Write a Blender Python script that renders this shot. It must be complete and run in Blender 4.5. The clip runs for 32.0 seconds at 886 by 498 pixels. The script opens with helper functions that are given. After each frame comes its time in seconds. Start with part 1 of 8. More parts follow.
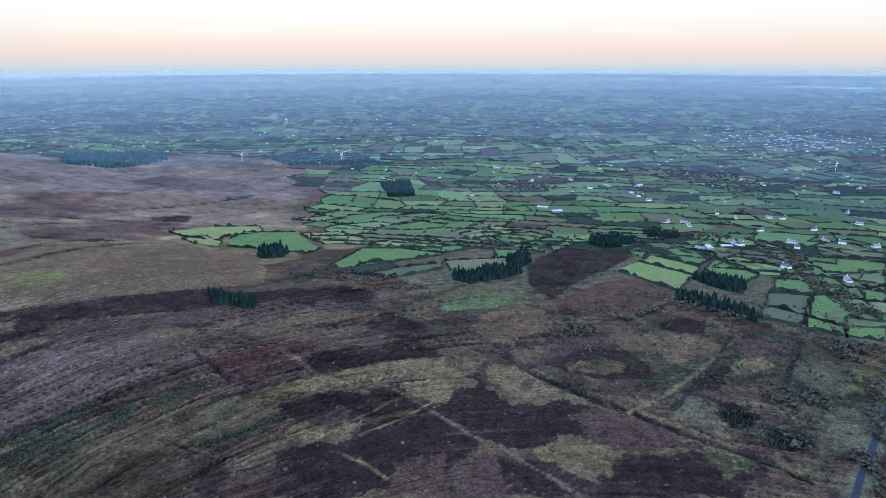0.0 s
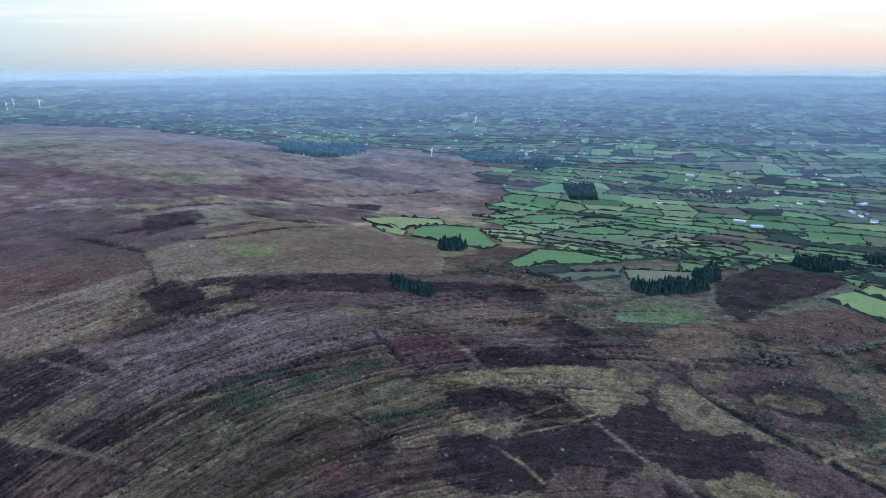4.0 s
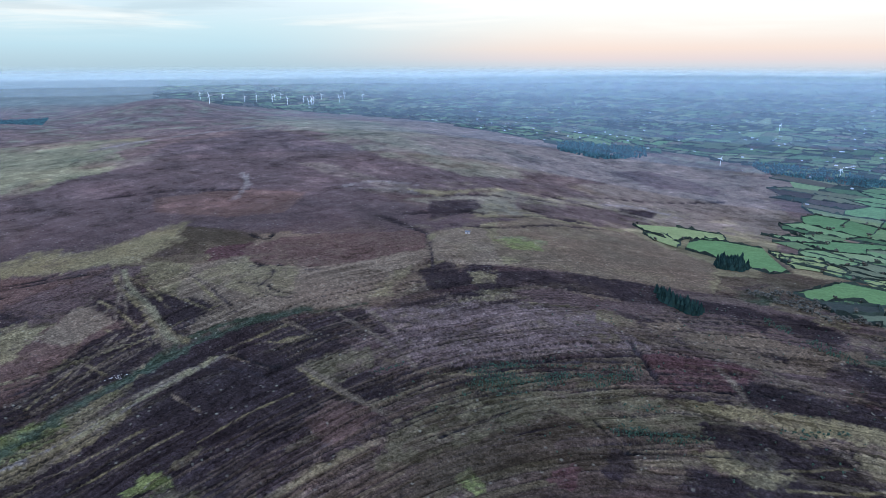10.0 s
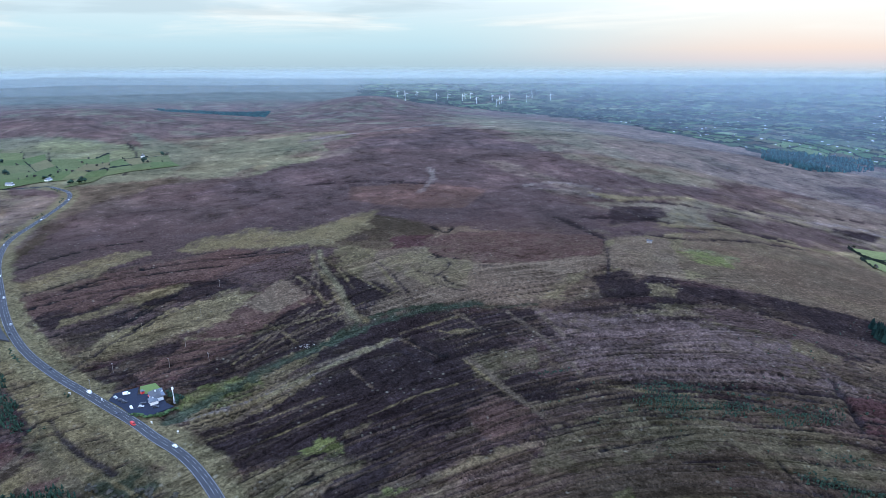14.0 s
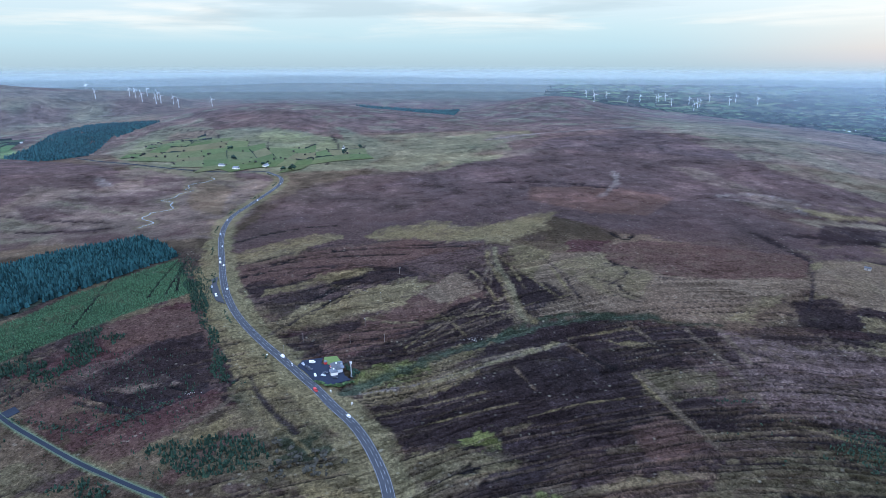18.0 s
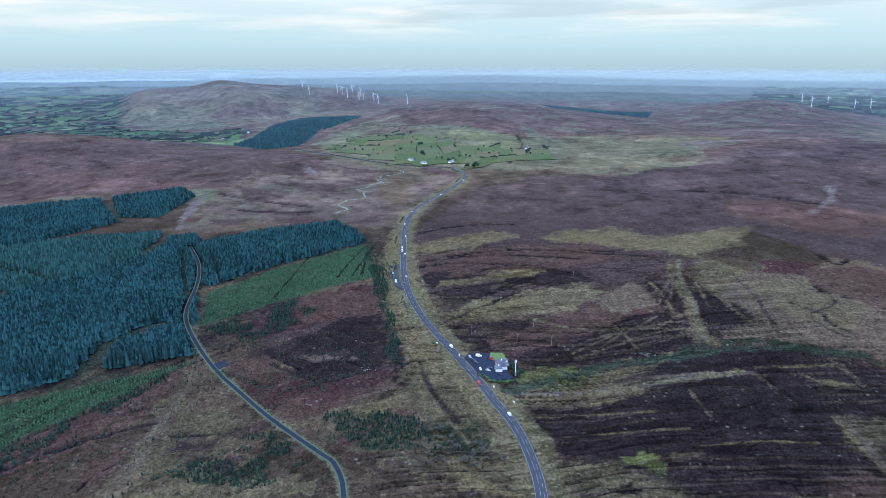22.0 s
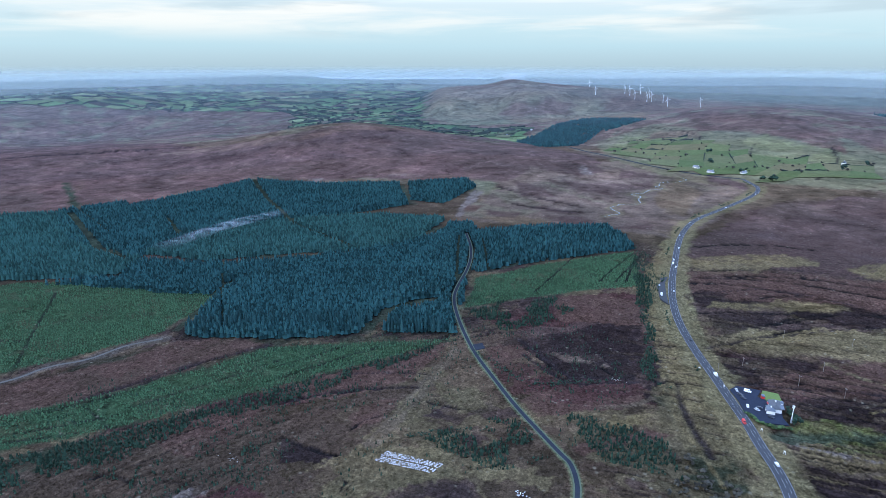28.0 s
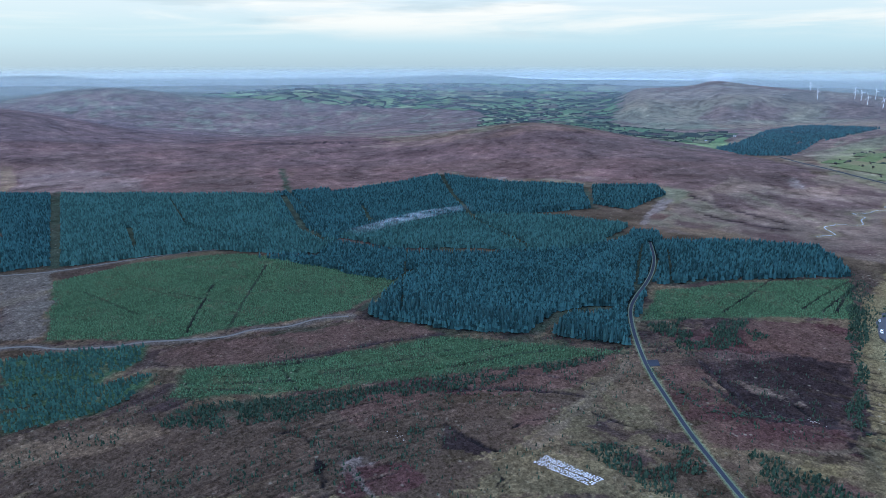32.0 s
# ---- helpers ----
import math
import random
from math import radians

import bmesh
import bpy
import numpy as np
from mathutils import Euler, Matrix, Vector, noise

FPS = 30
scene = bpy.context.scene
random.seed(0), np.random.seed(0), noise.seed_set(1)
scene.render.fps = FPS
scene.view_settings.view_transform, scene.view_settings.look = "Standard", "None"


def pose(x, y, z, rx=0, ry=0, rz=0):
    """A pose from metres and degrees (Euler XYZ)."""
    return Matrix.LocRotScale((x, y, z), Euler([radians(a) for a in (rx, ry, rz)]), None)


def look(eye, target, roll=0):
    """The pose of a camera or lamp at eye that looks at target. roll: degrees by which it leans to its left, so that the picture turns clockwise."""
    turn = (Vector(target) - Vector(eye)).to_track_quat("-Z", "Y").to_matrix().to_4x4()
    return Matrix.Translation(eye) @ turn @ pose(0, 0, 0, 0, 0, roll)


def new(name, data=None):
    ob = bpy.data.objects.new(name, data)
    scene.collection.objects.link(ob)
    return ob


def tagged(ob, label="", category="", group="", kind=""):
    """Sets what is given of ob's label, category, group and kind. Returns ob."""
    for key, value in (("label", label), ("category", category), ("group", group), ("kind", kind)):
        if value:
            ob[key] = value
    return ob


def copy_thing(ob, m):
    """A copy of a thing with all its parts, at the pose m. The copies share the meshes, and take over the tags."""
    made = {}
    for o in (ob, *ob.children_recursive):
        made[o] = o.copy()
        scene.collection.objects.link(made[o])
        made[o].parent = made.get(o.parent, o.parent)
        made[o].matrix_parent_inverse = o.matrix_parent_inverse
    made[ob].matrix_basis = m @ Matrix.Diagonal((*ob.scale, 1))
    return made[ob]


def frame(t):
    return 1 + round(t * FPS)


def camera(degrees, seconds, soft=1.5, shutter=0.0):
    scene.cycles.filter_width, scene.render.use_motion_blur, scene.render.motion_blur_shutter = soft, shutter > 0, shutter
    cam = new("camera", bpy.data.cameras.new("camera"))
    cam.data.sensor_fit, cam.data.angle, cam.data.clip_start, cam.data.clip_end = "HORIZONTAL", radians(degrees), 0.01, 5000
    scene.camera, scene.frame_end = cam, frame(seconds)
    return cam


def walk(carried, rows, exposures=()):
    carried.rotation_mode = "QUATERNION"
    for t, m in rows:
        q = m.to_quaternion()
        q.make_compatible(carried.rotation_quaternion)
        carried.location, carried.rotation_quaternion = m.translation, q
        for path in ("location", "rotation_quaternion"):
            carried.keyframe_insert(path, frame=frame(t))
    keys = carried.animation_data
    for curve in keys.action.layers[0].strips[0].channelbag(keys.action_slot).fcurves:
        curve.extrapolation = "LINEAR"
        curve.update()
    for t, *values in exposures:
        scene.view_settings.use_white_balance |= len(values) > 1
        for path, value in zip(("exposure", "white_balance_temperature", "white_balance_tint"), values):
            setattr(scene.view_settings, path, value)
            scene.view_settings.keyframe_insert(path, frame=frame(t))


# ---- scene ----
# ---- camera: a drone that hovers over a mountain pass and turns slowly to its left ----
CAM_Z = 230.0


def heading(t):
    u = t / 32.0 - 0.5
    return 134.863 * (u + 0.5) + 0.219 * (u * u - 0.25) + 2.788 * (u ** 3 - 0.25 * u)


cam = camera(71.17, 32.0, soft=0.6)
walk(cam, [(t, pose(0, 0, CAM_Z, 90 - 16.98, 0, heading(t)) @ pose(0, 0, 0, 0, 0, 0.02))
           for t in [i * 0.5 for i in range(65)]])

# ---- sky and sun: a dull winter evening, thin cloud, pink band opposite the sun ----
SUN_AZ, SUN_EL = 215.0, 14.0     # degrees, counted to the left from +y


def nd(tree, kind, **vals):
    n = tree.nodes.new(kind)
    for k, v in vals.items():
        if k in n.inputs:
            n.inputs[k].default_value = v
    return n


def math_node(tree, op, a, b=None, clamp=False):
    n = tree.nodes.new("ShaderNodeMath")
    n.operation, n.use_clamp = op, clamp
    for i, v in enumerate((a, b)):
        if v is None:
            continue
        if isinstance(v, (int, float)):
            n.inputs[i].default_value = v
        else:
            tree.links.new(v, n.inputs[i])
    return n.outputs[0]


def ramp(tree, fac, stops, mode="LINEAR"):
    n = tree.nodes.new("ShaderNodeValToRGB")
    n.color_ramp.interpolation = mode
    el = n.color_ramp.elements
    while len(el) < len(stops):
        el.new(0.5)
    for e, (p, c) in zip(el, stops):
        e.position = p
        e.color = (c, c, c, 1) if isinstance(c, (int, float)) else (*c, 1)
    tree.links.new(fac, n.inputs[0])
    return n.outputs[0]


def mix(tree, fac, a, b, blend="MIX"):
    n = tree.nodes.new("ShaderNodeMix")
    n.data_type, n.blend_type = "RGBA", blend
    for sock, v in ((n.inputs[0], fac), (n.inputs[6], a), (n.inputs[7], b)):
        if isinstance(v, (int, float)):
            sock.default_value = v
        elif isinstance(v, tuple):
            sock.default_value = (*v, 1)
        else:
            tree.links.new(v, sock)
    return n.outputs[2]


world = bpy.data.worlds.new("evening_sky")
scene.world = world
world.use_nodes = True
wt = world.node_tree
wt.nodes.clear()
sky = wt.nodes.new("ShaderNodeTexSky")
sky.sky_type, sky.sun_disc = "NISHITA", False
sky.sun_elevation, sky.sun_rotation = radians(SUN_EL), radians(-SUN_AZ)
sky.dust_density, sky.air_density = 2.5, 1.2
co = wt.nodes.new("ShaderNodeTexCoord")
sep = wt.nodes.new("ShaderNodeSeparateXYZ")
wt.links.new(co.outputs["Generated"], sep.inputs[0])
height = math_node(wt, "MULTIPLY_ADD", sep.outputs[2], 5.0)     # 0.5 at the horizon, 1 at six degrees
height.node.inputs[2].default_value = 0.5
# how far to the east one looks
east = math_node(wt, "MULTIPLY_ADD", sep.outputs[1], 0.62)
east.node.inputs[2].default_value = 0.5
east2 = math_node(wt, "MULTIPLY_ADD", sep.outputs[0], 0.42)
wt.links.new(east, east2.node.inputs[2])
east_f = ramp(wt, east2, [(0.42, 0.0), (0.86, 1.0)], "EASE")
pink = ramp(wt, height, [(0.35, (0.38, 0.48, 0.60)), (0.41, (0.48, 0.57, 0.67)), (0.47, (0.62, 0.64, 0.70)), (0.51, (0.74, 0.65, 0.66)),
                         (0.58, (0.84, 0.70, 0.64)), (0.72, (0.85, 0.81, 0.78)), (0.90, (0.86, 0.91, 0.93)), (1.0, (0.90, 1.02, 1.18))])
blue = ramp(wt, height, [(0.38, (0.36, 0.50, 0.60)), (0.52, (0.44, 0.61, 0.71)), (0.60, (0.47, 0.68, 0.79)),
                         (0.72, (0.52, 0.72, 0.82)), (0.90, (0.62, 0.76, 0.86)), (1.0, (0.86, 1.02, 1.18))])
veil_col = mix(wt, east_f, blue, pink)
# cloud streaks, drawn out along the horizon
mp = wt.nodes.new("ShaderNodeMapping")
mp.inputs["Scale"].default_value = (1.6, 1.6, 17.0)
wt.links.new(co.outputs["Generated"], mp.inputs[0])
nz = nd(wt, "ShaderNodeTexNoise", Scale=1.5, Detail=7.0, Roughness=0.55, Distortion=0.5)
wt.links.new(mp.outputs[0], nz.inputs["Vector"])
gap = ramp(wt, nz.outputs[0], [(0.44, 0.0), (0.66, 0.7)], "EASE")
up = ramp(wt, height, [(0.60, 0.0), (0.78, 1.0)], "EASE")
light_gap = math_node(wt, "MULTIPLY", gap, up)
clouded = mix(wt, light_gap, veil_col, (0.93, 0.92, 0.90))
nz2 = nd(wt, "ShaderNodeTexNoise", Scale=2.3, Detail=6.0, Roughness=0.5, Distortion=0.3)
wt.links.new(mp.outputs[0], nz2.inputs["Vector"])
grey = ramp(wt, nz2.outputs[0], [(0.50, 0.0), (0.68, 0.55)], "EASE")
grey_f = math_node(wt, "MULTIPLY", grey, math_node(wt, "MULTIPLY", up, math_node(wt, "SUBTRACT", 1.0, east_f)))
clouded = mix(wt, grey_f, clouded, (0.42, 0.56, 0.66))
sky_scaled = mix(wt, 1.0, sky.outputs[0], (0.08, 0.08, 0.08), "MULTIPLY")
full = mix(wt, 0.85, sky_scaled, clouded)
# thin cloud is brightest overhead
full = mix(wt, 1.0, full, ramp(wt, sep.outputs[2], [(0.10, 1.0), (0.75, (1.62, 2.10, 3.20))]), "MULTIPLY")
bg = wt.nodes.new("ShaderNodeBackground")
bg.inputs[1].default_value = 1.30
wt.links.new(full, bg.inputs[0])
wo = wt.nodes.new("ShaderNodeOutputWorld")
wt.links.new(bg.outputs[0], wo.inputs[0])

sun_data = bpy.data.lights.new("sun", "SUN")
sun_data.energy, sun_data.angle, sun_data.color = 1.1, radians(16), (1.0, 0.97, 0.95)
sun = new("sun", sun_data)
sun.matrix_world = look((0, 0, 0), (math.sin(radians(SUN_AZ)), -math.cos(radians(SUN_AZ)), -math.tan(radians(SUN_EL))))

# ---- materials ----
def material(name, rough=0.9, spec=0.15):
    m = bpy.data.materials.new(name)
    m.use_nodes = True
    b = m.node_tree.nodes["Principled BSDF"]
    b.inputs["Roughness"].default_value = rough
    b.inputs["Specular IOR Level"].default_value = spec
    return m, m.node_tree, b


def place(t):
    return t.nodes.new("ShaderNodeTexCoord").outputs["Object"]


def noise_of(t, vec, scale, detail=3.0, rough=0.55, dist=0.0):
    n = nd(t, "ShaderNodeTexNoise", Scale=scale, Detail=detail, Roughness=rough, Distortion=dist)
    t.links.new(vec, n.inputs["Vector"])
    return n.outputs[0]


def relief(t, b, height_out, strength, distance):
    n = t.nodes.new("ShaderNodeBump")
    n.inputs["Strength"].default_value, n.inputs["Distance"].default_value = strength, distance
    t.links.new(height_out, n.inputs["Height"])
    t.links.new(n.outputs[0], b.inputs["Normal"])


def plain(name, colour, rough=0.8, spec=0.2, scale=1.0, spread=0.25, metal=0.0, random_spread=0.0, island=False):
    """A colour with grain at two scales and, where asked, a shift from piece to piece."""
    m, t, b = material(name, rough, spec)
    b.inputs["Metallic"].default_value = metal
    vec = place(t)
    n1, n2 = noise_of(t, vec, 0.15 * scale, 3), noise_of(t, vec, 2.2 * scale, 5)
    f = math_node(t, "ADD", math_node(t, "MULTIPLY", n1, 0.5), math_node(t, "MULTIPLY", n2, 0.5))
    if random_spread:
        if island:
            r = t.nodes.new("ShaderNodeNewGeometry").outputs["Random Per Island"]
        else:
            r = t.nodes.new("ShaderNodeObjectInfo").outputs["Random"]
        f = math_node(t, "ADD", f, math_node(t, "MULTIPLY", math_node(t, "SUBTRACT", r, 0.5), random_spread))
    lo = tuple(c * (1 - spread) for c in colour)
    hi = tuple(min(1, c * (1 + spread)) for c in colour)
    t.links.new(ramp(t, f, [(0.25, lo), (0.75, hi)]), b.inputs["Base Color"])
    return m


def covered(name, fine, coarse, contrast, bump, spots=0.0, streaks=False):
    """Vegetation whose kind is stored on the surface, broken up by tussocks and patches."""
    m, t, b = material(name, 1.0, 0.0)
    at = t.nodes.new("ShaderNodeAttribute")
    at.attribute_name = "cover"
    vec = place(t)
    n1 = noise_of(t, vec, fine, 6, 0.68, 0.4)
    n2 = noise_of(t, vec, coarse, 5, 0.6, 0.6)
    n3 = noise_of(t, vec, coarse * 0.17, 3, 0.5)
    n0 = noise_of(t, vec, fine * 3.1, 4, 0.6)
    low = math_node(t, "MULTIPLY", at.outputs["Alpha"], 1.0)     # how rank and tussocky the growth is
    a = ramp(t, n1, [(0.30, 1 - contrast), (0.50, 1.0), (0.72, 1 + contrast * 1.5)])
    a = mix(t, 1.0, a, ramp(t, n0, [(0.32, 1 - contrast * 0.8), (0.50, 1.0), (0.70, 1 + contrast)]), "MULTIPLY")
    a = mix(t, low, (1.0, 1.0, 1.0), a)
    c = ramp(t, n2, [(0.28, 1 - contrast * 0.75), (0.52, 1.0), (0.75, 1 + contrast * 0.8)])
    c = mix(t, low, (1.0, 1.0, 1.0), c)
    col = mix(t, 1.0, mix(t, 1.0, at.outputs[0], a, "MULTIPLY"), c, "MULTIPLY")
    warm = mix(t, math_node(t, "MULTIPLY", n3, 0.9, True), (0.90, 1.04, 1.02), (1.12, 0.97, 0.94))
    col = mix(t, 1.0, col, warm, "MULTIPLY")
    if streaks:
        # growth drawn out along the old cuttings
        gr = t.nodes.new("ShaderNodeAttribute")
        gr.attribute_name = "grain"
        sx = t.nodes.new("ShaderNodeSeparateXYZ")
        t.links.new(gr.outputs["Vector"], sx.inputs[0])
        flat = t.nodes.new("ShaderNodeCombineXYZ")
        t.links.new(sx.outputs[0], flat.inputs[0])
        t.links.new(sx.outputs[1], flat.inputs[1])
        s1 = noise_of(t, flat.outputs[0], 0.30, 6, 0.68, 0.25)
        s2 = noise_of(t, flat.outputs[0], 0.085, 3, 0.55, 0.3)
        dim = ramp(t, s1, [(0.36, 0.50), (0.46, 0.95), (0.60, 1.10), (0.70, 1.65)])
        dim2 = ramp(t, s2, [(0.36, 0.62), (0.50, 1.0), (0.66, 1.45)])
        c1 = noise_of(t, flat.outputs[0], 0.034, 4, 0.52, 0.35)
        c2 = noise_of(t, flat.outputs[0], 0.060, 5, 0.60, 0.2)
        bank = ramp(t, c1, [(0.482, 1.0), (0.491, 0.28), (0.509, 0.28), (0.518, 1.0)])
        bank = mix(t, 1.0, bank, ramp(t, c1, [(0.592, 1.0), (0.600, 0.45), (0.612, 0.45), (0.620, 1.0)]), "MULTIPLY")
        grown = ramp(t, c2, [(0.405, 1.42), (0.425, 1.02), (0.53, 1.0), (0.548, 0.62), (0.64, 0.58)])
        crisp = mix(t, 1.0, bank, grown, "MULTIPLY")
        near = math_node(t, "MULTIPLY", sx.outputs[2], 1.7, True)
        col = mix(t, near, col, mix(t, 1.0, col, crisp, "MULTIPLY"))
        col = mix(t, sx.outputs[2], col, mix(t, 1.0, mix(t, 1.0, col, dim, "MULTIPLY"), dim2, "MULTIPLY"))
    if streaks:
        # ragged growth on the far slopes; nearby, rank heather clumps with tussock shadows put into the colour
        away = math_node(t, "MULTIPLY", math_node(t, "SUBTRACT", 1.0, low), 2.0, True)
        f1 = noise_of(t, vec, 0.0095, 9, 0.70, 0.5)
        f2 = noise_of(t, vec, 0.034, 8, 0.74, 0.3)
        rag = mix(t, 1.0, ramp(t, f1, [(0.36, 0.58), (0.46, 0.92), (0.55, 1.05), (0.66, 1.45)]),
                  ramp(t, f2, [(0.34, 0.50), (0.47, 0.96), (0.56, 1.08), (0.66, 1.6)]), "MULTIPLY")
        col = mix(t, away, col, mix(t, 1.0, col, rag, "MULTIPLY"))
        c3 = noise_of(t, vec, 0.17, 7, 0.72, 0.7)
        c4 = noise_of(t, vec, 0.50, 5, 0.74, 0.4)
        clump = mix(t, 1.0, ramp(t, c3, [(0.32, 0.50), (0.44, 0.86), (0.52, 1.03), (0.62, 1.18), (0.72, 1.55)]),
                    ramp(t, c4, [(0.34, 0.40), (0.46, 0.92), (0.57, 1.12), (0.68, 1.85)]), "MULTIPLY")
        close = math_node(t, "SUBTRACT", 1.0, away, True)
        col = mix(t, close, col, mix(t, 1.0, col, clump, "MULTIPLY"))
    if spots:
        v = nd(t, "ShaderNodeTexVoronoi", Scale=fine * 0.55)
        t.links.new(vec, v.inputs["Vector"])
        s = ramp(t, v.outputs["Distance"], [(0.10, 1.0), (0.24, 0.0)])
        s = math_node(t, "MULTIPLY", s, ramp(t, n2, [(0.50, 0.0), (0.66, spots)]))
        col = mix(t, s, col, (0.26, 0.23, 0.17))
    t.links.new(col, b.inputs["Base Color"])
    relief(t, b, math_node(t, "MULTIPLY", n1, low), 0.9, bump)
    return m


MOOR = covered("moorland", 0.30, 0.055, 0.27, 2.0, 0.45, True)
PASTURE = covered("pasture", 0.16, 0.03, 0.16, 0.3)
HEDGE = plain("hedge", (0.022, 0.031, 0.025), 0.95, 0.05, 0.4, 0.5, random_spread=0.5, island=True)
NEEDLES = plain("needles", (0.018, 0.055, 0.057), 0.9, 0.1, 0.35, 0.35, random_spread=0.7)
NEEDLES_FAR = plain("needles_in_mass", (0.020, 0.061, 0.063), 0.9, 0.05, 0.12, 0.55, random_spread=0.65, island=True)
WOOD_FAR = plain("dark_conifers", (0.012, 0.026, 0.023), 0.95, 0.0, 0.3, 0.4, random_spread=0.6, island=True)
NEEDLES_PALE = plain("pale_needles_in_mass", (0.028, 0.077, 0.070), 0.9, 0.05, 0.12, 0.45, random_spread=0.6, island=True)
YOUNG = plain("young_needles", (0.041, 0.086, 0.043), 0.9, 0.1, 0.12, 0.35, random_spread=0.6, island=True)
YOUNG_BLUE = plain("blue_young_needles", (0.022, 0.064, 0.050), 0.9, 0.1, 0.12, 0.35, random_spread=0.6, island=True)
SCRUB = plain("scrub", (0.022, 0.042, 0.028), 0.95, 0.05, 0.3, 0.4, random_spread=0.8, island=True)
BROADLEAF = plain("winter_twigs", (0.050, 0.046, 0.036), 0.95, 0.05, 0.3, 0.4, random_spread=0.8, island=True)
BARK = plain("bark", (0.075, 0.055, 0.045), 0.95, 0.05, 2.0, 0.35)
ASPHALT = plain("asphalt", (0.047, 0.049, 0.054), 0.9, 0.08, 0.5, 0.22)
LANE_ASPHALT = plain("old_asphalt", (0.026, 0.030, 0.038), 1.0, 0.0, 0.6, 0.25)
YARD = plain("yard_asphalt", (0.026, 0.031, 0.045), 1.0, 0.0, 0.7, 0.25)
PAINT = plain("road_paint", (0.27, 0.27, 0.28), 0.7, 0.2, 3.0, 0.12)
GRAVEL = plain("gravel_track", (0.085, 0.078, 0.070), 0.95, 0.05, 0.5, 0.35)
LANE_VERGE = plain("pale_lane_verge", (0.080, 0.096, 0.062), 0.95, 0.05, 0.3, 0.35)
WATER = plain("water", (0.10, 0.13, 0.15), 0.12, 0.5, 0.05, 0.15)
WHITE_WALL = plain("white_render", (0.78, 0.78, 0.76), 0.8, 0.2, 1.0, 0.08)
SLATE = plain("slate_roof", (0.16, 0.17, 0.19), 0.7, 0.3, 1.5, 0.2)
DARK_SLATE = plain("dark_slate_roof", (0.075, 0.08, 0.09), 0.7, 0.3, 1.5, 0.2)
GLASS = plain("window_glass", (0.03, 0.04, 0.05), 0.1, 0.5, 1.0, 0.1)
RED_PAINT = plain("red_paint", (0.50, 0.035, 0.035), 0.45, 0.4, 1.0, 0.12)
TYRE = plain("tyre_rubber", (0.02, 0.02, 0.02), 0.9, 0.1, 3.0, 0.1)
STEEL = plain("white_steel", (0.80, 0.81, 0.82), 0.5, 0.4, 0.2, 0.06)
BALE = plain("white_sacking", (0.52, 0.52, 0.54), 0.7, 0.2, 1.2, 0.12, random_spread=0.5)
STONE = plain("pale_stone", (0.27, 0.25, 0.23), 0.9, 0.1, 1.0, 0.3, random_spread=0.5, island=True)

# ---- the lie of the land (metres; the drone hovers over the origin) ----
def smooth(a, b, v):
    k = np.clip((v - a) / (b - a), 0, 1)
    return k * k * (3 - 2 * k)


_rng = np.random.default_rng(7)
_lat = _rng.random((512, 512))


def vnoise(x, y, size):
    """Smooth lattice noise, 0 to 1, with features about size metres wide."""
    u, v = np.asarray(x) / size + 100.37, np.asarray(y) / size + 100.71
    i, j = np.floor(u).astype(int), np.floor(v).astype(int)
    fu, fv = u - i, v - j
    fu, fv = fu * fu * (3 - 2 * fu), fv * fv * (3 - 2 * fv)
    i0, j0, i1, j1 = i % 512, j % 512, (i + 1) % 512, (j + 1) % 512
    return (_lat[i0, j0] * (1 - fu) + _lat[i1, j0] * fu) * (1 - fv) + (_lat[i0, j1] * (1 - fu) + _lat[i1, j1] * fu) * fv


def fnoise(x, y, size, octaves=4):
    s, a, tot = 0, 1.0, 0
    for k in range(octaves):
        s = s + a * vnoise(x + 37.1 * k, y - 53.7 * k, size)
        tot, a, size = tot + a, a * 0.5, size * 0.5
    return s / tot


def way(az):
    return -math.sin(radians(az)), math.cos(radians(az))


# bearings count from +y to the left, as the drone turns
# hill: bearing, distance, height, half-width outwards, half-width across
HILLS = [
    (57, 1950, 80, 520, 620),      # heather dome
    (66, 2900, 80, 290, 220),      # its far summit
    (126, 1850, 88, 250, 250),     # brown hill behind the plantation
    (112, 1450, 24, 200, 180),     # its foot towards the pass
    (148, 1900, 42, 280, 300),     # its long shoulder
    (173, 2250, 142, 380, 320),
    (91, 2450, 92, 520, 400),      # pasture slope over the pass
    (163, 3600, 75, 250, 300),
    (147, 3700, 38, 220, 200),
    (133, 4780, 26, 160, 330), (88, 4720, 28, 200, 480), (168, 4750, 45, 200, 300),
    (149, 2750, -46, 260, 420),    # hollow behind the shoulder
    (2, 2050, 22, 240, 330),       # low green hill in the farmland
]
_R = np.arange(0, 5000, 10.0)


def _profile(zs):
    z = np.interp(_R, [0, 600, 900, 1300, 2000, 3000, 4000, 5000], zs)
    k = np.exp(-0.5 * (np.arange(-30, 31) / 12.0) ** 2)
    return np.convolve(np.pad(z, 30, mode="edge"), k / k.sum(), "valid")


_EAST = _profile([0, -4, -35, -84, -66, -8, 52, 138])
_PASS = _profile([0, 0, 0, -12, -44, -18, 38, 106])


# long flat-topped ridge: height by bearing
_RA = [92.4, 97.4, 101.0, 105.2, 109.2, 111.6, 112.4, 113.2, 114.7, 117.7, 118.4, 119.1, 120.8, 123.3]
_RH = [0, 0, 50, 75, 96, 116, 112, 97, 80, 68, 55, 26, 0, 0]


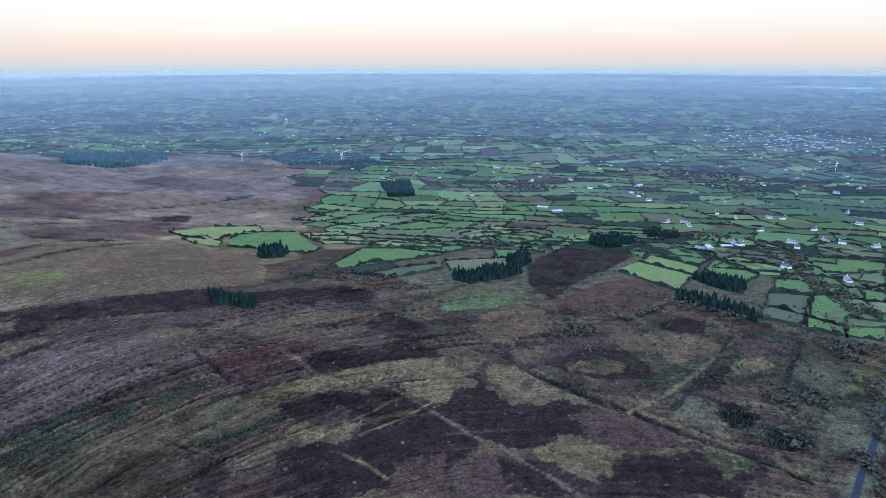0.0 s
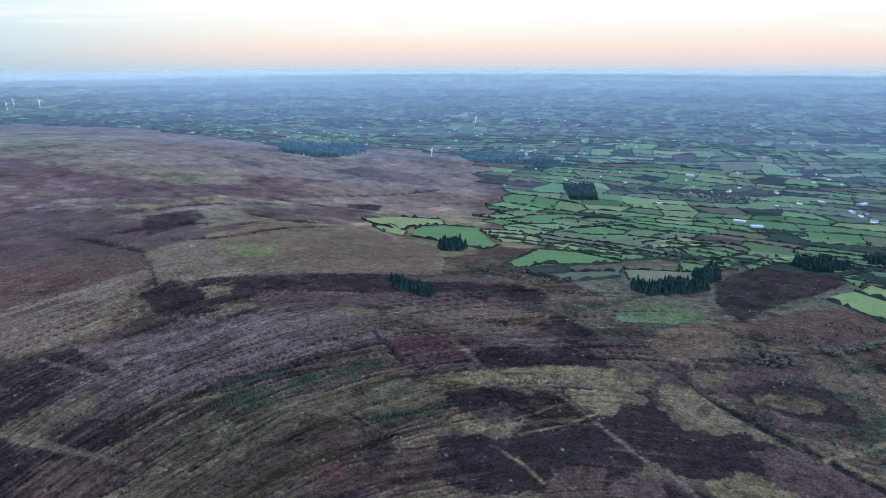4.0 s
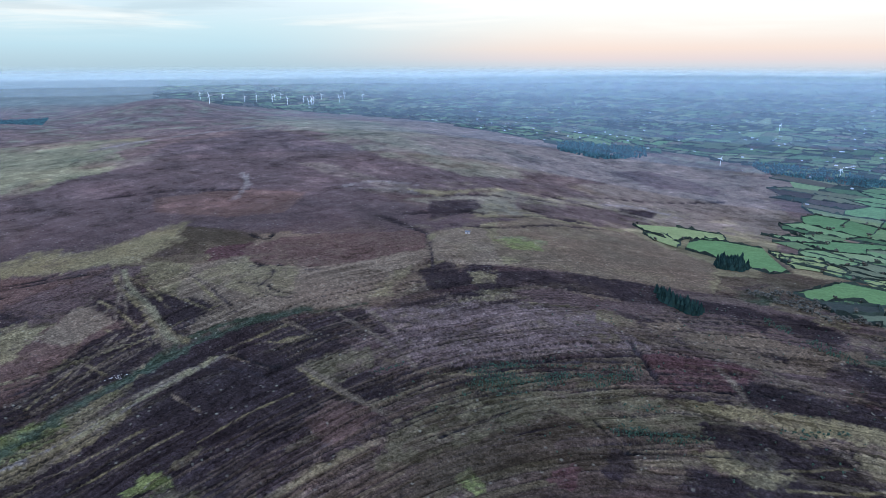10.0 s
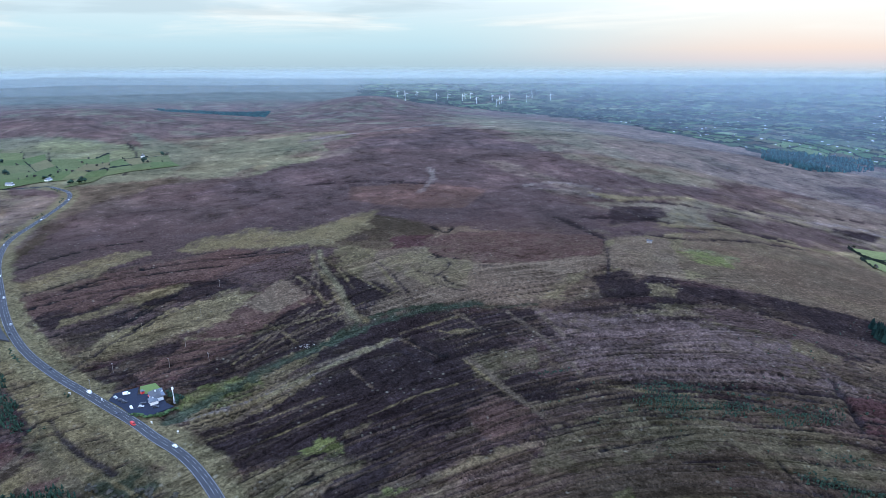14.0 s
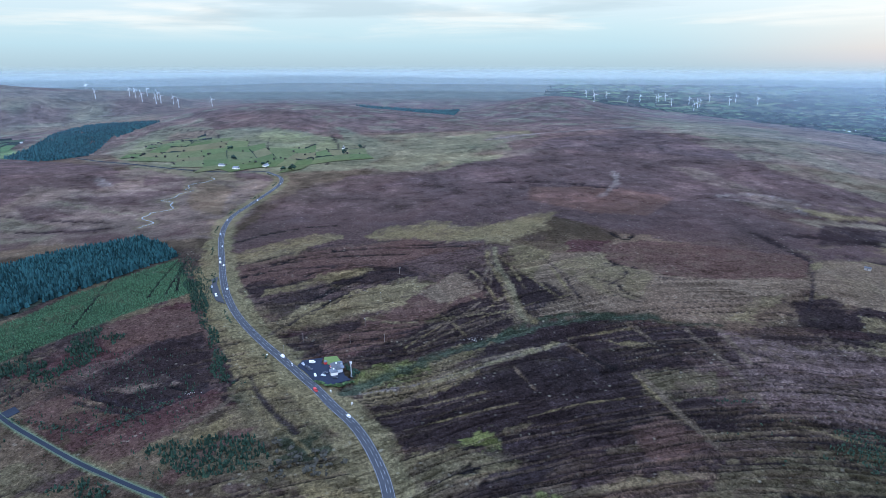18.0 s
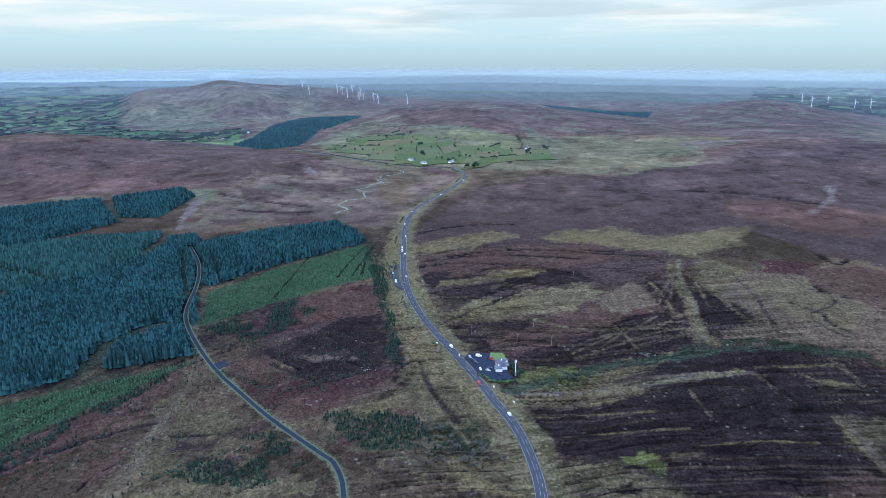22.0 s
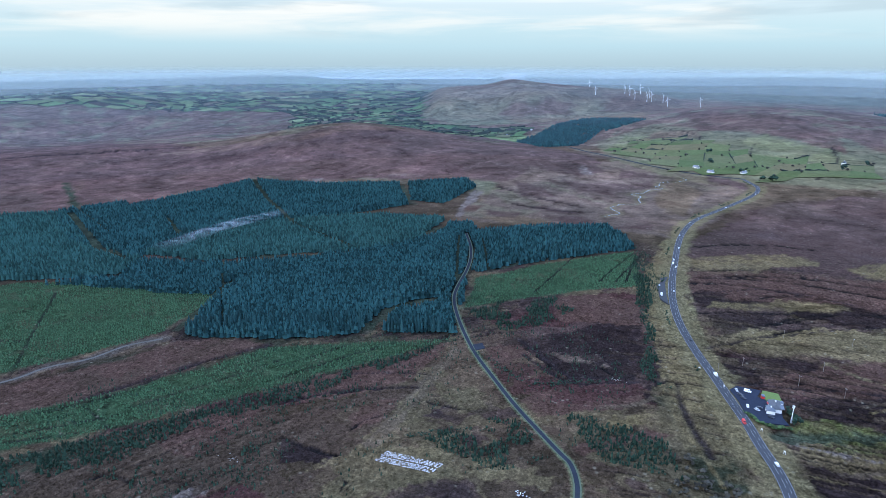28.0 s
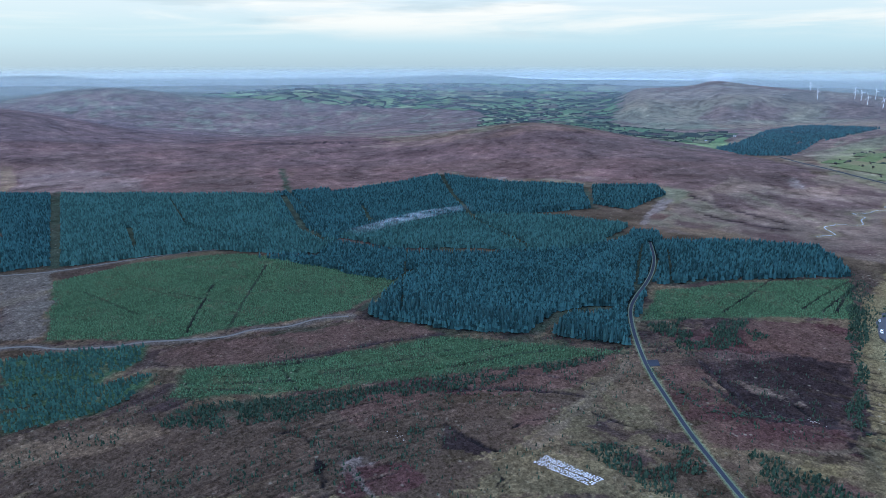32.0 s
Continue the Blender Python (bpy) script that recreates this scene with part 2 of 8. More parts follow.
def land(x, y):
    x, y = np.asarray(x, float), np.asarray(y, float)
    r = np.hypot(x, y)
    az = np.degrees(np.arctan2(-x, y))
    e = smooth(48, 14, az) * smooth(-120, -80, az)
    z = np.interp(r, _R, _EAST) * e + np.interp(r, _R, _PASS) * (1 - e)
    for a, d, h, so, sa in HILLS:
        wx, wy = way(a)
        u, v = x * wx + y * wy - d, x * wy - y * wx
        z = z + h * np.exp(-0.5 * ((u / so) ** 2 + (v / sa) ** 2))
    k = (r > 2600) & (r < 4200) & (az > 90) & (az < 126)
    if np.any(k):
        rough = fnoise(x, y, 220, 3) - 0.5 if x.ndim == 0 else fnoise(x[k], y[k], 220, 3) - 0.5
        rk, ak = (r, az) if x.ndim == 0 else (r[k], az[k])
        up = np.interp(ak, _RA, _RH) * smooth(2780, 3400, rk + rough * 260) * smooth(4150, 3550, rk)
        up = up + rough * 16 * smooth(2750, 3050, rk) * smooth(3800, 3500, rk) * smooth(93, 99, ak) * smooth(122, 117, ak)
        if x.ndim == 0:
            z = z + up
        else:
            z[k] += up
    z = z + (fnoise(x, y, 420, 3) - 0.5) * 12 * smooth(200, 700, r) + (fnoise(x, y, 70, 3) - 0.5) * (4 - 3 * smooth(900, 1500, r))
    return z

# ---- ground: one sheet to the horizon, with its plant cover ----
def ground_grid():
    rings = [0.02, 20, 40, 90, 140, 190, 225]
    while rings[-1] < 4940:
        r = rings[-1]
        rings.append(r + max(0.6, min(r * r / 230 * 0.0023, r * 0.0125)))
    a = np.radians(np.concatenate([np.arange(-42, 180, 0.17), np.arange(180, 318, 1.0)]))
    R, A = np.meshgrid(np.array(rings), a, indexing="ij")
    return -np.sin(A) * R, np.cos(A) * R


GX, GY = ground_grid()
GR, GA = np.hypot(GX, GY), np.degrees(np.arctan2(-GX, GY))
GZ = land(GX, GY)

COVER = dict(
    grass=(0.118, 0.096, 0.056), tan=(0.094, 0.068, 0.047), heather=(0.063, 0.043, 0.039), redb=(0.073, 0.045, 0.037), dark=(0.0235, 0.0175, 0.0185), tan2=(0.100, 0.074, 0.060), slope=(0.096, 0.088, 0.055), rtan=(0.066, 0.042, 0.035),
    pasture=(0.070, 0.096, 0.047), palegreen=(0.105, 0.114, 0.060), grassy=(0.086, 0.085, 0.057), pale=(0.110, 0.090, 0.082),
    red=(0.053, 0.028, 0.027), greenish=(0.031, 0.038, 0.026), lime=(0.098, 0.106, 0.040), brown=(0.043, 0.032, 0.023),
    # floor is near-black: the shade under the spruces put into the ground colour
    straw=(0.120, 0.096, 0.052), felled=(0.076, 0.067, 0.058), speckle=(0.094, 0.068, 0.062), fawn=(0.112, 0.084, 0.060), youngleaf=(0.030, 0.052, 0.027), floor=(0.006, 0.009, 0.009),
    olive=(0.078, 0.066, 0.040), black=(0.012, 0.011, 0.012), bog=(0.058, 0.042, 0.032), heath=(0.060, 0.042, 0.040), rheath=(0.068, 0.043, 0.040),
    moorpale=(0.090, 0.068, 0.056), bleach=(0.100, 0.085, 0.062), pasturepale=(0.105, 0.104, 0.055))
_w1, _w2 = fnoise(GX, GY, 26, 4) - 0.5, fnoise(GX + 900, GY, 26, 4) - 0.5
_fine = fnoise(GX, GY, 6, 3)
_w3, _w4 = fnoise(GX, GY + 500, 7, 3) - 0.5, fnoise(GX + 500, GY, 7, 3) - 0.5
_w5, _w6 = fnoise(GX + 40, GY, 3.2, 2) - 0.5, fnoise(GX, GY + 40, 3.2, 2) - 0.5
WX, WY = GX + _w1 * 14 + _w3 * 10 + _w5 * 8, GY + _w2 * 14 + _w4 * 10 + _w6 * 8      # ragged edges
_big, _mid = fnoise(GX, GY, 240, 4), fnoise(GX + 300, GY - 200, 60, 4)
GC = np.empty(GX.shape + (3,))
GC[:] = COVER["brown"]


def blend(mask, colour):
    GC[:] = GC + (np.array(colour) - GC) * mask[..., None]


def inside(poly, px, py, soft):
    """1 well inside the outline, 0 outside, over an edge soft metres wide."""
    p = np.array(poly, float)
    lo, hi = p.min(0) - soft, p.max(0) + soft
    out = np.zeros(px.shape)
    k = (px > lo[0]) & (px < hi[0]) & (py > lo[1]) & (py < hi[1])
    x, y = px[k], py[k]
    ins, d2 = np.zeros(x.shape, bool), np.full(x.shape, 1e12)
    for (ax, ay), (bx, by) in zip(p, np.roll(p, -1, 0)):
        ins ^= ((ay > y) != (by > y)) & (x < (bx - ax) * (y - ay) / (by - ay + 1e-9) + ax)
        s = np.clip(((x - ax) * (bx - ax) + (y - ay) * (by - ay)) / ((bx - ax) ** 2 + (by - ay) ** 2 + 1e-9), 0, 1)
        d2 = np.minimum(d2, (x - ax - s * (bx - ax)) ** 2 + (y - ay - s * (by - ay)) ** 2)
    d = np.sqrt(d2) * np.where(ins, 1, -1)
    out[k] = smooth(-soft, soft, d)
    return out


# broad cover: mixed heather and grass, farmland green in the low ground
blend(smooth(0.52, 0.66, _mid) * 0.5, COVER["tan"])
blend(smooth(0.50, 0.36, _big) * 0.75, COVER["heather"])
blend(smooth(1500, 2400, GR) * 0.7, COVER["heather"])
blend(smooth(0.55, 0.7, _mid) * smooth(1300, 2000, GR) * 0.6, COVER["grassy"])
# crisp patches of burnt and grown heather
_p1, _p2 = fnoise(GX + 700, GY + 100, 55, 5), fnoise(GX - 300, GY + 650, 38, 5)
_nearby = smooth(900, 600, GR)
blend(smooth(0.53, 0.56, _p1) * 0.70 * _nearby, COVER["heather"])
blend(smooth(0.575, 0.60, _p1) * 0.75 * _nearby, COVER["dark"])
blend(smooth(0.495, 0.512, _p1) * smooth(0.545, 0.53, _p1) * 0.55 * _nearby, COVER["grass"])
blend(smooth(0.575, 0.61, _p2) * 0.65 * _nearby, COVER["grass"])
blend(smooth(0.60, 0.64, fnoise(GX + 50, GY - 950, 12, 3)) * 0.6 * _nearby, COVER["tan"])


# peat banks: long, nearly parallel cuttings that follow the slope
_ka = np.arange(-60.0, 185.0, 1.0)
_kk = np.interp(_ka, [-60, 22, 45, 76, 84, 96, 110, 180], [0.30, 0.30, 0.60, 0.62, 0.12, 0.05, 0.33, 0.33])
_bend = np.interp(GA, _ka, np.cumsum(np.radians(_kk)))
_across = (np.log(GR) + _bend + (fnoise(GX, GY, 160, 3) - 0.5) * 0.07) * 420
_along = np.radians(GA) * 420 + (fnoise(GX, GY, 60, 2) - 0.5) * 60
_here = smooth(800, 640, GR) * smooth(-62, -40, GA)
_here *= 0.25 + 0.75 * smooth(0.44, 0.54, fnoise(GX - 70, GY + 410, 90, 3))
_here = np.maximum(_here, 0.85 * smooth(590, 520, GR) * smooth(4, 16, GA) * smooth(84, 72, GA))
_wig = (fnoise(GX, GY, 13, 3) - 0.5) * 3.0


def lot(i, j):
    """A steady random number for each plot."""
    return _lat[(i * 37 + j * 101) % 512, (i * 71 + j * 13) % 512]


def plots(width, length, strength, lines):
    """Long narrow cutting plots, each with its own growth, and dark banks between them."""
    k = (_across + _wig) / width
    row = np.floor(k).astype(int)
    cell = np.floor((_along + _wig * 4) / length + 7 * lot(row, row * 0 + 3)).astype(int)
    h = lot(row, cell)
    for lo, hi, kind in ((0.0, 0.16, "heather"), (0.16, 0.28, "dark"), (0.28, 0.40, "tan"), (0.40, 0.48, "grass"), (0.48, 0.58, "red")):
        blend(((h >= lo) & (h < hi)) * _here * strength, COVER[kind])
    f = k - row
    bank = ((f < lines) & (lot(row, cell + 900) > 0.40)) * _here
    blend(bank * 0.8, COVER["dark"])
    GZ[:] -= 1.2 * bank


plots(17.0, 120.0, 0.45, 0.09)
plots(7.5, 70.0, 0.38, 0.16)


def cover(kind, poly, soft=1.2):
    far = math.hypot(*np.mean(poly, 0))
    m = inside(poly, WX, WY, soft + 0.012 * max(0, far - 900))
    if kind in ("grass", "heather", "dark", "tan", "grassy", "red", "redb", "straw", "tan2", "slope"):
        m = m * (0.70 + 0.28 * smooth(0.42, 0.48, _mid if kind != "dark" else 1 - _mid))
    if kind == "greenish":
        m = m * (0.15 + 0.55 * smooth(0.44, 0.52, _mid))
    if kind in ("pale", "speckle"):
        m = m * (0.2 + 0.8 * smooth(0.44, 0.54, _fine))
    if kind == "slope":
        m = m * (0.35 + 0.6 * smooth(0.40, 0.54, _big))
    blend(m, COVER[kind])



cover("grass", [(-628, 846), (-460, 908), (-258, 831), (-202, 662), (-284, 644), (-344, 603), (-434, 565)])
cover("palegreen", [(-496, 655), (-440, 682), (-436, 649), (-471, 619)])
cover("pasture", [(-435, 949), (-396, 998), (-319, 1076), (-303, 1037), (-341, 934), (-326, 879), (-384, 889)])
cover("pasture", [(-316, 887), (-325, 939), (-256, 1024), (-175, 854), (-230, 833), (-266, 872), (-286, 845)])
cover("grass", [(-235, 995), (-133, 975), (-89, 904), (-150, 855), (-173, 869)])
cover("dark", [(95, 671), (119, 747), (240, 915), (262, 802), (206, 721), (120, 610), (98, 626)])
cover("tan", [(128, 607), (206, 694), (260, 657), (234, 587), (180, 558), (141, 556)])
cover("heather", [(-440, 573), (-289, 655), (-170, 665), (-84, 647), (-53, 576), (-12, 510), (8, 476), (-42, 496), (-111, 496), (-179, 543), (-240, 535), (-291, 500), (-358, 454)])
cover("dark", [(-120, 450), (-78, 474), (-2, 478), (-6, 454), (-63, 433), (-96, 421)])
cover("dark", [(-78, 552), (-46, 560), (3, 492), (-42, 496)])
cover("dark", [(-102, 314), (-80, 337), (-35, 407), (25, 435), (45, 369), (86, 384), (103, 357), (69, 331), (24, 337), (-1, 300), (-58, 288), (-95, 289)])
cover("heather", [(98, 502), (149, 504), (167, 437), (133, 411), (105, 438), (70, 444)])
cover("red", [(107, 371), (146, 351), (129, 332), (92, 338)])
cover("dark", [(184, 402), (220, 386), (199, 356), (188, 371)])
cover("dark", [(214, 361), (237, 354), (223, 339), (207, 340)])
cover("dark", [(93, 315), (147, 333), (190, 327), (189, 304), (163, 289), (93, 289)])
cover("heather", [(6, 320), (41, 331), (71, 304), (68, 290), (5, 290)])
cover("grass", [(49, 314), (79, 349), (111, 344), (91, 305)])
cover("grass", [(-39, 406), (3, 454), (28, 407), (6, 382)])
cover("grass", [(-81, 343), (-35, 407), (-53, 354), (-69, 337)])
cover("grass", [(-80, 431), (-11, 464), (-6, 444), (-62, 420)])
cover("greenish", [(-44, 536), (9, 584), (102, 587), (108, 529), (58, 501), (18, 488), (-12, 522)])
cover("tan", [(19, 526), (96, 554), (96, 515), (48, 502)])
cover("greenish", [(219, 561), (260, 505), (235, 421), (172, 401), (138, 428), (151, 491)])
cover("greenish", [(290, 535), (385, 489), (316, 390), (257, 405), (258, 459)])
cover("greenish", [(265, 405), (316, 390), (248, 291), (204, 290), (246, 345)])
cover("tan", [(189, 504), (245, 493), (218, 421), (183, 457)])
cover("grass", [(-520, 551), (-502, 615), (-477, 711), (-385, 710), (-309, 813), (-237, 760), (-203, 680), (-268, 629), (-384, 575), (-464, 497)])
cover("palegreen", [(-471, 636), (-439, 669), (-420, 648), (-444, 612)])
cover("tan", [(-630, 310), (-704, 420), (-682, 493), (-612, 554), (-535, 531), (-434, 437), (-417, 374), (-438, 336), (-479, 290), (-487, 260), (-523, 247), (-582, 267)])
cover("grass", [(-597, 338), (-601, 400), (-538, 385), (-523, 318), (-561, 304)])
cover("grass", [(-705, 273), (-666, 303), (-568, 277), (-499, 267), (-497, 244), (-592, 260), (-677, 252)])
cover("grass", [(-769, 173), (-750, 234), (-792, 308), (-846, 385), (-775, 339), (-713, 268), (-725, 208), (-744, 166)])
cover("greenish", [(-433, 80), (-451, 118), (-437, 150), (-460, 186), (-479, 266), (-466, 293), (-453, 279), (-468, 218), (-441, 168), (-420, 118), (-413, 74)])
cover("grass", [(-396, 69), (-407, 96), (-412, 115), (-393, 101), (-375, 63)])
cover("lime", [(-331, 99), (-335, 120), (-316, 119), (-308, 113), (-328, 95)])
cover("heather", [(-838, 192), (-780, 239), (-833, 395), (-714, 427), (-624, 565), (-594, 591), (-568, 675), (-587, 807), (-725, 887), (-857, 972), (-974, 991), (-1256, 1070), (-1526, 1089), (-1812, 1042), (-1780, 721), (-1393, 468), (-1285, 318)])
cover("grass", [(-1662, 424), (-1692, 684), (-1561, 649), (-1485, 479), (-1449, 365)])
cover("grass", [(-1264, 312), (-1298, 474), (-1352, 662), (-1315, 524), (-1308, 325)])
cover("grassy", [(-1482, 1057), (-1203, 1062), (-882, 1046), (-772, 1144), (-832, 1332), (-1234, 1464), (-1703, 1455), (-2043, 1221)])
cover("pale", [(-854, 671), (-861, 756), (-790, 802), (-717, 850), (-674, 800), (-742, 726)])
cover("dark", [(-443, 115), (-469, 224), (-426, 326), (-353, 354), (-303, 268), (-263, 152), (-367, 61), (-375, 63), (-398, 113)])
cover("dark", [(-744, 166), (-702, 228), (-605, 249), (-507, 198), (-459, 132), (-440, 82), (-539, 109), (-588, 189), (-622, 159), (-630, 135)])
cover("dark", [(-582, 267), (-519, 250), (-500, 219), (-527, 212), (-592, 221)])
cover("brown", [(-268, 267), (-188, 360), (-133, 335), (-122, 274), (-203, 201)])
cover("tan", [(-608, 164), (-563, 189), (-529, 129), (-491, 95), (-539, 109)])
cover("heather", [(-816, -79), (-986, -31), (-1232, 121), (-1237, 297), (-991, 388), (-812, 237), (-763, 73), (-739, -67)])
cover("straw", [(-750, -121), (-606, -83), (-454, -39), (-382, -9), (-311, 27), (-283, 38), (-290, -3), (-347, -20), (-428, -42), (-552, -80)])
cover("grass", [(-425, 34), (-434, 84), (-454, 136), (-429, 115), (-401, 61), (-398, 36)])
cover("lime", [(-322, 88), (-328, 112), (-314, 118), (-313, 93)])
cover("grass", [(-323, 59), (-323, 99), (-303, 120), (-284, 115), (-293, 74), (-281, 55), (-282, 50)])
cover("red", [(-462, 15), (-516, 100), (-597, 158), (-575, 191), (-512, 131), (-465, 71), (-432, 39)])
cover("grass", [(-542, -2), (-563, 31), (-609, 105), (-579, 89), (-512, 17)])
cover("grass", [(-751, -68), (-812, 17), (-823, 87), (-736, 1), (-728, -59)])
cover("heather", [(-693, -64), (-727, 140), (-708, 208), (-598, 164), (-609, 105), (-578, 20), (-588, -51)])
cover("dark", [(-443, 36), (-484, 109), (-500, 149), (-502, 198), (-457, 177), (-445, 124), (-427, 65)])
cover("red", [(-541, -161), (-584, -109), (-554, -85), (-459, -65), (-419, -85), (-453, -119)])
cover("dark", [(-519, -109), (-503, -70), (-439, -55), (-419, -77), (-460, -108)])
cover("tan", [(-1003, -451), (-1179, -392), (-1494, -220), (-1397, -38), (-1005, -103), (-829, -124), (-885, -267), (-832, -355), (-813, -399)])
cover("tan", [(-1223, -35), (-1234, 31), (-1098, 7), (-1012, -59)])
cover("pasture", [(-1910, -418), (-1870, -238), (-1563, -150), (-1641, -309), (-1748, -428)])
cover("pasture", [(-1507, -158), (-1369, -38), (-1410, 126), (-1449, 224), (-1594, 143), (-1635, 15), (-1495, -66)])
cover("grassy", [(-1959, -428), (-2021, -187), (-2050, 23), (-1947, 177), (-1527, 293), (-1302, 128), (-1360, 11), (-1480, -155), (-1714, -420)])
cover("grassy", [(-1264, 224), (-1512, 362), (-1614, 622), (-1561, 649), (-1363, 392), (-1250, 264)])
cover("pasture", [(-2150, -1022), (-2166, -832), (-1941, -704), (-1670, -672), (-1556, -744)])
cover("heather", [(-1533, -734), (-1500, -430), (-1299, -361), (-1181, -439), (-1212, -590)])
cover("heather", [(-586, -3283), (-853, -2163), (-1070, -1385), (-1314, -1140), (-1449, -1068), (-1554, -859), (-1332, -375), (-1166, -461), (-1179, -645), (-1003, -805), (-810, -942), (-580, -991), (-404, -1191), (-215, -1349)])
cover("pale", [(-954, -826), (-1029, -781), (-961, -729), (-919, -780)])
cover("pale", [(-1043, -763), (-1099, -624), (-1044, -616)])
cover("tan", [(-263, -1593), (-467, -1530), (-415, -1194), (-218, -1365)])
cover("red", [(-481, -218), (-558, -165), (-613, -107), (-528, -83), (-488, -111), (-483, -169)])
cover("red", [(-420, -182), (-459, -159), (-425, -129), (-378, -149)])
cover("red", [(-372, -131), (-437, -68), (-410, -56), (-361, -105)])
cover("dark", [(-511, -126), (-561, -90), (-445, -56), (-433, -88), (-465, -112)])
cover("pale", [(-456, -145), (-470, -125), (-450, -103), (-441, -123)])
cover("grass", [(-212, -258), (-272, -198), (-292, -158), (-272, -132), (-195, -209)])
cover("grass", [(-359, -199), (-367, -168), (-348, -147), (-329, -164)])
cover("red", [(-270, -360), (-318, -307), (-428, -225), (-393, -220), (-310, -243), (-245, -290)])
cover("red", [(-191, -305), (-233, -282), (-222, -242), (-180, -245), (-167, -271)])
cover("red", [(-239, -250), (-284, -231), (-286, -209), (-241, -222)])
cover("felled", [(-112, -804), (-160, -784), (-105, -593), (-75, -605)])
cover("brown", [(-166, -501), (-320, -425), (-350, -351), (-300, -354), (-226, -405), (-164, -451)])
cover("brown", [(-44, -442), (-119, -409), (-217, -317), (-317, -248), (-206, -198), (-31, -373)])
cover("grass", [(-43, -436), (-75, -413), (-51, -391), (-34, -393)])
cover("heather", [(-770, 148), (-715, 246), (-692, 267), (-661, 226), (-654, 171), (-653, 122)])
cover("tan", [(-659, 320), (-655, 374), (-671, 417), (-656, 499), (-585, 537), (-527, 542), (-439, 463), (-426, 397), (-449, 345), (-480, 299), (-499, 259), (-538, 266), (-612, 247), (-674, 259)])
cover("grass", [(-870, 170), (-800, 191), (-790, 273), (-830, 322), (-858, 379), (-834, 397), (-803, 364), (-772, 332), (-735, 284), (-727, 235), (-763, 181), (-784, 151)])
cover("grass", [(-671, 261), (-669, 302), (-581, 288), (-587, 250), (-637, 244)])
cover("grass", [(-602, 328), (-589, 390), (-505, 349), (-491, 312), (-520, 296)])
cover("grass", [(-477, 351), (-459, 395), (-460, 427), (-426, 397), (-449, 345)])
cover("red", [(-700, 340), (-688, 392), (-643, 367), (-654, 325)])
cover("dark", [(-651, 222), (-583, 222), (-545, 257), (-523, 259), (-504, 225), (-496, 198), (-527, 200), (-591, 213)])
cover("dark", [(-560, 186), (-503, 190), (-474, 189), (-469, 156), (-463, 125), (-450, 86), (-465, 80), (-503, 122)])
cover("rtan", [(-502, 89), (-557, 101), (-585, 134), (-619, 161), (-607, 169), (-567, 189), (-535, 136), (-510, 110)])
cover("speckle", [(-393, 367), (-361, 444), (-314, 463), (-268, 517), (-214, 425), (-229, 401), (-277, 380), (-311, 323), (-359, 337)])
cover("lime", [(-422, 462), (-422, 478), (-403, 455), (-409, 445)])
cover("palegreen", [(-464, 620), (-448, 653), (-422, 661), (-430, 617)])
cover("dark", [(-442, 458), (-429, 520), (-392, 568), (-349, 501), (-366, 450), (-410, 427)])
cover("heather", [(-409, 278), (-359, 337), (-290, 357), (-303, 288), (-373, 259)])
cover("grass", [(-533, -34), (-564, -5), (-583, 32), (-552, 20), (-512, -15)])
cover("grass", [(-631, 27), (-661, 67), (-635, 79), (-609, 40)])
cover("grass", [(-722, -72), (-737, -33), (-732, 9), (-707, -33)])
cover("dark", [(-505, -23), (-520, 13), (-526, 61), (-488, 42), (-466, -3)])
cover("dark", [(-642, -51), (-656, 14), (-614, 2), (-595, -42)])
cover("heather", [(-697, -62), (-702, 7), (-683, 99), (-661, 67), (-660, 5), (-642, -51)])
cover("red", [(-458, -7), (-483, 33), (-500, 65), (-502, 103), (-481, 84), (-458, 38), (-450, 0)])
cover("heather", [(-546, 50), (-592, 119), (-570, 119), (-526, 61)])
cover("straw", [(-577, -73), (-542, -49), (-464, -17), (-376, 13), (-353, 23), (-368, -6), (-437, -28), (-484, -48), (-515, -70)])
cover("greenish", [(-495, -68), (-464, -44), (-400, -37), (-403, -63)])
cover("red", [(-444, -41), (-424, -18), (-399, -23), (-406, -37)])
cover("lime", [(-420, 36), (-420, 71), (-429, 114), (-448, 149), (-434, 134), (-405, 75), (-402, 41)])
cover("grass", [(-394, 39), (-393, 83), (-398, 113), (-378, 79), (-374, 43)])
cover("dark", [(-374, 39), (-377, 91), (-411, 172), (-419, 238), (-381, 265), (-333, 208), (-303, 110), (-336, 52)])
cover("grassy", [(-1679, -398), (-2019, -355), (-1994, -205), (-1819, -55), (-1827, 109), (-1654, 188), (-1518, 228), (-1379, 134), (-1354, 21), (-1374, -105), (-1465, -247)])
cover("pasture", [(-1440, -30), (-1464, 76), (-1372, 78), (-1360, -4)])
cover("pasture", [(-1834, -391), (-1955, -344), (-1678, -204), (-1611, -211)])
cover("pasture", [(-1648, -398), (-1667, -356), (-1387, -93), (-1455, -258)])
cover("pasture", [(-1542, -103), (-1554, -47), (-1401, -42), (-1432, -83)])
cover("heather", [(-1999, -352), (-1877, -262), (-1765, -231), (-1808, -286)])
cover("tan", [(-1166, -384), (-1307, -233), (-1386, -67), (-1258, -15), (-1046, -70), (-847, -105), (-854, -155), (-891, -230), (-997, -370)])
cover("heather", [(-1122, -286), (-1165, -187), (-1071, -192), (-1046, -268)])
cover("heather", [(-968, -175), (-1002, -124), (-886, -119), (-895, -154)])
cover("red", [(-497, -185), (-531, -142), (-598, -88), (-527, -86), (-505, -116), (-475, -168)])
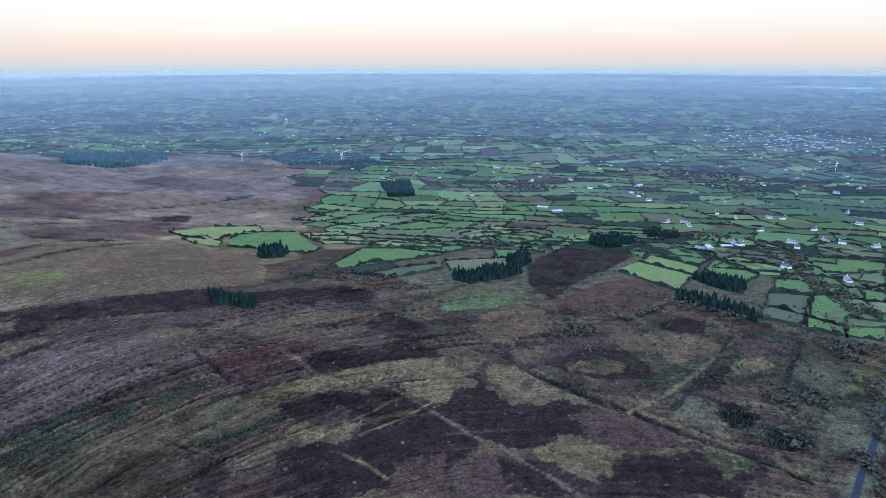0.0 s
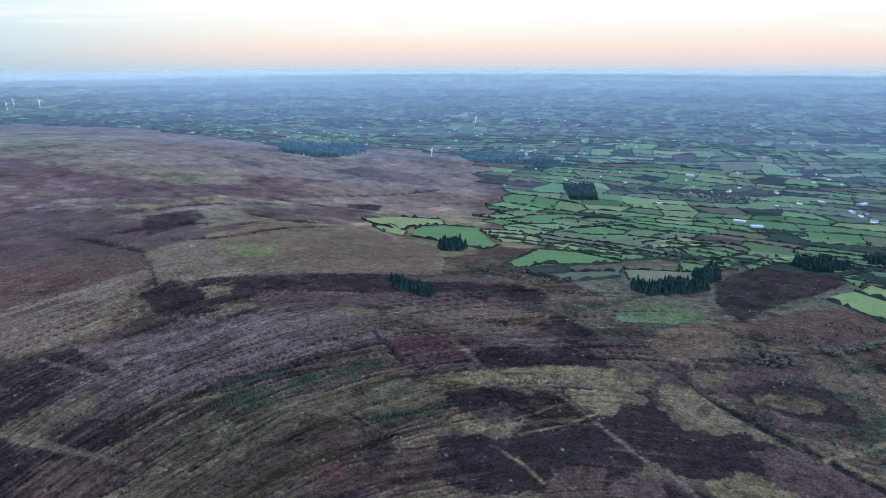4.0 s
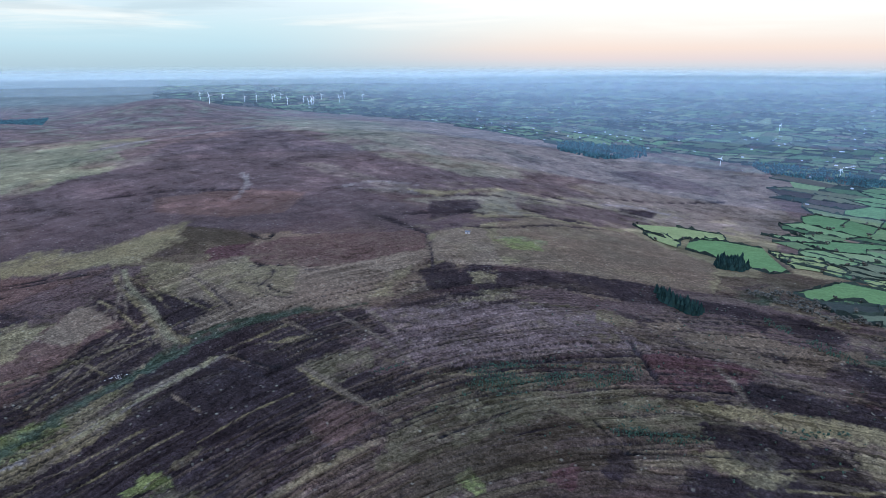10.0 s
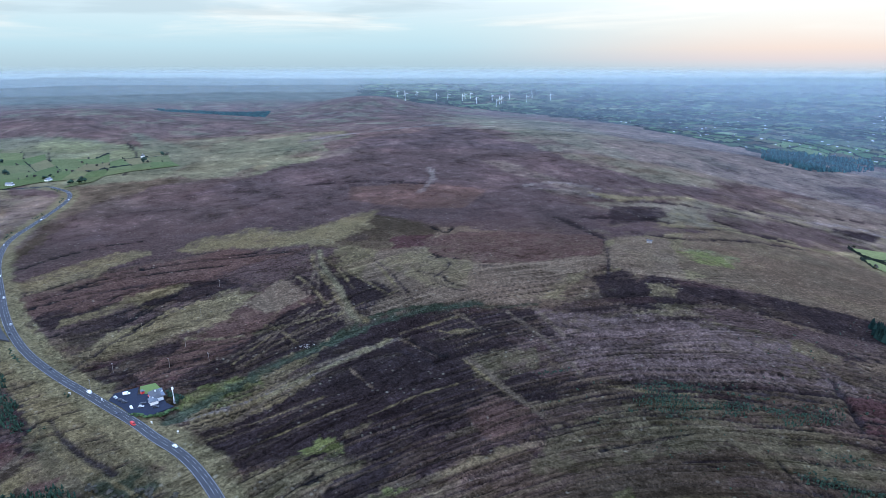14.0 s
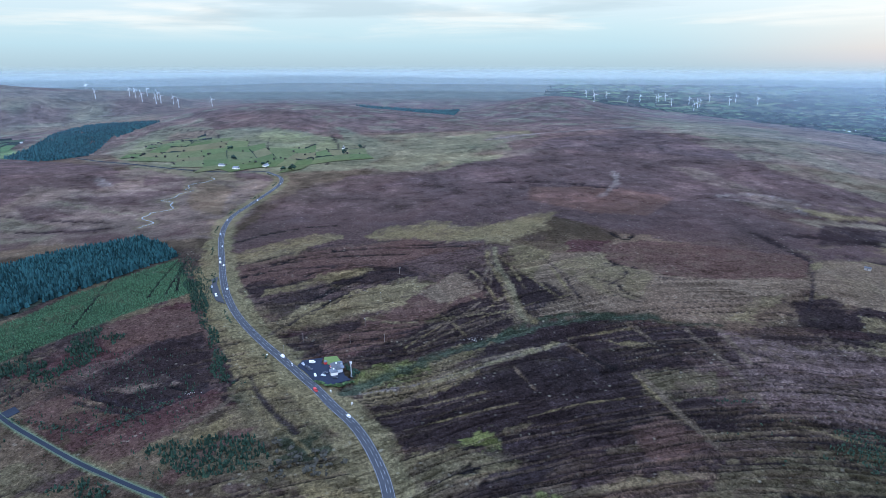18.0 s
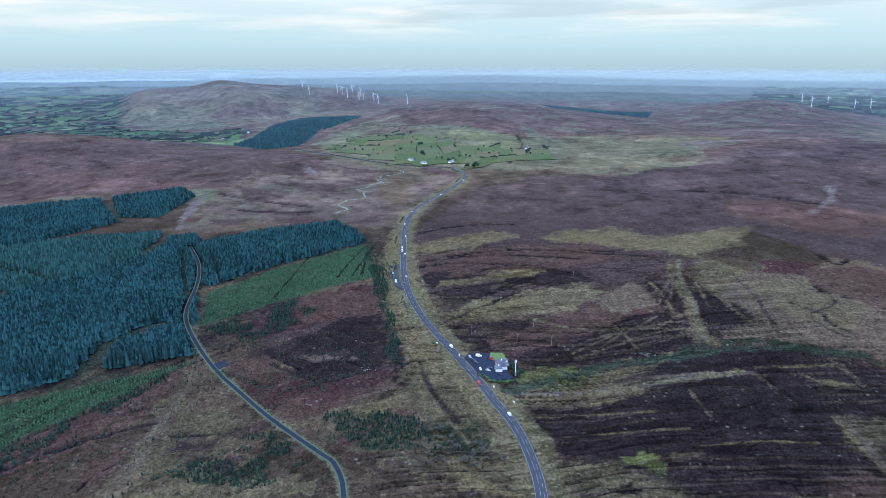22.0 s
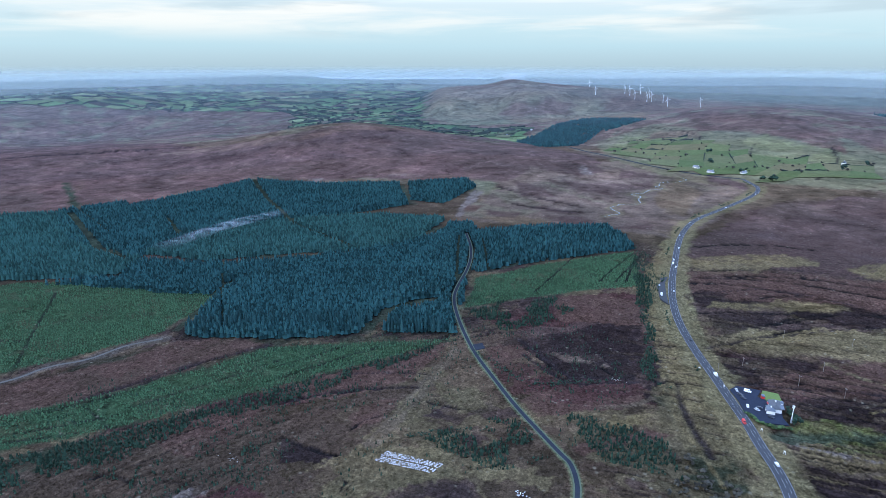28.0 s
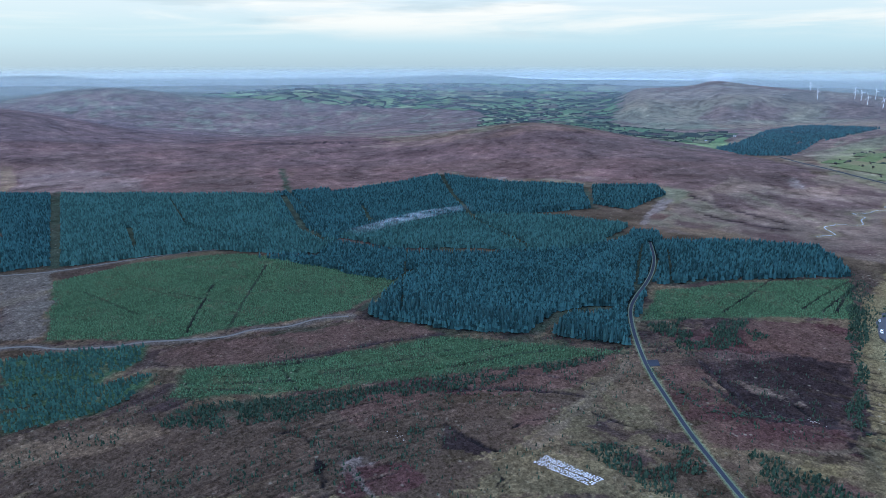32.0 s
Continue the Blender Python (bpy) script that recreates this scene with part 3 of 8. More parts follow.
cover("heather", [(-488, -162), (-515, -97), (-529, -73), (-439, -52), (-420, -81), (-457, -124)])
cover("pale", [(-457, -153), (-463, -126), (-448, -95), (-438, -120)])
cover("tan", [(-435, -178), (-448, -150), (-428, -126), (-418, -150), (-422, -178)])
cover("red", [(-384, -131), (-395, -93), (-420, -55), (-398, -44), (-374, -88), (-356, -115)])
cover("straw", [(-360, -78), (-374, -65), (-387, -47), (-368, -56), (-353, -69)])
cover("red", [(-353, -69), (-370, -41), (-369, -31), (-360, -40), (-344, -64)])
cover("straw", [(-628, -86), (-583, -63), (-483, -28), (-460, -45), (-528, -62)])
cover("grass", [(-286, -173), (-296, -131), (-298, -86), (-282, -82), (-276, -174)])
cover("tan", [(-385, -197), (-394, -167), (-371, -151), (-343, -163), (-350, -189)])
cover("tan", [(-3358, -1843), (-2952, -1249), (-3164, -921), (-2943, -528), (-2300, -402), (-2620, -748), (-2495, -1132), (-2652, -1536)])
cover("heather", [(-2905, -1389), (-3019, -1120), (-3038, -666), (-2901, -838), (-2774, -1269)])
cover("grassy", [(-2587, -1468), (-2615, -1069), (-2448, -890), (-2342, -1175)])
cover("tan", [(-2648, -1107), (-2882, -832), (-2756, -597), (-2553, -728), (-2472, -941)])
cover("rtan", [(-1143, -1105), (-1290, -1099), (-1429, -1053), (-1503, -935), (-1484, -819), (-1264, -844), (-1100, -885), (-1067, -994)])
cover("tan", [(-2907, -1593), (-2911, -1256), (-3010, -1040), (-2756, -1133), (-2636, -1412)])

# the moor on both sides of the road at the pass
cover("heather", [(-804, -78), (-1054, -9), (-1172, 192), (-1051, 431), (-825, 345), (-844, 268), (-799, 106), (-812, 56), (-770, 24), (-735, -29), (-750, -73)])
cover("redb", [(-711, -67), (-747, 33), (-767, 140), (-734, 190), (-667, 124), (-640, -4), (-639, -59)])
cover("dark", [(-631, -57), (-688, 17), (-671, 65), (-626, -8), (-608, -52)])
cover("dark", [(-671, 65), (-667, 124), (-618, 140), (-620, 84), (-621, 28)])
cover("heather", [(-736, 163), (-729, 248), (-622, 220), (-495, 196), (-465, 147), (-561, 188), (-615, 163), (-653, 130)])
cover("grass", [(-742, -72), (-744, -25), (-820, 51), (-788, 54), (-724, -19), (-718, -51)])
cover("grass", [(-796, 95), (-832, 193), (-806, 338), (-776, 327), (-726, 256), (-770, 175)])
cover("grass", [(-653, 29), (-669, 82), (-648, 75), (-629, 33)])
cover("grass", [(-526, -21), (-573, 27), (-607, 91), (-596, 139), (-547, 97), (-531, 39), (-540, 18)])
cover("dark", [(-581, -34), (-620, 20), (-587, 27), (-544, -21)])
cover("redb", [(-462, -2), (-487, 69), (-542, 132), (-559, 188), (-579, 192), (-615, 163), (-585, 126), (-560, 125), (-540, 82), (-481, 23)])
cover("dark", [(-448, 37), (-481, 68), (-532, 133), (-559, 189), (-495, 196), (-464, 143), (-447, 115), (-428, 73), (-430, 45)])
cover("grass", [(-683, 269), (-688, 293), (-591, 256), (-636, 256)])
cover("straw", [(-668, -105), (-869, -108), (-953, -99), (-785, -90), (-620, -75), (-534, -44), (-464, -16), (-384, 19), (-363, 23), (-362, -14), (-418, -42), (-517, -72), (-560, -70), (-619, -91)])
cover("straw", [(-687, -69), (-612, -55), (-519, -23), (-452, 4), (-452, -5), (-501, -30), (-579, -55)])
cover("grass", [(-418, 44), (-429, 79), (-449, 124), (-471, 191), (-464, 208), (-457, 171), (-413, 110), (-393, 85), (-382, 36)])
cover("lime", [(-417, 49), (-427, 90), (-417, 97), (-402, 59)])
cover("redb", [(-517, -170), (-601, -107), (-570, -83), (-501, -73), (-478, -100), (-482, -140), (-467, -155)])
cover("dark", [(-487, -128), (-515, -75), (-432, -46), (-407, -52), (-462, -106)])
cover("redb", [(-403, -137), (-429, -99), (-415, -53), (-386, -66), (-357, -123)])

# the grass between the heather dome and the lowland, and over the pass
cover("tan2", [(-2484, 2134), (-1242, 1983), (-864, 1703), (-651, 1748), (-400, 1534), (-271, 1267), (-409, 1282), (-592, 1180), (-752, 1207), (-933, 1022), (-1272, 1209)])
cover("grass", [(-749, 988), (-584, 1164), (-403, 1265), (-257, 1168), (-195, 792), (-322, 653), (-388, 568), (-498, 542), (-603, 588), (-615, 671), (-573, 699)])
cover("grass", [(-815, 742), (-771, 943), (-696, 918), (-697, 761)])
cover("slope", [(-1298, -280), (-1882, -471), (-2195, -365), (-1971, -131), (-1812, 108), (-1750, 569), (-1547, 655), (-1462, 416), (-1301, 198), (-1320, -3), (-1215, -81), (-1198, -158)])
cover("tan2", [(-1110, -526), (-1321, -432), (-1437, -309), (-1257, -131), (-1092, -145), (-849, -122), (-860, -222), (-904, -373), (-989, -463)])
cover("greenish", [(-288, -459), (-420, -264), (-391, -245), (-282, -316), (-222, -398), (-237, -458)])
cover("slope", [(-1053, -587), (-1111, -522), (-1025, -387), (-968, -327), (-988, -415), (-995, -502)])
cover("tan2", [(-308, -1304), (-340, -1236), (-404, -1236), (-509, -1559), (-450, -1587), (-407, -1666)])

plots(11.0, 80.0, 0.30, 0.12)
# long furrows on the heather dome
_k3 = GR / 17.0 + (fnoise(GX, GY, 150, 3) - 0.5) * 12
_here3 = smooth(850, 950, GR) * smooth(1500, 1250, GR) * smooth(45, 55, GA) * smooth(85, 76, GA)
_line3 = smooth(0.35, 0.9, np.sin(_k3 * 2 * np.pi)) * _here3 * smooth(0.38, 0.55, _big)
blend(_line3 * 0.40, COVER["dark"])
# dark ground paler and warmer with distance: far haze put into its colour
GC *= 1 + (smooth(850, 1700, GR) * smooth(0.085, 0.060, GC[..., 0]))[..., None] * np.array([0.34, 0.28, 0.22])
_s1, _s2 = fnoise(GX * 1.0 + GY * 0.5, GY * 1.4, 190, 5), fnoise(GX - 400, GY + 90, 330, 4)
blend(smooth(0.60, 0.625, _s1) * smooth(900, 1100, GR) * smooth(2300, 1900, GR) * 0.28, COVER["tan2"])
GC *= (1 + 0.5 * (_s2 - 0.5) * smooth(900, 1200, GR))[..., None]
# grey-green ground beyond 3350 m, and the long ridge: bleached grass, bracken and dark heather
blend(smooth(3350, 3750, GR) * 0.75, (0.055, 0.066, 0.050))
_ridge = smooth(3750, 3600, GR) * smooth(2700, 2950, GR) * smooth(92, 97, GA) * smooth(124, 119, GA)
blend(_ridge * 0.8, (0.088, 0.070, 0.052))
blend(_ridge * smooth(0.50, 0.60, _s1) * 0.7, COVER["redb"])
blend(_ridge * smooth(3250, 3000, GR) * smooth(0.55, 0.42, _s1) * 0.6, COVER["slope"])
# tussocks
GZ += (fnoise(GX, GY, 5.0, 2) - 0.5) * 0.9 * smooth(900, 500, GR)


def grid_mesh(name, X, Y, Z, C, grain):
    nr, na = X.shape
    me = bpy.data.meshes.new(name)
    idx = np.arange(nr * na).reshape(nr, na)
    a, b = idx[:-1], idx[1:]
    q = np.stack([a, b, np.roll(b, -1, 1), np.roll(a, -1, 1)], -1).reshape(-1, 4)[:, ::-1]
    me.vertices.add(nr * na)
    me.vertices.foreach_set("co", np.stack([X, Y, Z], -1).astype(np.float32).ravel())
    me.loops.add(q.size)
    me.loops.foreach_set("vertex_index", np.ascontiguousarray(q).astype(np.int32).ravel())
    me.polygons.add(len(q))
    me.polygons.foreach_set("loop_start", np.arange(0, q.size, 4, dtype=np.int32))
    me.polygons.foreach_set("use_smooth", np.ones(len(q), dtype=bool))
    at = me.color_attributes.new("cover", "FLOAT_COLOR", "POINT")
    at.data.foreach_set("color", np.concatenate([C, (0.5 + 0.5 * smooth(1050, 700, np.hypot(X, Y)))[..., None]], -1).astype(np.float32).ravel())
    at = me.attributes.new("grain", "FLOAT_VECTOR", "POINT")
    at.data.foreach_set("vector", np.stack(grain, -1).astype(np.float32).ravel())
    me.update(calc_edges=True)
    return me


def sheet(name, verts, faces, mat, colours=None, smooth_it=False):
    """A mesh object from arrays of corners and of faces (all with the same number of corners)."""
    v, f = np.asarray(verts, np.float32), np.asarray(faces, np.int32)
    me = bpy.data.meshes.new(name)
    me.vertices.add(len(v))
    me.vertices.foreach_set("co", v.ravel())
    me.loops.add(f.size)
    me.loops.foreach_set("vertex_index", f.ravel())
    me.polygons.add(len(f))
    me.polygons.foreach_set("loop_start", np.arange(0, f.size, f.shape[1], dtype=np.int32))
    me.polygons.foreach_set("use_smooth", np.full(len(f), smooth_it))
    if colours is not None:
        at = me.color_attributes.new("cover", "FLOAT_COLOR", "POINT")
        c = np.asarray(colours, np.float32)
        at.data.foreach_set("color", np.concatenate([c, np.ones((len(c), 1), np.float32)], 1).ravel())
    me.update(calc_edges=True)
    me.validate()
    me.materials.append(mat)
    return new(name, me)


# ---- haze: tinted see-through shells, one behind the other, added to imitate distance haze ----
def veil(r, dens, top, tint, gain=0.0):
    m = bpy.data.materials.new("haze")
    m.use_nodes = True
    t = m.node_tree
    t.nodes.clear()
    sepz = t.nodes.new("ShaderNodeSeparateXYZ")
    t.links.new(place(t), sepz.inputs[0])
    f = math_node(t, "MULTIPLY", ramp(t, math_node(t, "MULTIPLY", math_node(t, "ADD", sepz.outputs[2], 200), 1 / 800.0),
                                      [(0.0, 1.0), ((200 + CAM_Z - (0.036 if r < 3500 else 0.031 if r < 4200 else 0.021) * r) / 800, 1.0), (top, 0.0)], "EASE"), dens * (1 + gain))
    if gain:      # stronger haze tint towards +y, over the low ground
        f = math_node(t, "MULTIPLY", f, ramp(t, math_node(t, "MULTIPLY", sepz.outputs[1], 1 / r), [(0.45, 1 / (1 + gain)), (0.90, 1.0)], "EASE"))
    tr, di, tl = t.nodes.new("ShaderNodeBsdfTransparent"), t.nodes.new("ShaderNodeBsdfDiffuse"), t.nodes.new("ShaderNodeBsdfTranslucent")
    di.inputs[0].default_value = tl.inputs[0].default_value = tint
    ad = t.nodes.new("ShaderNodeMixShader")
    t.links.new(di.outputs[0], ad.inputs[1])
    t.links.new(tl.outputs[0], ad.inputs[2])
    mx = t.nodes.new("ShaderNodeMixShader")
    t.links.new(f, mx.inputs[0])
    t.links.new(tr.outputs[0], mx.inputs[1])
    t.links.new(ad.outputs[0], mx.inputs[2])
    o = t.nodes.new("ShaderNodeOutputMaterial")
    t.links.new(mx.outputs[0], o.inputs[0])
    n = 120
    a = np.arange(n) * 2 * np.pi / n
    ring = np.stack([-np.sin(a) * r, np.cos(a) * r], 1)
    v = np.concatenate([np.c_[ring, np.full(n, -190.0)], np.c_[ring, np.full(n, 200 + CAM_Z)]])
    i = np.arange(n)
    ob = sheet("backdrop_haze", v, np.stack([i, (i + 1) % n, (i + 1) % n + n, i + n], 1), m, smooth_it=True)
    return tagged(ob, "see-through blue shell standing in for evening haze", "haze", kind="structure")


scene.cycles.transparent_max_bounces = 24
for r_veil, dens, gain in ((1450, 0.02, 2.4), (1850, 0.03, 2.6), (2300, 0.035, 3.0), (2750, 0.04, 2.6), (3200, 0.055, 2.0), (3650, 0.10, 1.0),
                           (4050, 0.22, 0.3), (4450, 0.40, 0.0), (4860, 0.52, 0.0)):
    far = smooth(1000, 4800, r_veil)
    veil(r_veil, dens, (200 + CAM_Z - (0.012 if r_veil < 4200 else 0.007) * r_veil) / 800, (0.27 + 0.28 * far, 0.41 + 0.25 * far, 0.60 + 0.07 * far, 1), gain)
# ---- roads, lanes, paths and ditches: their runs in plan ----
def smoothed(run, step=4.0):
    p = np.array(run, float)
    for _ in range(3):
        q = np.empty((2 * len(p) - 2, 2))
        q[0::2], q[1::2] = p[:-1] * 0.75 + p[1:] * 0.25, p[:-1] * 0.25 + p[1:] * 0.75
        p = np.concatenate([p[:1], q, p[-1:]])
    d = np.concatenate([[0], np.cumsum(np.hypot(*np.diff(p, axis=0).T))])
    s = np.arange(0, d[-1], step)
    return np.stack([np.interp(s, d, p[:, 0]), np.interp(s, d, p[:, 1])], 1)


def levels(p, span=9):
    z = land(p[:, 0], p[:, 1])
    return np.convolve(np.pad(z, span, mode="edge"), np.ones(2 * span + 1) / (2 * span + 1), "valid")


def near_run(p, reach):
    """For the ground near a run: which corners, how far from it, and the run's nearest station."""
    x, y = GX.ravel(), GY.ravel()
    ks, ds, ss = [], [], []
    lo, hi = p.min(0) - reach, p.max(0) + reach
    pool = np.nonzero((x > lo[0]) & (x < hi[0]) & (y > lo[1]) & (y < hi[1]))[0]
    for i0 in range(0, len(p), 10):
        q = p[i0:i0 + 10]
        lo, hi = q.min(0) - reach, q.max(0) + reach
        px, py = x[pool], y[pool]
        k = pool[(px > lo[0]) & (px < hi[0]) & (py > lo[1]) & (py < hi[1])]
        if not len(k):
            continue
        d = np.hypot(x[k][:, None] - q[None, :, 0], y[k][:, None] - q[None, :, 1])
        j = d.argmin(1)
        ks.append(k), ds.append(d[np.arange(len(k)), j]), ss.append(j + i0)
    k, d, s = np.concatenate(ks), np.concatenate(ds), np.concatenate(ss)
    o = np.lexsort((d, k))
    k, d, s = k[o], d[o], s[o]
    f = np.concatenate([[True], k[1:] != k[:-1]]) & (d < reach)
    return k[f], d[f], s[f]


def bed(run, half, side, kind, strength=1.0):
    """Levels the ground under a road and gives its verges their cover."""
    p = smoothed(run)
    z = levels(p)
    k, d, at = near_run(p, half + side + 14)
    f = smooth(half + 12, half + 2.5, d)
    GZ.ravel()[k] = GZ.ravel()[k] * (1 - f) + (z[at] - 0.12) * f
    g = GC.reshape(-1, 3)
    x, y = GX.ravel()[k], GY.ravel()[k]
    m = smooth(half + side, half + side * 0.45, d + (fnoise(x, y, 15, 3) - 0.5) * side * 1.2) * strength
    g[k] += (np.array(COVER[kind]) - g[k]) * m[:, None]
    return p, z


def streak(run, half, kind, depth=0.0, strength=0.9):
    """A path, ditch or bank drawn in the ground."""
    p = smoothed(run)
    k, d, at = near_run(p, half * 3 + 3)
    x, y = GX.ravel()[k], GY.ravel()[k]
    m = smooth(half * 1.5 + 0.6, half * 0.5, d + (fnoise(x, y, 7, 2) - 0.5) * half * 2) * strength
    GZ.ravel()[k] -= m * depth
    g = GC.reshape(-1, 3)
    g[k] += (np.array(COVER[kind]) - g[k]) * m[:, None]


def ribbon(name, p, z, off, width, mat, lift, parent=None, dash=0, gap=0):
    """A strip along a run, off metres to its left; broken into dashes where asked."""
    t = np.gradient(p, axis=0)
    t /= np.linalg.norm(t, axis=1)[:, None]
    n = np.stack([-t[:, 1], t[:, 0]], 1)
    L, R = p + n * (off + width / 2), p + n * (off - width / 2)
    v = np.stack([np.c_[L, z + lift], np.c_[R, z + lift]], 1).reshape(-1, 3)
    i = np.arange(len(p) - 1)
    if dash:
        i = i[(i % (dash + gap)) < dash]
    ob = sheet(name, v, np.stack([2 * i, 2 * i + 1, 2 * i + 3, 2 * i + 2], 1), mat, smooth_it=True)
    if parent:
        ob.parent = parent
    return ob


# ---- the patchwork of burnt, cut and grown ground, stretch by stretch ----
_far = smooth(800, 1500, GR)
PX = (GX + _w1 * 7 + _w3 * 7 + _w5 * 5) * (1 - _far) + (GX + (fnoise(GX, GY, 150, 5) - 0.5) * 110) * _far
PY = (GY + _w2 * 7 + _w4 * 7 + _w6 * 5) * (1 - _far) + (GY + (fnoise(GX + 600, GY, 150, 5) - 0.5) * 110) * _far
_mott = fnoise(GX + 80, GY - 20, 16, 4) * (1 - _far) + fnoise(GX - 60, GY + 120, 70, 5) * _far


def patch(kind, poly):
    dist = math.hypot(*np.mean(poly, 0))
    m = inside(poly, PX, PY, 4.0 if kind == "youngleaf" else 1.0 if dist < 900 else 4.0)
    if kind in ("speckle", "pale"):
        m = m * (0.25 + 0.75 * smooth(0.46, 0.54, _fine if dist < 900 else _mott))
    elif kind == "greenish":
        m = m * (0.3 + 0.6 * smooth(0.45, 0.53, _mott))
    elif dist < 900 and kind in ("straw", "grass", "grassy", "palegreen", "lime", "olive"):
        m = m * (0.30 + 0.50 * smooth(0.44, 0.52, 0.5 * _fine + 0.5 * _mott))
    elif kind in ("moorpale", "bleach", "pasturepale", "slope"):
        m = m * (0.35 + 0.55 * smooth(0.42, 0.52, _mott))
    else:
        m = m * (0.72 + 0.27 * smooth(0.40, 0.50, _mott))
    blend(m, COVER[kind])


def trail(run, half, kind):
    """A worn path, bank or ditch drawn over the patches; banks are cut into the ground."""
    p = smoothed(run, 2.0)
    half = half * max(1.0, math.hypot(*p.mean(0)) / 400)
    k, d, _ = near_run(p, half * 3 + 3)
    x, y = GX.ravel()[k], GY.ravel()[k]
    m = smooth(half * 1.3 + 0.5, half * 0.5, d + (fnoise(x, y, 6, 2) - 0.5) * half * 2) * (0.55 + 0.45 * smooth(0.38, 0.5, fnoise(x, y, 22, 2)))
    if kind in ("dark", "black"):
        GZ.ravel()[k] -= m * 1.2
    g = GC.reshape(-1, 3)
    g[k] += (np.array(COVER[kind]) - g[k]) * m[:, None]


patch("grassy", [(-103, 747), (-20, 864), (199, 972), (826, 1113), (393, 500), (331, 522), (302, 548), (250, 615), (208, 578), (132, 626), (86, 604), (40, 621), (-41, 663)])
patch("speckle", [(-343, 432), (-323, 472), (-288, 494), (-239, 493), (-204, 480), (-187, 468), (-204, 443), (-223, 418), (-243, 391), (-260, 365), (-283, 344)])
patch("tan", [(-188, 521), (-165, 550), (-124, 562), (-76, 577), (-53, 572), (-70, 546), (-69, 517), (-111, 498), (-166, 497)])
patch("dark", [(-154, 549), (-122, 553), (-95, 536), (-101, 522), (-138, 528)])
patch("dark", [(-71, 559), (-53, 570), (-13, 522), (-5, 500), (-44, 520)])
patch("red", [(-186, 471), (-152, 483), (-110, 492), (-109, 451), (-135, 438), (-155, 424), (-173, 450)])
patch("dark", [(-112, 465), (-79, 482), (-41, 484), (0, 486), (0, 476), (-39, 462), (-82, 436), (-98, 431)])
patch("straw", [(-81, 431), (-48, 453), (0, 464), (35, 453), (7, 434), (-37, 428), (-70, 414)])
patch("straw", [(-141, 400), (-120, 413), (-88, 421), (-81, 412), (-124, 395)])
patch("olive", [(-209, 378), (-176, 392), (-140, 396), (-109, 403), (-91, 396), (-101, 366), (-140, 347), (-160, 334), (-185, 350)])
patch("straw", [(-107, 344), (-86, 368), (-59, 396), (-35, 406), (-40, 386), (-69, 359), (-88, 341)])
patch("dark", [(-103, 330), (-80, 337), (-52, 340), (-30, 337), (-35, 314), (-47, 304), (-71, 293), (-86, 300), (-99, 315)])
patch("dark", [(-61, 353), (-32, 367), (2, 372), (6, 336), (-30, 331), (-52, 338)])
patch("rtan", [(-29, 319), (0, 330), (5, 290), (-30, 288)])
patch("dark", [(-148, 319), (-135, 323), (-125, 303), (-127, 289), (-137, 287)])
patch("grass", [(-372, 474), (-352, 486), (-319, 489), (-341, 469), (-350, 442)])
patch("tan", [(-345, 553), (-292, 567), (-251, 561), (-284, 538), (-331, 536)])
patch("dark", [(-399, 528), (-388, 544), (-363, 537), (-370, 515)])
trail([(-270, 324), (-251, 362), (-225, 387), (-189, 406), (-152, 421)], 1.4, "dark")
trail([(-282, 343), (-263, 370), (-237, 394), (-216, 420), (-192, 449)], 1.2, "dark")
trail([(-171, 438), (-146, 460), (-108, 482)], 1.2, "dark")
trail([(-155, 423), (-127, 440), (-103, 455), (-69, 477)], 1.2, "dark")
trail([(-160, 332), (-133, 347), (-102, 370), (-74, 387), (-35, 406)], 1.4, "dark")
trail([(-202, 462), (-184, 445), (-164, 421)], 1.2, "dark")
trail([(-234, 300), (-220, 327), (-197, 353), (-175, 371)], 1.0, "dark")
trail([(-196, 285), (-184, 310), (-172, 328)], 1.0, "dark")
trail([(-250, 294), (-236, 320), (-216, 353)], 1.0, "dark")
trail([(-162, 335), (-148, 328), (-133, 322)], 1.0, "tan")
trail([(-53, 348), (-25, 367), (0, 398)], 1.0, "straw")
trail([(-68, 331), (-49, 320), (-31, 304)], 1.2, "straw")
patch("dark", [(107, 761), (186, 905), (254, 969), (283, 940), (290, 873), (236, 777), (175, 705), (113, 604), (96, 657)])
patch("rtan", [(118, 600), (181, 676), (236, 706), (259, 648), (210, 583), (163, 557), (135, 556)])
patch("pasture", [(0, 598), (41, 633), (71, 624), (86, 594), (43, 572), (0, 566)])
patch("tan", [(23, 511), (36, 551), (73, 590), (99, 575), (102, 540), (79, 508), (47, 488)])
patch("grassy", [(-58, 712), (0, 744), (49, 666), (10, 644), (-41, 663)])
patch("dark", [(81, 455), (129, 485), (156, 477), (167, 446), (159, 427), (132, 424), (111, 428), (88, 445)])
patch("straw", [(99, 453), (137, 460), (152, 447), (122, 433), (100, 437)])
patch("dark", [(7, 406), (32, 413), (46, 387), (66, 384), (88, 396), (113, 398), (118, 386), (87, 372), (64, 348), (42, 347), (25, 367), (2, 382)])
patch("grass", [(39, 452), (64, 433), (90, 408), (71, 392), (47, 399), (33, 433)])
patch("heather", [(98, 384), (124, 380), (148, 357), (149, 339), (112, 336), (96, 343), (93, 362)])
patch("straw", [(54, 330), (79, 347), (99, 342), (111, 332), (100, 315), (72, 314), (57, 323)])
patch("dark", [(33, 324), (60, 322), (78, 308), (89, 299), (68, 290), (36, 290)])
patch("dark", [(109, 324), (139, 330), (153, 315), (139, 295), (111, 298)])
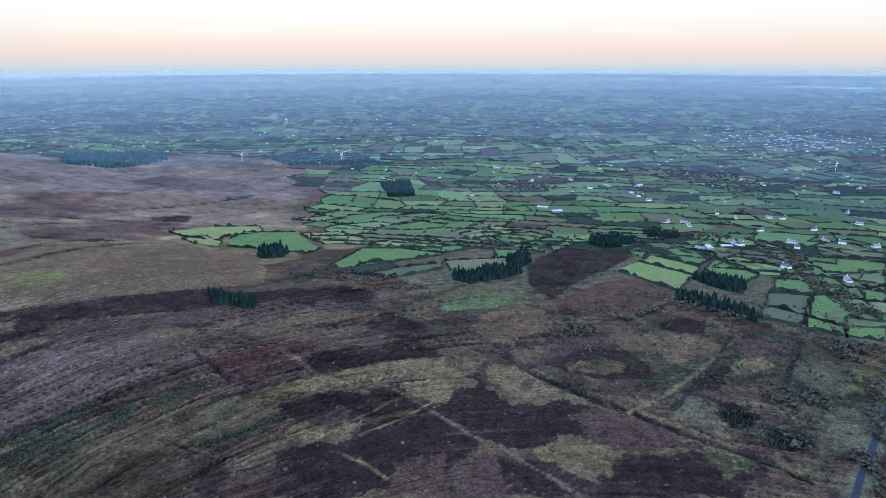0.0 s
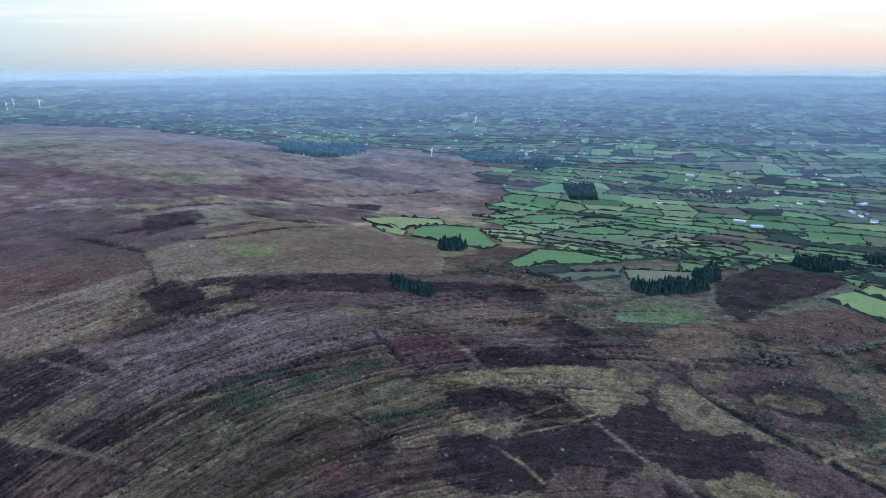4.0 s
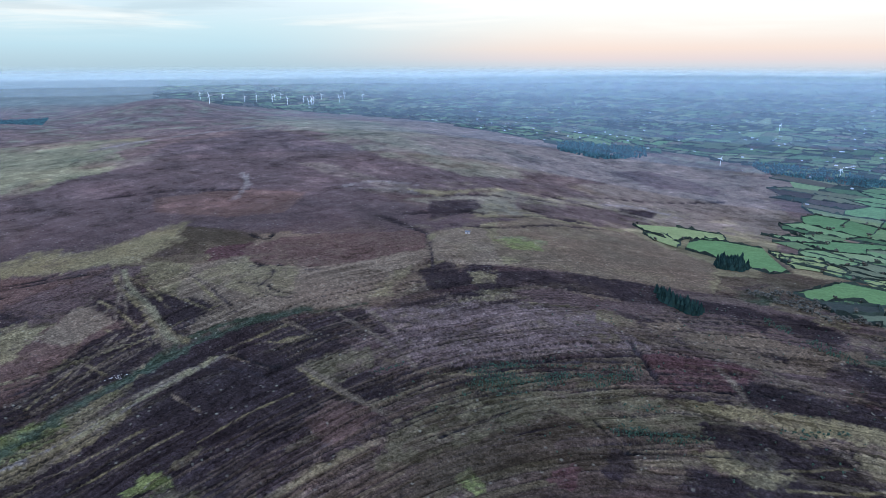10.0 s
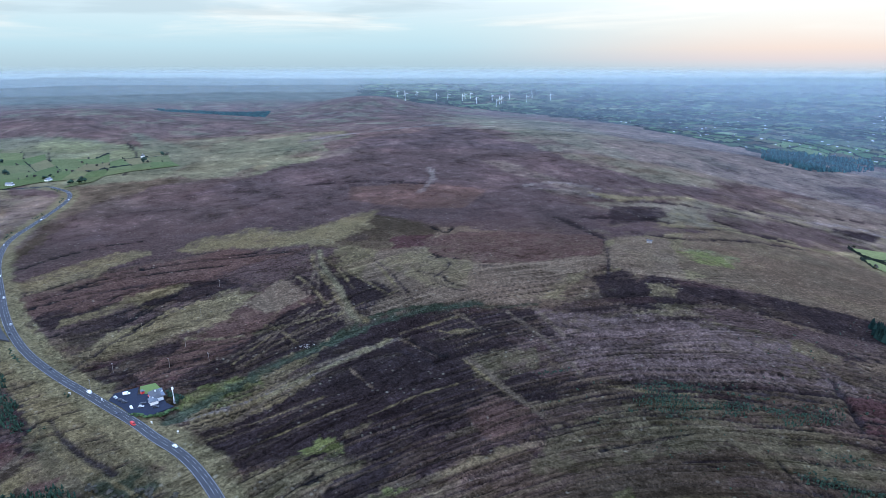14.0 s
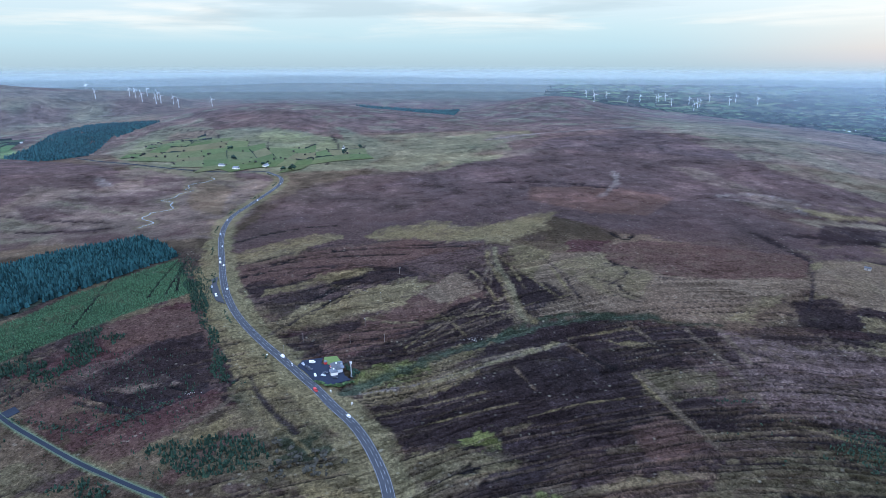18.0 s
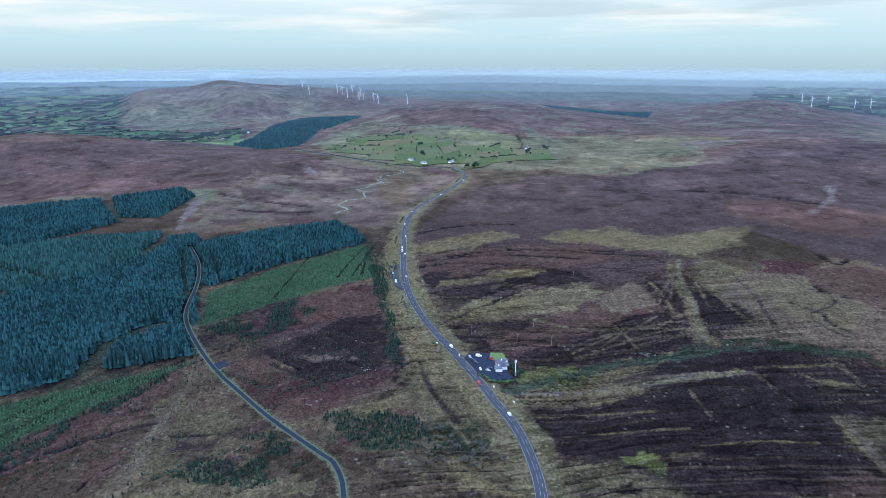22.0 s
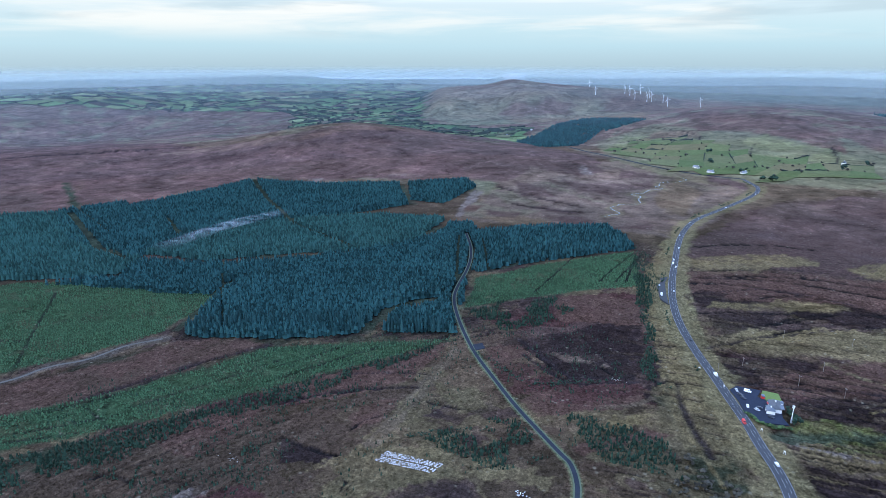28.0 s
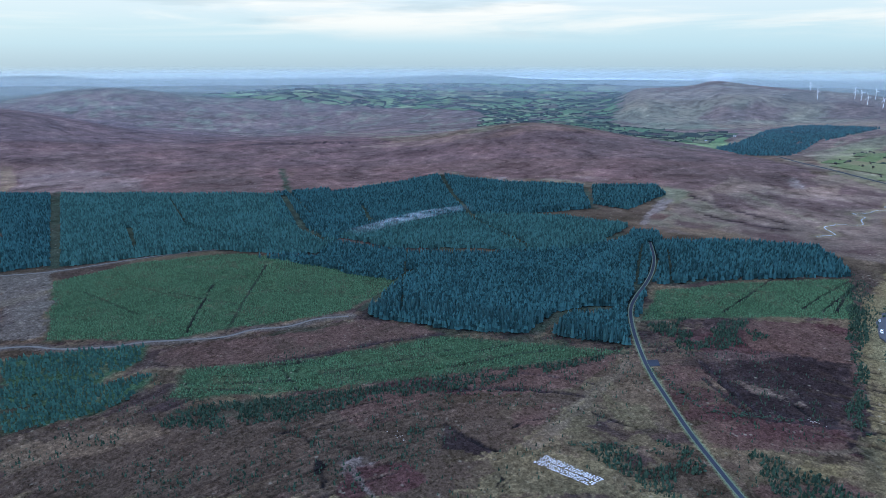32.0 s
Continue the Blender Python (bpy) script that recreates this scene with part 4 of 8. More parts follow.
patch("grass", [(90, 408), (118, 384), (95, 389)])
patch("greenish", [(162, 437), (188, 446), (224, 478), (238, 458), (204, 410), (160, 393), (154, 410)])
patch("tan", [(148, 503), (206, 523), (239, 502), (195, 467), (156, 477)])
patch("dark", [(200, 536), (229, 559), (251, 545), (234, 515), (208, 516)])
patch("dark", [(191, 430), (221, 450), (233, 447), (204, 410), (186, 407)])
patch("grassy", [(171, 401), (193, 393), (183, 344), (167, 357), (155, 377)])
patch("black", [(192, 376), (207, 388), (218, 373), (208, 360), (190, 359)])
patch("black", [(208, 349), (224, 360), (240, 354), (237, 342), (218, 333), (205, 337)])
patch("grassy", [(276, 395), (297, 379), (263, 338), (235, 321), (232, 333)])
patch("grassy", [(286, 460), (320, 462), (320, 432), (298, 404), (269, 412)])
patch("heather", [(259, 503), (311, 506), (312, 482), (275, 457), (243, 457)])
patch("straw", [(234, 458), (272, 469), (265, 447), (228, 434)])
patch("palegreen", [(160, 331), (184, 337), (187, 315), (166, 306)])
patch("lime", [(328, 452), (353, 443), (333, 415), (308, 414)])
trail([(61, 444), (91, 412), (124, 387), (149, 360), (179, 335), (201, 315), (214, 302)], 2.2, "black")
trail([(66, 445), (96, 415), (127, 390), (154, 363), (184, 337)], 1.6, "grass")
trail([(125, 376), (163, 400), (220, 458), (270, 516)], 1.5, "grass")
trail([(255, 411), (281, 450), (314, 493)], 1.5, "dark")
patch("heather", [(-528, -192), (-562, -160), (-588, -107), (-573, -90), (-491, -73), (-429, -53), (-416, -60), (-413, -95), (-440, -134), (-468, -175)])
patch("red", [(-573, -163), (-596, -122), (-592, -100), (-563, -89), (-541, -118), (-532, -146)])
patch("red", [(-501, -184), (-520, -167), (-532, -146), (-506, -151), (-478, -171)])
patch("tan2", [(-441, -123), (-459, -101), (-475, -81), (-450, -94), (-430, -111)])
patch("red", [(-378, -111), (-407, -77), (-426, -46), (-405, -48), (-385, -74), (-368, -94)])
patch("straw", [(-367, -71), (-384, -57), (-394, -42), (-377, -50), (-365, -62)])
patch("redb", [(-360, -56), (-374, -37), (-367, -27), (-356, -39), (-352, -52)])
patch("dark", [(-418, -71), (-426, -46), (-403, -46), (-396, -54), (-397, -65)])
patch("olive", [(-427, -51), (-437, -31), (-416, -15), (-362, 12), (-319, 27), (-292, 33), (-335, -102), (-348, -85), (-362, -56), (-382, -40)])
patch("straw", [(-644, -101), (-703, -99), (-641, -82), (-580, -68), (-524, -50), (-461, -23), (-424, -8), (-419, -23), (-434, -42), (-484, -60), (-530, -69), (-584, -87)])
patch("straw", [(-426, -46), (-423, -23), (-406, -16), (-403, -34)])
patch("grass", [(-382, 36), (-341, 44), (-303, 55), (-284, 58), (-285, 52), (-313, 43), (-357, 32), (-395, 22)])
patch("lime", [(-422, 39), (-438, 60), (-436, 82), (-419, 67), (-405, 48), (-406, 39)])
patch("straw", [(-390, 41), (-393, 86), (-417, 139), (-402, 134), (-383, 92), (-379, 59)])
patch("redb", [(-598, 147), (-575, 192), (-540, 183), (-499, 137), (-478, 86), (-464, 46), (-455, 28), (-474, 20), (-497, 70), (-533, 119)])
patch("grass", [(-540, -23), (-558, 2), (-583, 35), (-591, 80), (-574, 106), (-550, 68), (-533, 25), (-522, -5)])
patch("grass", [(-732, -72), (-757, -42), (-760, -10), (-728, -23), (-710, -59)])
patch("grass", [(-652, 23), (-674, 74), (-660, 91), (-636, 45)])
patch("dark", [(-470, -15), (-494, 13), (-474, 20), (-464, 7), (-458, -6)])
patch("dark", [(-450, 45), (-468, 84), (-475, 135), (-469, 156), (-457, 152), (-449, 109), (-440, 70)])
patch("greenish", [(-361, -20), (-368, 1), (-340, 16), (-320, 8), (-332, -14)])
trail([(-476, 96), (-519, 126), (-563, 161), (-600, 200)], 0.9, "straw")
trail([(-485, 113), (-525, 150), (-541, 180)], 0.9, "straw")
trail([(-468, 84), (-497, 131), (-503, 167)], 0.9, "straw")
trail([(-669, 124), (-651, 160), (-591, 182)], 0.9, "straw")
trail([(-684, -52), (-710, -5), (-709, 65), (-669, 124)], 1.3, "dark")
trail([(-614, -44), (-652, 5), (-658, 72), (-629, 117)], 1.3, "dark")
trail([(-569, -33), (-592, 8), (-614, 66)], 1.2, "dark")
trail([(-470, -15), (-499, 32), (-519, 84), (-535, 119)], 1.2, "dark")
trail([(-487, -121), (-451, -89), (-417, -64)], 1.1, "dark")
trail([(-459, -165), (-427, -134), (-396, -105)], 1.1, "dark")
trail([(-470, -44), (-426, -44), (-393, -34), (-360, -13), (-332, 3)], 1.2, "straw")
patch("fawn", [(-487, 215), (-535, 239), (-599, 257), (-656, 302), (-569, 588), (-488, 518), (-454, 422), (-433, 367), (-467, 298), (-488, 262)])
patch("grass", [(-625, 288), (-640, 371), (-602, 410), (-538, 361), (-500, 324), (-527, 295), (-580, 289)])
patch("grass", [(-438, 371), (-470, 422), (-477, 471), (-459, 454), (-436, 394)])
patch("dark", [(-634, 211), (-607, 226), (-560, 246), (-526, 267), (-517, 240), (-487, 198), (-492, 190), (-578, 202)])
patch("dark", [(-446, 148), (-475, 221), (-467, 275), (-441, 294), (-421, 357), (-400, 348), (-406, 295), (-367, 294), (-344, 234), (-307, 224), (-300, 202), (-296, 160), (-282, 134), (-264, 109), (-271, 90), (-417, 139)])
patch("speckle", [(-421, 357), (-391, 387), (-354, 424), (-294, 453), (-245, 389), (-269, 358), (-285, 325), (-315, 304), (-357, 314), (-389, 338)])
patch("rtan", [(-312, 206), (-317, 235), (-294, 241), (-280, 245), (-270, 203), (-285, 197)])
patch("olive", [(-258, 321), (-232, 371), (-193, 320), (-236, 198), (-264, 239), (-261, 279)])
patch("lime", [(-330, 110), (-321, 113), (-310, 113), (-309, 103)])
patch("straw", [(-304, 101), (-298, 112), (-290, 120), (-292, 97)])
patch("lime", [(-264, 109), (-268, 121), (-262, 134), (-260, 124)])
patch("lime", [(-336, 118), (-332, 134), (-327, 130), (-330, 118)])
patch("olive", [(-376, 244), (-375, 274), (-362, 306), (-332, 288), (-329, 252), (-342, 237)])
patch("dark", [(-416, 475), (-426, 514), (-419, 550), (-397, 517), (-399, 472)])
patch("dark", [(-457, 459), (-454, 522), (-399, 472), (-410, 436)])
patch("grass", [(-416, 502), (-398, 532), (-374, 497), (-390, 482)])
patch("dark", [(-312, 254), (-293, 309), (-286, 293), (-296, 247)])
trail([(-452, 150), (-463, 173), (-478, 195), (-486, 226), (-485, 260), (-463, 296), (-446, 321), (-430, 365)], 3.0, "greenish")
trail([(-615, 216), (-556, 213), (-517, 205), (-479, 207)], 2.6, "straw")
trail([(-374, 247), (-341, 242), (-315, 243), (-293, 245), (-282, 249)], 1.5, "straw")
trail([(-414, 138), (-424, 168), (-431, 191), (-432, 218)], 1.2, "pale")
trail([(-452, 284), (-421, 288)], 1.2, "tan")
trail([(-338, 298), (-302, 303), (-275, 315), (-265, 329)], 1.4, "tan")
trail([(-429, 216), (-412, 223), (-385, 229)], 0.9, "tan")
trail([(-317, 235), (-300, 291), (-273, 338), (-245, 389)], 1.2, "dark")
trail([(-289, 228), (-280, 297), (-258, 346), (-237, 378)], 1.2, "dark")
trail([(-408, 296), (-359, 342), (-331, 399)], 1.2, "dark")
trail([(-264, 239), (-250, 291), (-231, 338)], 1.2, "dark")
trail([(-563, 582), (-503, 529), (-473, 507)], 1.5, "dark")
trail([(-669, 293), (-590, 276), (-540, 270)], 0.9, "straw")
trail([(-683, 239), (-628, 240), (-541, 226)], 0.9, "straw")
trail([(-498, 180), (-524, 225), (-532, 269)], 0.9, "straw")
patch("bog", [(-42, -436), (-86, -419), (-133, -398), (-198, -359), (-283, -282), (-203, -202), (-31, -377)])
patch("redb", [(-225, -328), (-259, -307), (-271, -283), (-235, -278), (-211, -284), (-208, -306)])
patch("red", [(-181, -257), (-207, -247), (-207, -217), (-185, -221), (-162, -243)])
patch("rtan", [(-151, -474), (-168, -484), (-219, -467), (-278, -435), (-322, -426), (-347, -377), (-352, -346), (-315, -371), (-244, -385), (-193, -417), (-157, -456)])
patch("tan", [(-40, -424), (-75, -415), (-116, -393), (-122, -371), (-78, -380), (-35, -400)])
patch("greenish", [(-132, -397), (-191, -363), (-203, -338), (-160, -354)])
patch("black", [(-173, -281), (-177, -274), (-159, -252), (-153, -251), (-166, -267)])
patch("pale", [(-181, -269), (-196, -260), (-194, -249), (-178, -254)])
trail([(-167, -321), (-180, -316), (-180, -291)], 1.2, "black")
trail([(-190, -280), (-195, -264), (-198, -257)], 1.2, "black")
trail([(-182, -256), (-176, -235), (-176, -228)], 1.4, "pale")
patch("redb", [(-282, -281), (-311, -288), (-365, -259), (-424, -229), (-422, -217), (-386, -216), (-346, -220), (-310, -243)])
patch("red", [(-474, -204), (-537, -172), (-593, -133), (-608, -101), (-578, -95), (-524, -122), (-476, -171)])
patch("dark", [(-454, -167), (-512, -119), (-557, -89), (-446, -61), (-421, -78), (-405, -104), (-427, -134)])
patch("tan2", [(-444, -141), (-447, -118), (-442, -86), (-437, -122)])
patch("redb", [(-431, -188), (-450, -160), (-440, -147), (-404, -170)])
patch("red", [(-368, -141), (-394, -145), (-406, -122), (-401, -110), (-380, -120)])
patch("redb", [(-363, -131), (-399, -102), (-422, -59), (-402, -54), (-375, -84), (-350, -115)])
patch("redb", [(-332, -82), (-373, -47), (-371, -31), (-325, -77)])
patch("bog", [(-268, -267), (-307, -240), (-340, -215), (-365, -203), (-298, -195), (-259, -201), (-241, -222), (-235, -234)])
patch("dark", [(-251, -250), (-255, -225), (-255, -207), (-245, -212), (-235, -234)])
patch("redb", [(-292, -228), (-318, -219), (-326, -206), (-295, -203), (-280, -214)])
patch("olive", [(-359, -195), (-367, -164), (-351, -141), (-335, -148), (-336, -177)])
patch("grass", [(-259, -201), (-292, -200), (-328, -203), (-370, -206), (-415, -207), (-368, -199), (-317, -195), (-278, -192)])
patch("olive", [(-259, -201), (-282, -176), (-283, -146), (-270, -135), (-216, -191), (-242, -196)])
patch("grass", [(-258, -192), (-283, -173), (-282, -147), (-268, -144), (-262, -162), (-251, -182)])
patch("black", [(-238, -193), (-239, -185), (-232, -181), (-229, -187)])
patch("bog", [(-220, -219), (-246, -208), (-242, -196), (-217, -196), (-203, -202)])
trail([(-254, -250), (-252, -228), (-255, -207)], 1.4, "black")
trail([(-280, -216), (-294, -215), (-303, -208)], 1.0, "black")
trail([(-293, -292), (-324, -282), (-357, -253), (-392, -225)], 1.0, "black")
trail([(-334, -189), (-336, -168), (-338, -150)], 1.0, "black")
trail([(-449, -164), (-429, -135), (-412, -110)], 1.0, "black")
trail([(-229, -185), (-252, -187), (-279, -191)], 1.2, "grass")
patch("moorpale", [(-894, 1235), (-814, 1517), (-625, 1777), (-418, 1726), (-270, 1591), (-150, 1414), (-134, 1253), (-199, 1149), (-341, 1082), (-456, 997), (-570, 762)])
patch("heather", [(-724, 1416), (-662, 1583), (-502, 1534), (-491, 1455), (-599, 1362), (-691, 1372)])
patch("heather", [(-322, 1557), (-204, 1529), (-150, 1414), (-291, 1398), (-391, 1485)])
patch("dark", [(-549, 1074), (-491, 1154), (-464, 1061), (-524, 1042)])
patch("dark", [(-701, 1097), (-689, 1147), (-655, 1104), (-669, 1060)])
patch("heather", [(-582, 975), (-533, 1041), (-463, 1013), (-524, 917)])
patch("tan", [(-570, 762), (-514, 813), (-410, 890), (-256, 825), (-224, 718), (-312, 666), (-384, 592), (-442, 576)])
patch("palegreen", [(-486, 640), (-473, 677), (-434, 689), (-424, 650), (-460, 630)])
patch("heather", [(-772, 1056), (-726, 1174), (-616, 1127), (-621, 965), (-685, 929)])
patch("heather", [(-622, 861), (-525, 951), (-460, 926), (-518, 820)])
trail([(-579, 843), (-508, 843), (-461, 883)], 2.5, "dark")
trail([(-641, 998), (-559, 1017), (-475, 1041)], 2.5, "dark")
trail([(-557, 1070), (-523, 1153), (-439, 1156)], 2.5, "pale")
patch("pasturepale", [(-1791, -431), (-1976, -401), (-1946, -295), (-1762, -164), (-1956, -22), (-1865, 54), (-1733, 151), (-1609, 189), (-1477, 116), (-1362, 33), (-1402, -81), (-1561, -267)])
patch("tan", [(-2031, -291), (-1984, -179), (-1907, -159), (-1813, -250), (-1971, -328)])
patch("heather", [(-1933, -336), (-1908, -262), (-1812, -257), (-1844, -289)])
patch("heather", [(-2190, -3), (-2224, 89), (-1923, 105), (-1908, 40)])
patch("redb", [(-2451, -324), (-2292, 17), (-2079, 116), (-1733, 151), (-1944, 9), (-1984, -179)])
patch("slope", [(-1370, 164), (-1508, 293), (-1680, 454), (-1659, 580), (-1223, 428), (-1222, 305), (-1257, 195)])
patch("moorpale", [(-1199, -366), (-1203, -257), (-1257, -154), (-1266, -24), (-1067, -41), (-832, -85), (-865, -208), (-916, -265)])
patch("heather", [(-1547, -482), (-1418, -387), (-1282, -290), (-1213, -320), (-1229, -391)])
patch("heather", [(-1311, -268), (-1288, -187), (-1165, -188), (-1200, -239)])
patch("heather", [(-1166, -373), (-1134, -245), (-1047, -190), (-1019, -261), (-1056, -343)])
patch("heather", [(-946, -224), (-952, -154), (-872, -130), (-867, -183)])
patch("heather", [(-1382, -102), (-1296, -24), (-1230, -34), (-1274, -106)])
patch("tan", [(-1261, -165), (-1168, -91), (-984, -104), (-1040, -157)])
trail([(-1431, -429), (-1325, -364), (-1242, -326)], 3.0, "pale")
patch("heath", [(-1067, 125), (-1194, 241), (-1298, 433), (-1508, 685), (-1609, 1002), (-1351, 958), (-1210, 985), (-970, 930), (-878, 978), (-753, 1062), (-682, 968), (-721, 812), (-832, 688), (-712, 673), (-574, 704), (-528, 763), (-554, 549), (-680, 568), (-729, 420), (-818, 375), (-793, 264), (-765, 189), (-870, 99), (-904, -8), (-1011, 45)])
patch("moorpale", [(-1082, 746), (-1022, 797), (-850, 772), (-779, 790), (-749, 728), (-776, 686), (-829, 686), (-795, 725)])
patch("bleach", [(-1351, 958), (-1380, 1211), (-1010, 1117), (-850, 1087), (-804, 1129), (-757, 1067), (-811, 972), (-974, 934), (-1214, 989)])
patch("moorpale", [(-1670, 567), (-1614, 681), (-1514, 592), (-1517, 515)])
patch("moorpale", [(-1386, 471), (-1398, 606), (-1342, 539), (-1307, 444)])
patch("bleach", [(-725, 695), (-680, 824), (-669, 950), (-545, 785), (-595, 728)])
patch("bleach", [(-1918, 1081), (-2247, 1530), (-1693, 1482), (-1204, 1322), (-1266, 1202), (-1447, 1080), (-1621, 972)])
patch("grass", [(-793, 264), (-813, 311), (-843, 359), (-840, 390), (-786, 343), (-756, 347), (-726, 286), (-710, 236)])
patch("grass", [(-818, 154), (-821, 220), (-787, 262), (-751, 250), (-753, 186), (-777, 131)])
patch("redb", [(-1005, 416), (-969, 553), (-865, 602), (-784, 508), (-821, 433), (-920, 381)])
patch("redb", [(-668, 370), (-676, 432), (-632, 513), (-569, 588), (-504, 526), (-548, 389), (-604, 350)])
patch("heather", [(-719, 468), (-680, 568), (-570, 581), (-621, 504), (-681, 453)])
patch("heather", [(-1088, 69), (-1106, 212), (-955, 237), (-861, 163), (-889, 38), (-972, 9)])
trail([(-1557, 529), (-1628, 739), (-1666, 1037)], 2.5, "pale")
trail([(-1079, 615), (-987, 575), (-901, 495)], 2.0, "pale")
trail([(-853, 682), (-859, 756), (-782, 793)], 2.5, "pale")
trail([(-1064, 361), (-1039, 474), (-950, 543)], 3.0, "dark")
trail([(-647, 634), (-619, 705), (-585, 746)], 3.0, "dark")
trail([(-669, 596), (-595, 587), (-563, 582)], 3.0, "dark")
patch("rheath", [(-966, -961), (-654, -919), (-641, -1050), (-788, -1283), (-1035, -1339), (-1161, -1155), (-1280, -1070), (-1397, -1047), (-1449, -953), (-1513, -835), (-1566, -702), (-1413, -467), (-1247, -451), (-1101, -507), (-1059, -625), (-987, -792)])
patch("rheath", [(-262, -1580), (-381, -2132), (-758, -3107), (-871, -2770), (-1187, -2432), (-1149, -1331), (-1035, -1339), (-788, -1283), (-582, -994), (-217, -1357)])
patch("heather", [(-1200, -592), (-1321, -527), (-1334, -439), (-1186, -426), (-1113, -448), (-1096, -504)])
patch("heather", [(-422, -1156), (-539, -1303), (-630, -1308), (-674, -1191), (-543, -1025)])
patch("heather", [(-1401, -938), (-1497, -826), (-1517, -679), (-1285, -636), (-1293, -784)])
patch("speckle", [(-215, -1351), (-267, -1513), (-365, -1572), (-406, -1481), (-441, -1320), (-392, -1185)])
patch("bleach", [(-904, -752), (-962, -786), (-961, -729), (-909, -702)])
patch("bleach", [(-1021, -739), (-1035, -687), (-1044, -616), (-1015, -610), (-982, -690)])
patch("bleach", [(-967, -934), (-961, -878), (-927, -863), (-932, -900)])
patch("bleach", [(-701, -947), (-825, -976), (-802, -932), (-706, -902)])
patch("moorpale", [(-816, -403), (-1022, -448), (-1127, -394), (-1263, -194), (-921, -130), (-843, -216), (-818, -314)])
patch("heather", [(-947, -368), (-956, -312), (-940, -231), (-915, -282)])
patch("heather", [(-1153, -310), (-1183, -233), (-1216, -185), (-1165, -176), (-1099, -252)])
patch("tan", [(-847, -384), (-878, -331), (-870, -274), (-807, -309)])
trail([(-1045, -469), (-839, -415)], 2.5, "pale")
trail([(-810, -1567), (-1043, -1452), (-1164, -1349)], 3.0, "dark")
patch("straw", [(-803, 94), (-846, 134), (-831, 178), (-799, 209), (-797, 259), (-810, 307), (-839, 363), (-842, 395), (-801, 355), (-752, 322), (-738, 283), (-738, 221), (-764, 165), (-772, 109)])
patch("grass", [(-760, -22), (-804, 14), (-823, 49), (-792, 52), (-758, 14), (-744, -15)])
patch("redb", [(-669, -30), (-706, 13), (-743, 70), (-747, 119), (-721, 176), (-714, 235), (-674, 173), (-680, 129), (-669, 64), (-636, -19)])
patch("heather", [(-679, 123), (-698, 178), (-707, 246), (-643, 214), (-622, 161), (-637, 128)])
patch("straw", [(-658, 19), (-668, 76), (-655, 84), (-631, 42)])
patch("straw", [(-540, 0), (-568, 11), (-589, 40), (-614, 83), (-607, 94), (-561, 77), (-549, 38)])
patch("grass", [(-589, 74), (-623, 108), (-620, 131), (-583, 113), (-547, 86)])
patch("fawn", [(-579, 123), (-606, 157), (-605, 174), (-562, 185), (-547, 154), (-550, 134)])
patch("rtan", [(-485, 34), (-516, 61), (-535, 89), (-548, 133), (-537, 136), (-511, 106), (-480, 62)])
patch("dark", [(-499, 113), (-536, 146), (-542, 184), (-501, 191), (-484, 190), (-479, 151)])
patch("dark", [(-614, 159), (-631, 193), (-592, 204), (-550, 202), (-562, 185), (-605, 174)])
patch("dark", [(-562, 211), (-592, 243), (-561, 259), (-537, 264), (-519, 232), (-524, 209)])
trail([(-688, 230), (-634, 217), (-576, 213), (-525, 202), (-488, 196)], 2.2, "straw")
trail([(-488, 111), (-514, 146), (-536, 193)], 0.8, "straw")
trail([(-494, 108), (-519, 162), (-544, 200)], 0.8, "straw")
trail([(-591, 165), (-537, 172), (-500, 186)], 0.8, "straw")
trail([(-624, 191), (-576, 194), (-525, 189)], 0.8, "straw")
trail([(-626, 244), (-562, 248), (-524, 254)], 0.8, "straw")
trail([(-703, -31), (-740, 49), (-733, 117), (-721, 183), (-707, 239)], 1.2, "black")
trail([(-638, -6), (-677, 32), (-678, 77)], 1.2, "black")
trail([(-590, 23), (-642, 74), (-663, 120)], 1.2, "black")
trail([(-532, -15), (-555, 38), (-562, 93)], 1.2, "black")
trail([(-613, 354), (-588, 357), (-575, 382)], 1.2, "black")
trail([(-536, 324), (-512, 321), (-501, 334)], 1.2, "black")
trail([(-719, 414), (-677, 411), (-699, 436)], 1.5, "black")
patch("dark", [(-374, 43), (-385, 91), (-405, 172), (-408, 253), (-360, 246), (-319, 206), (-302, 151), (-311, 122), (-326, 120), (-331, 88), (-325, 59), (-347, 48)])
patch("lime", [(-420, 37), (-429, 65), (-435, 88), (-432, 100), (-418, 81), (-404, 54), (-404, 38)])
patch("straw", [(-402, 70), (-415, 97), (-413, 113), (-404, 115), (-393, 85), (-384, 52), (-382, 36)])
trail([(-397, 104), (-411, 133), (-421, 165), (-433, 203)], 1.2, "pale")
patch("lime", [(-323, 86), (-332, 112), (-327, 114), (-316, 119), (-312, 115), (-318, 102), (-316, 88)])
patch("lime", [(-325, 93), (-330, 111), (-315, 117), (-318, 101)])
patch("straw", [(-316, 61), (-323, 86), (-315, 91), (-312, 71)])
patch("grass", [(-326, 120), (-335, 143), (-331, 146), (-323, 129)])
patch("olive", [(-305, 57), (-311, 77), (-309, 109), (-295, 124), (-291, 122), (-291, 55)])
patch("black", [(-296, 76), (-302, 94), (-295, 96), (-292, 78)])
patch("grass", [(-393, 29), (-378, 40), (-329, 56), (-294, 58), (-291, 55), (-304, 51), (-340, 40), (-379, 26)])
trail([(-404, 159), (-370, 163)], 1.0, "tan")
trail([(-373, 245), (-341, 242), (-326, 246)], 1.6, "straw")
trail([(-439, 222), (-441, 257), (-445, 284), (-432, 286)], 1.2, "straw")
patch("straw", [(-432, 244), (-420, 271), (-408, 288), (-411, 266)])
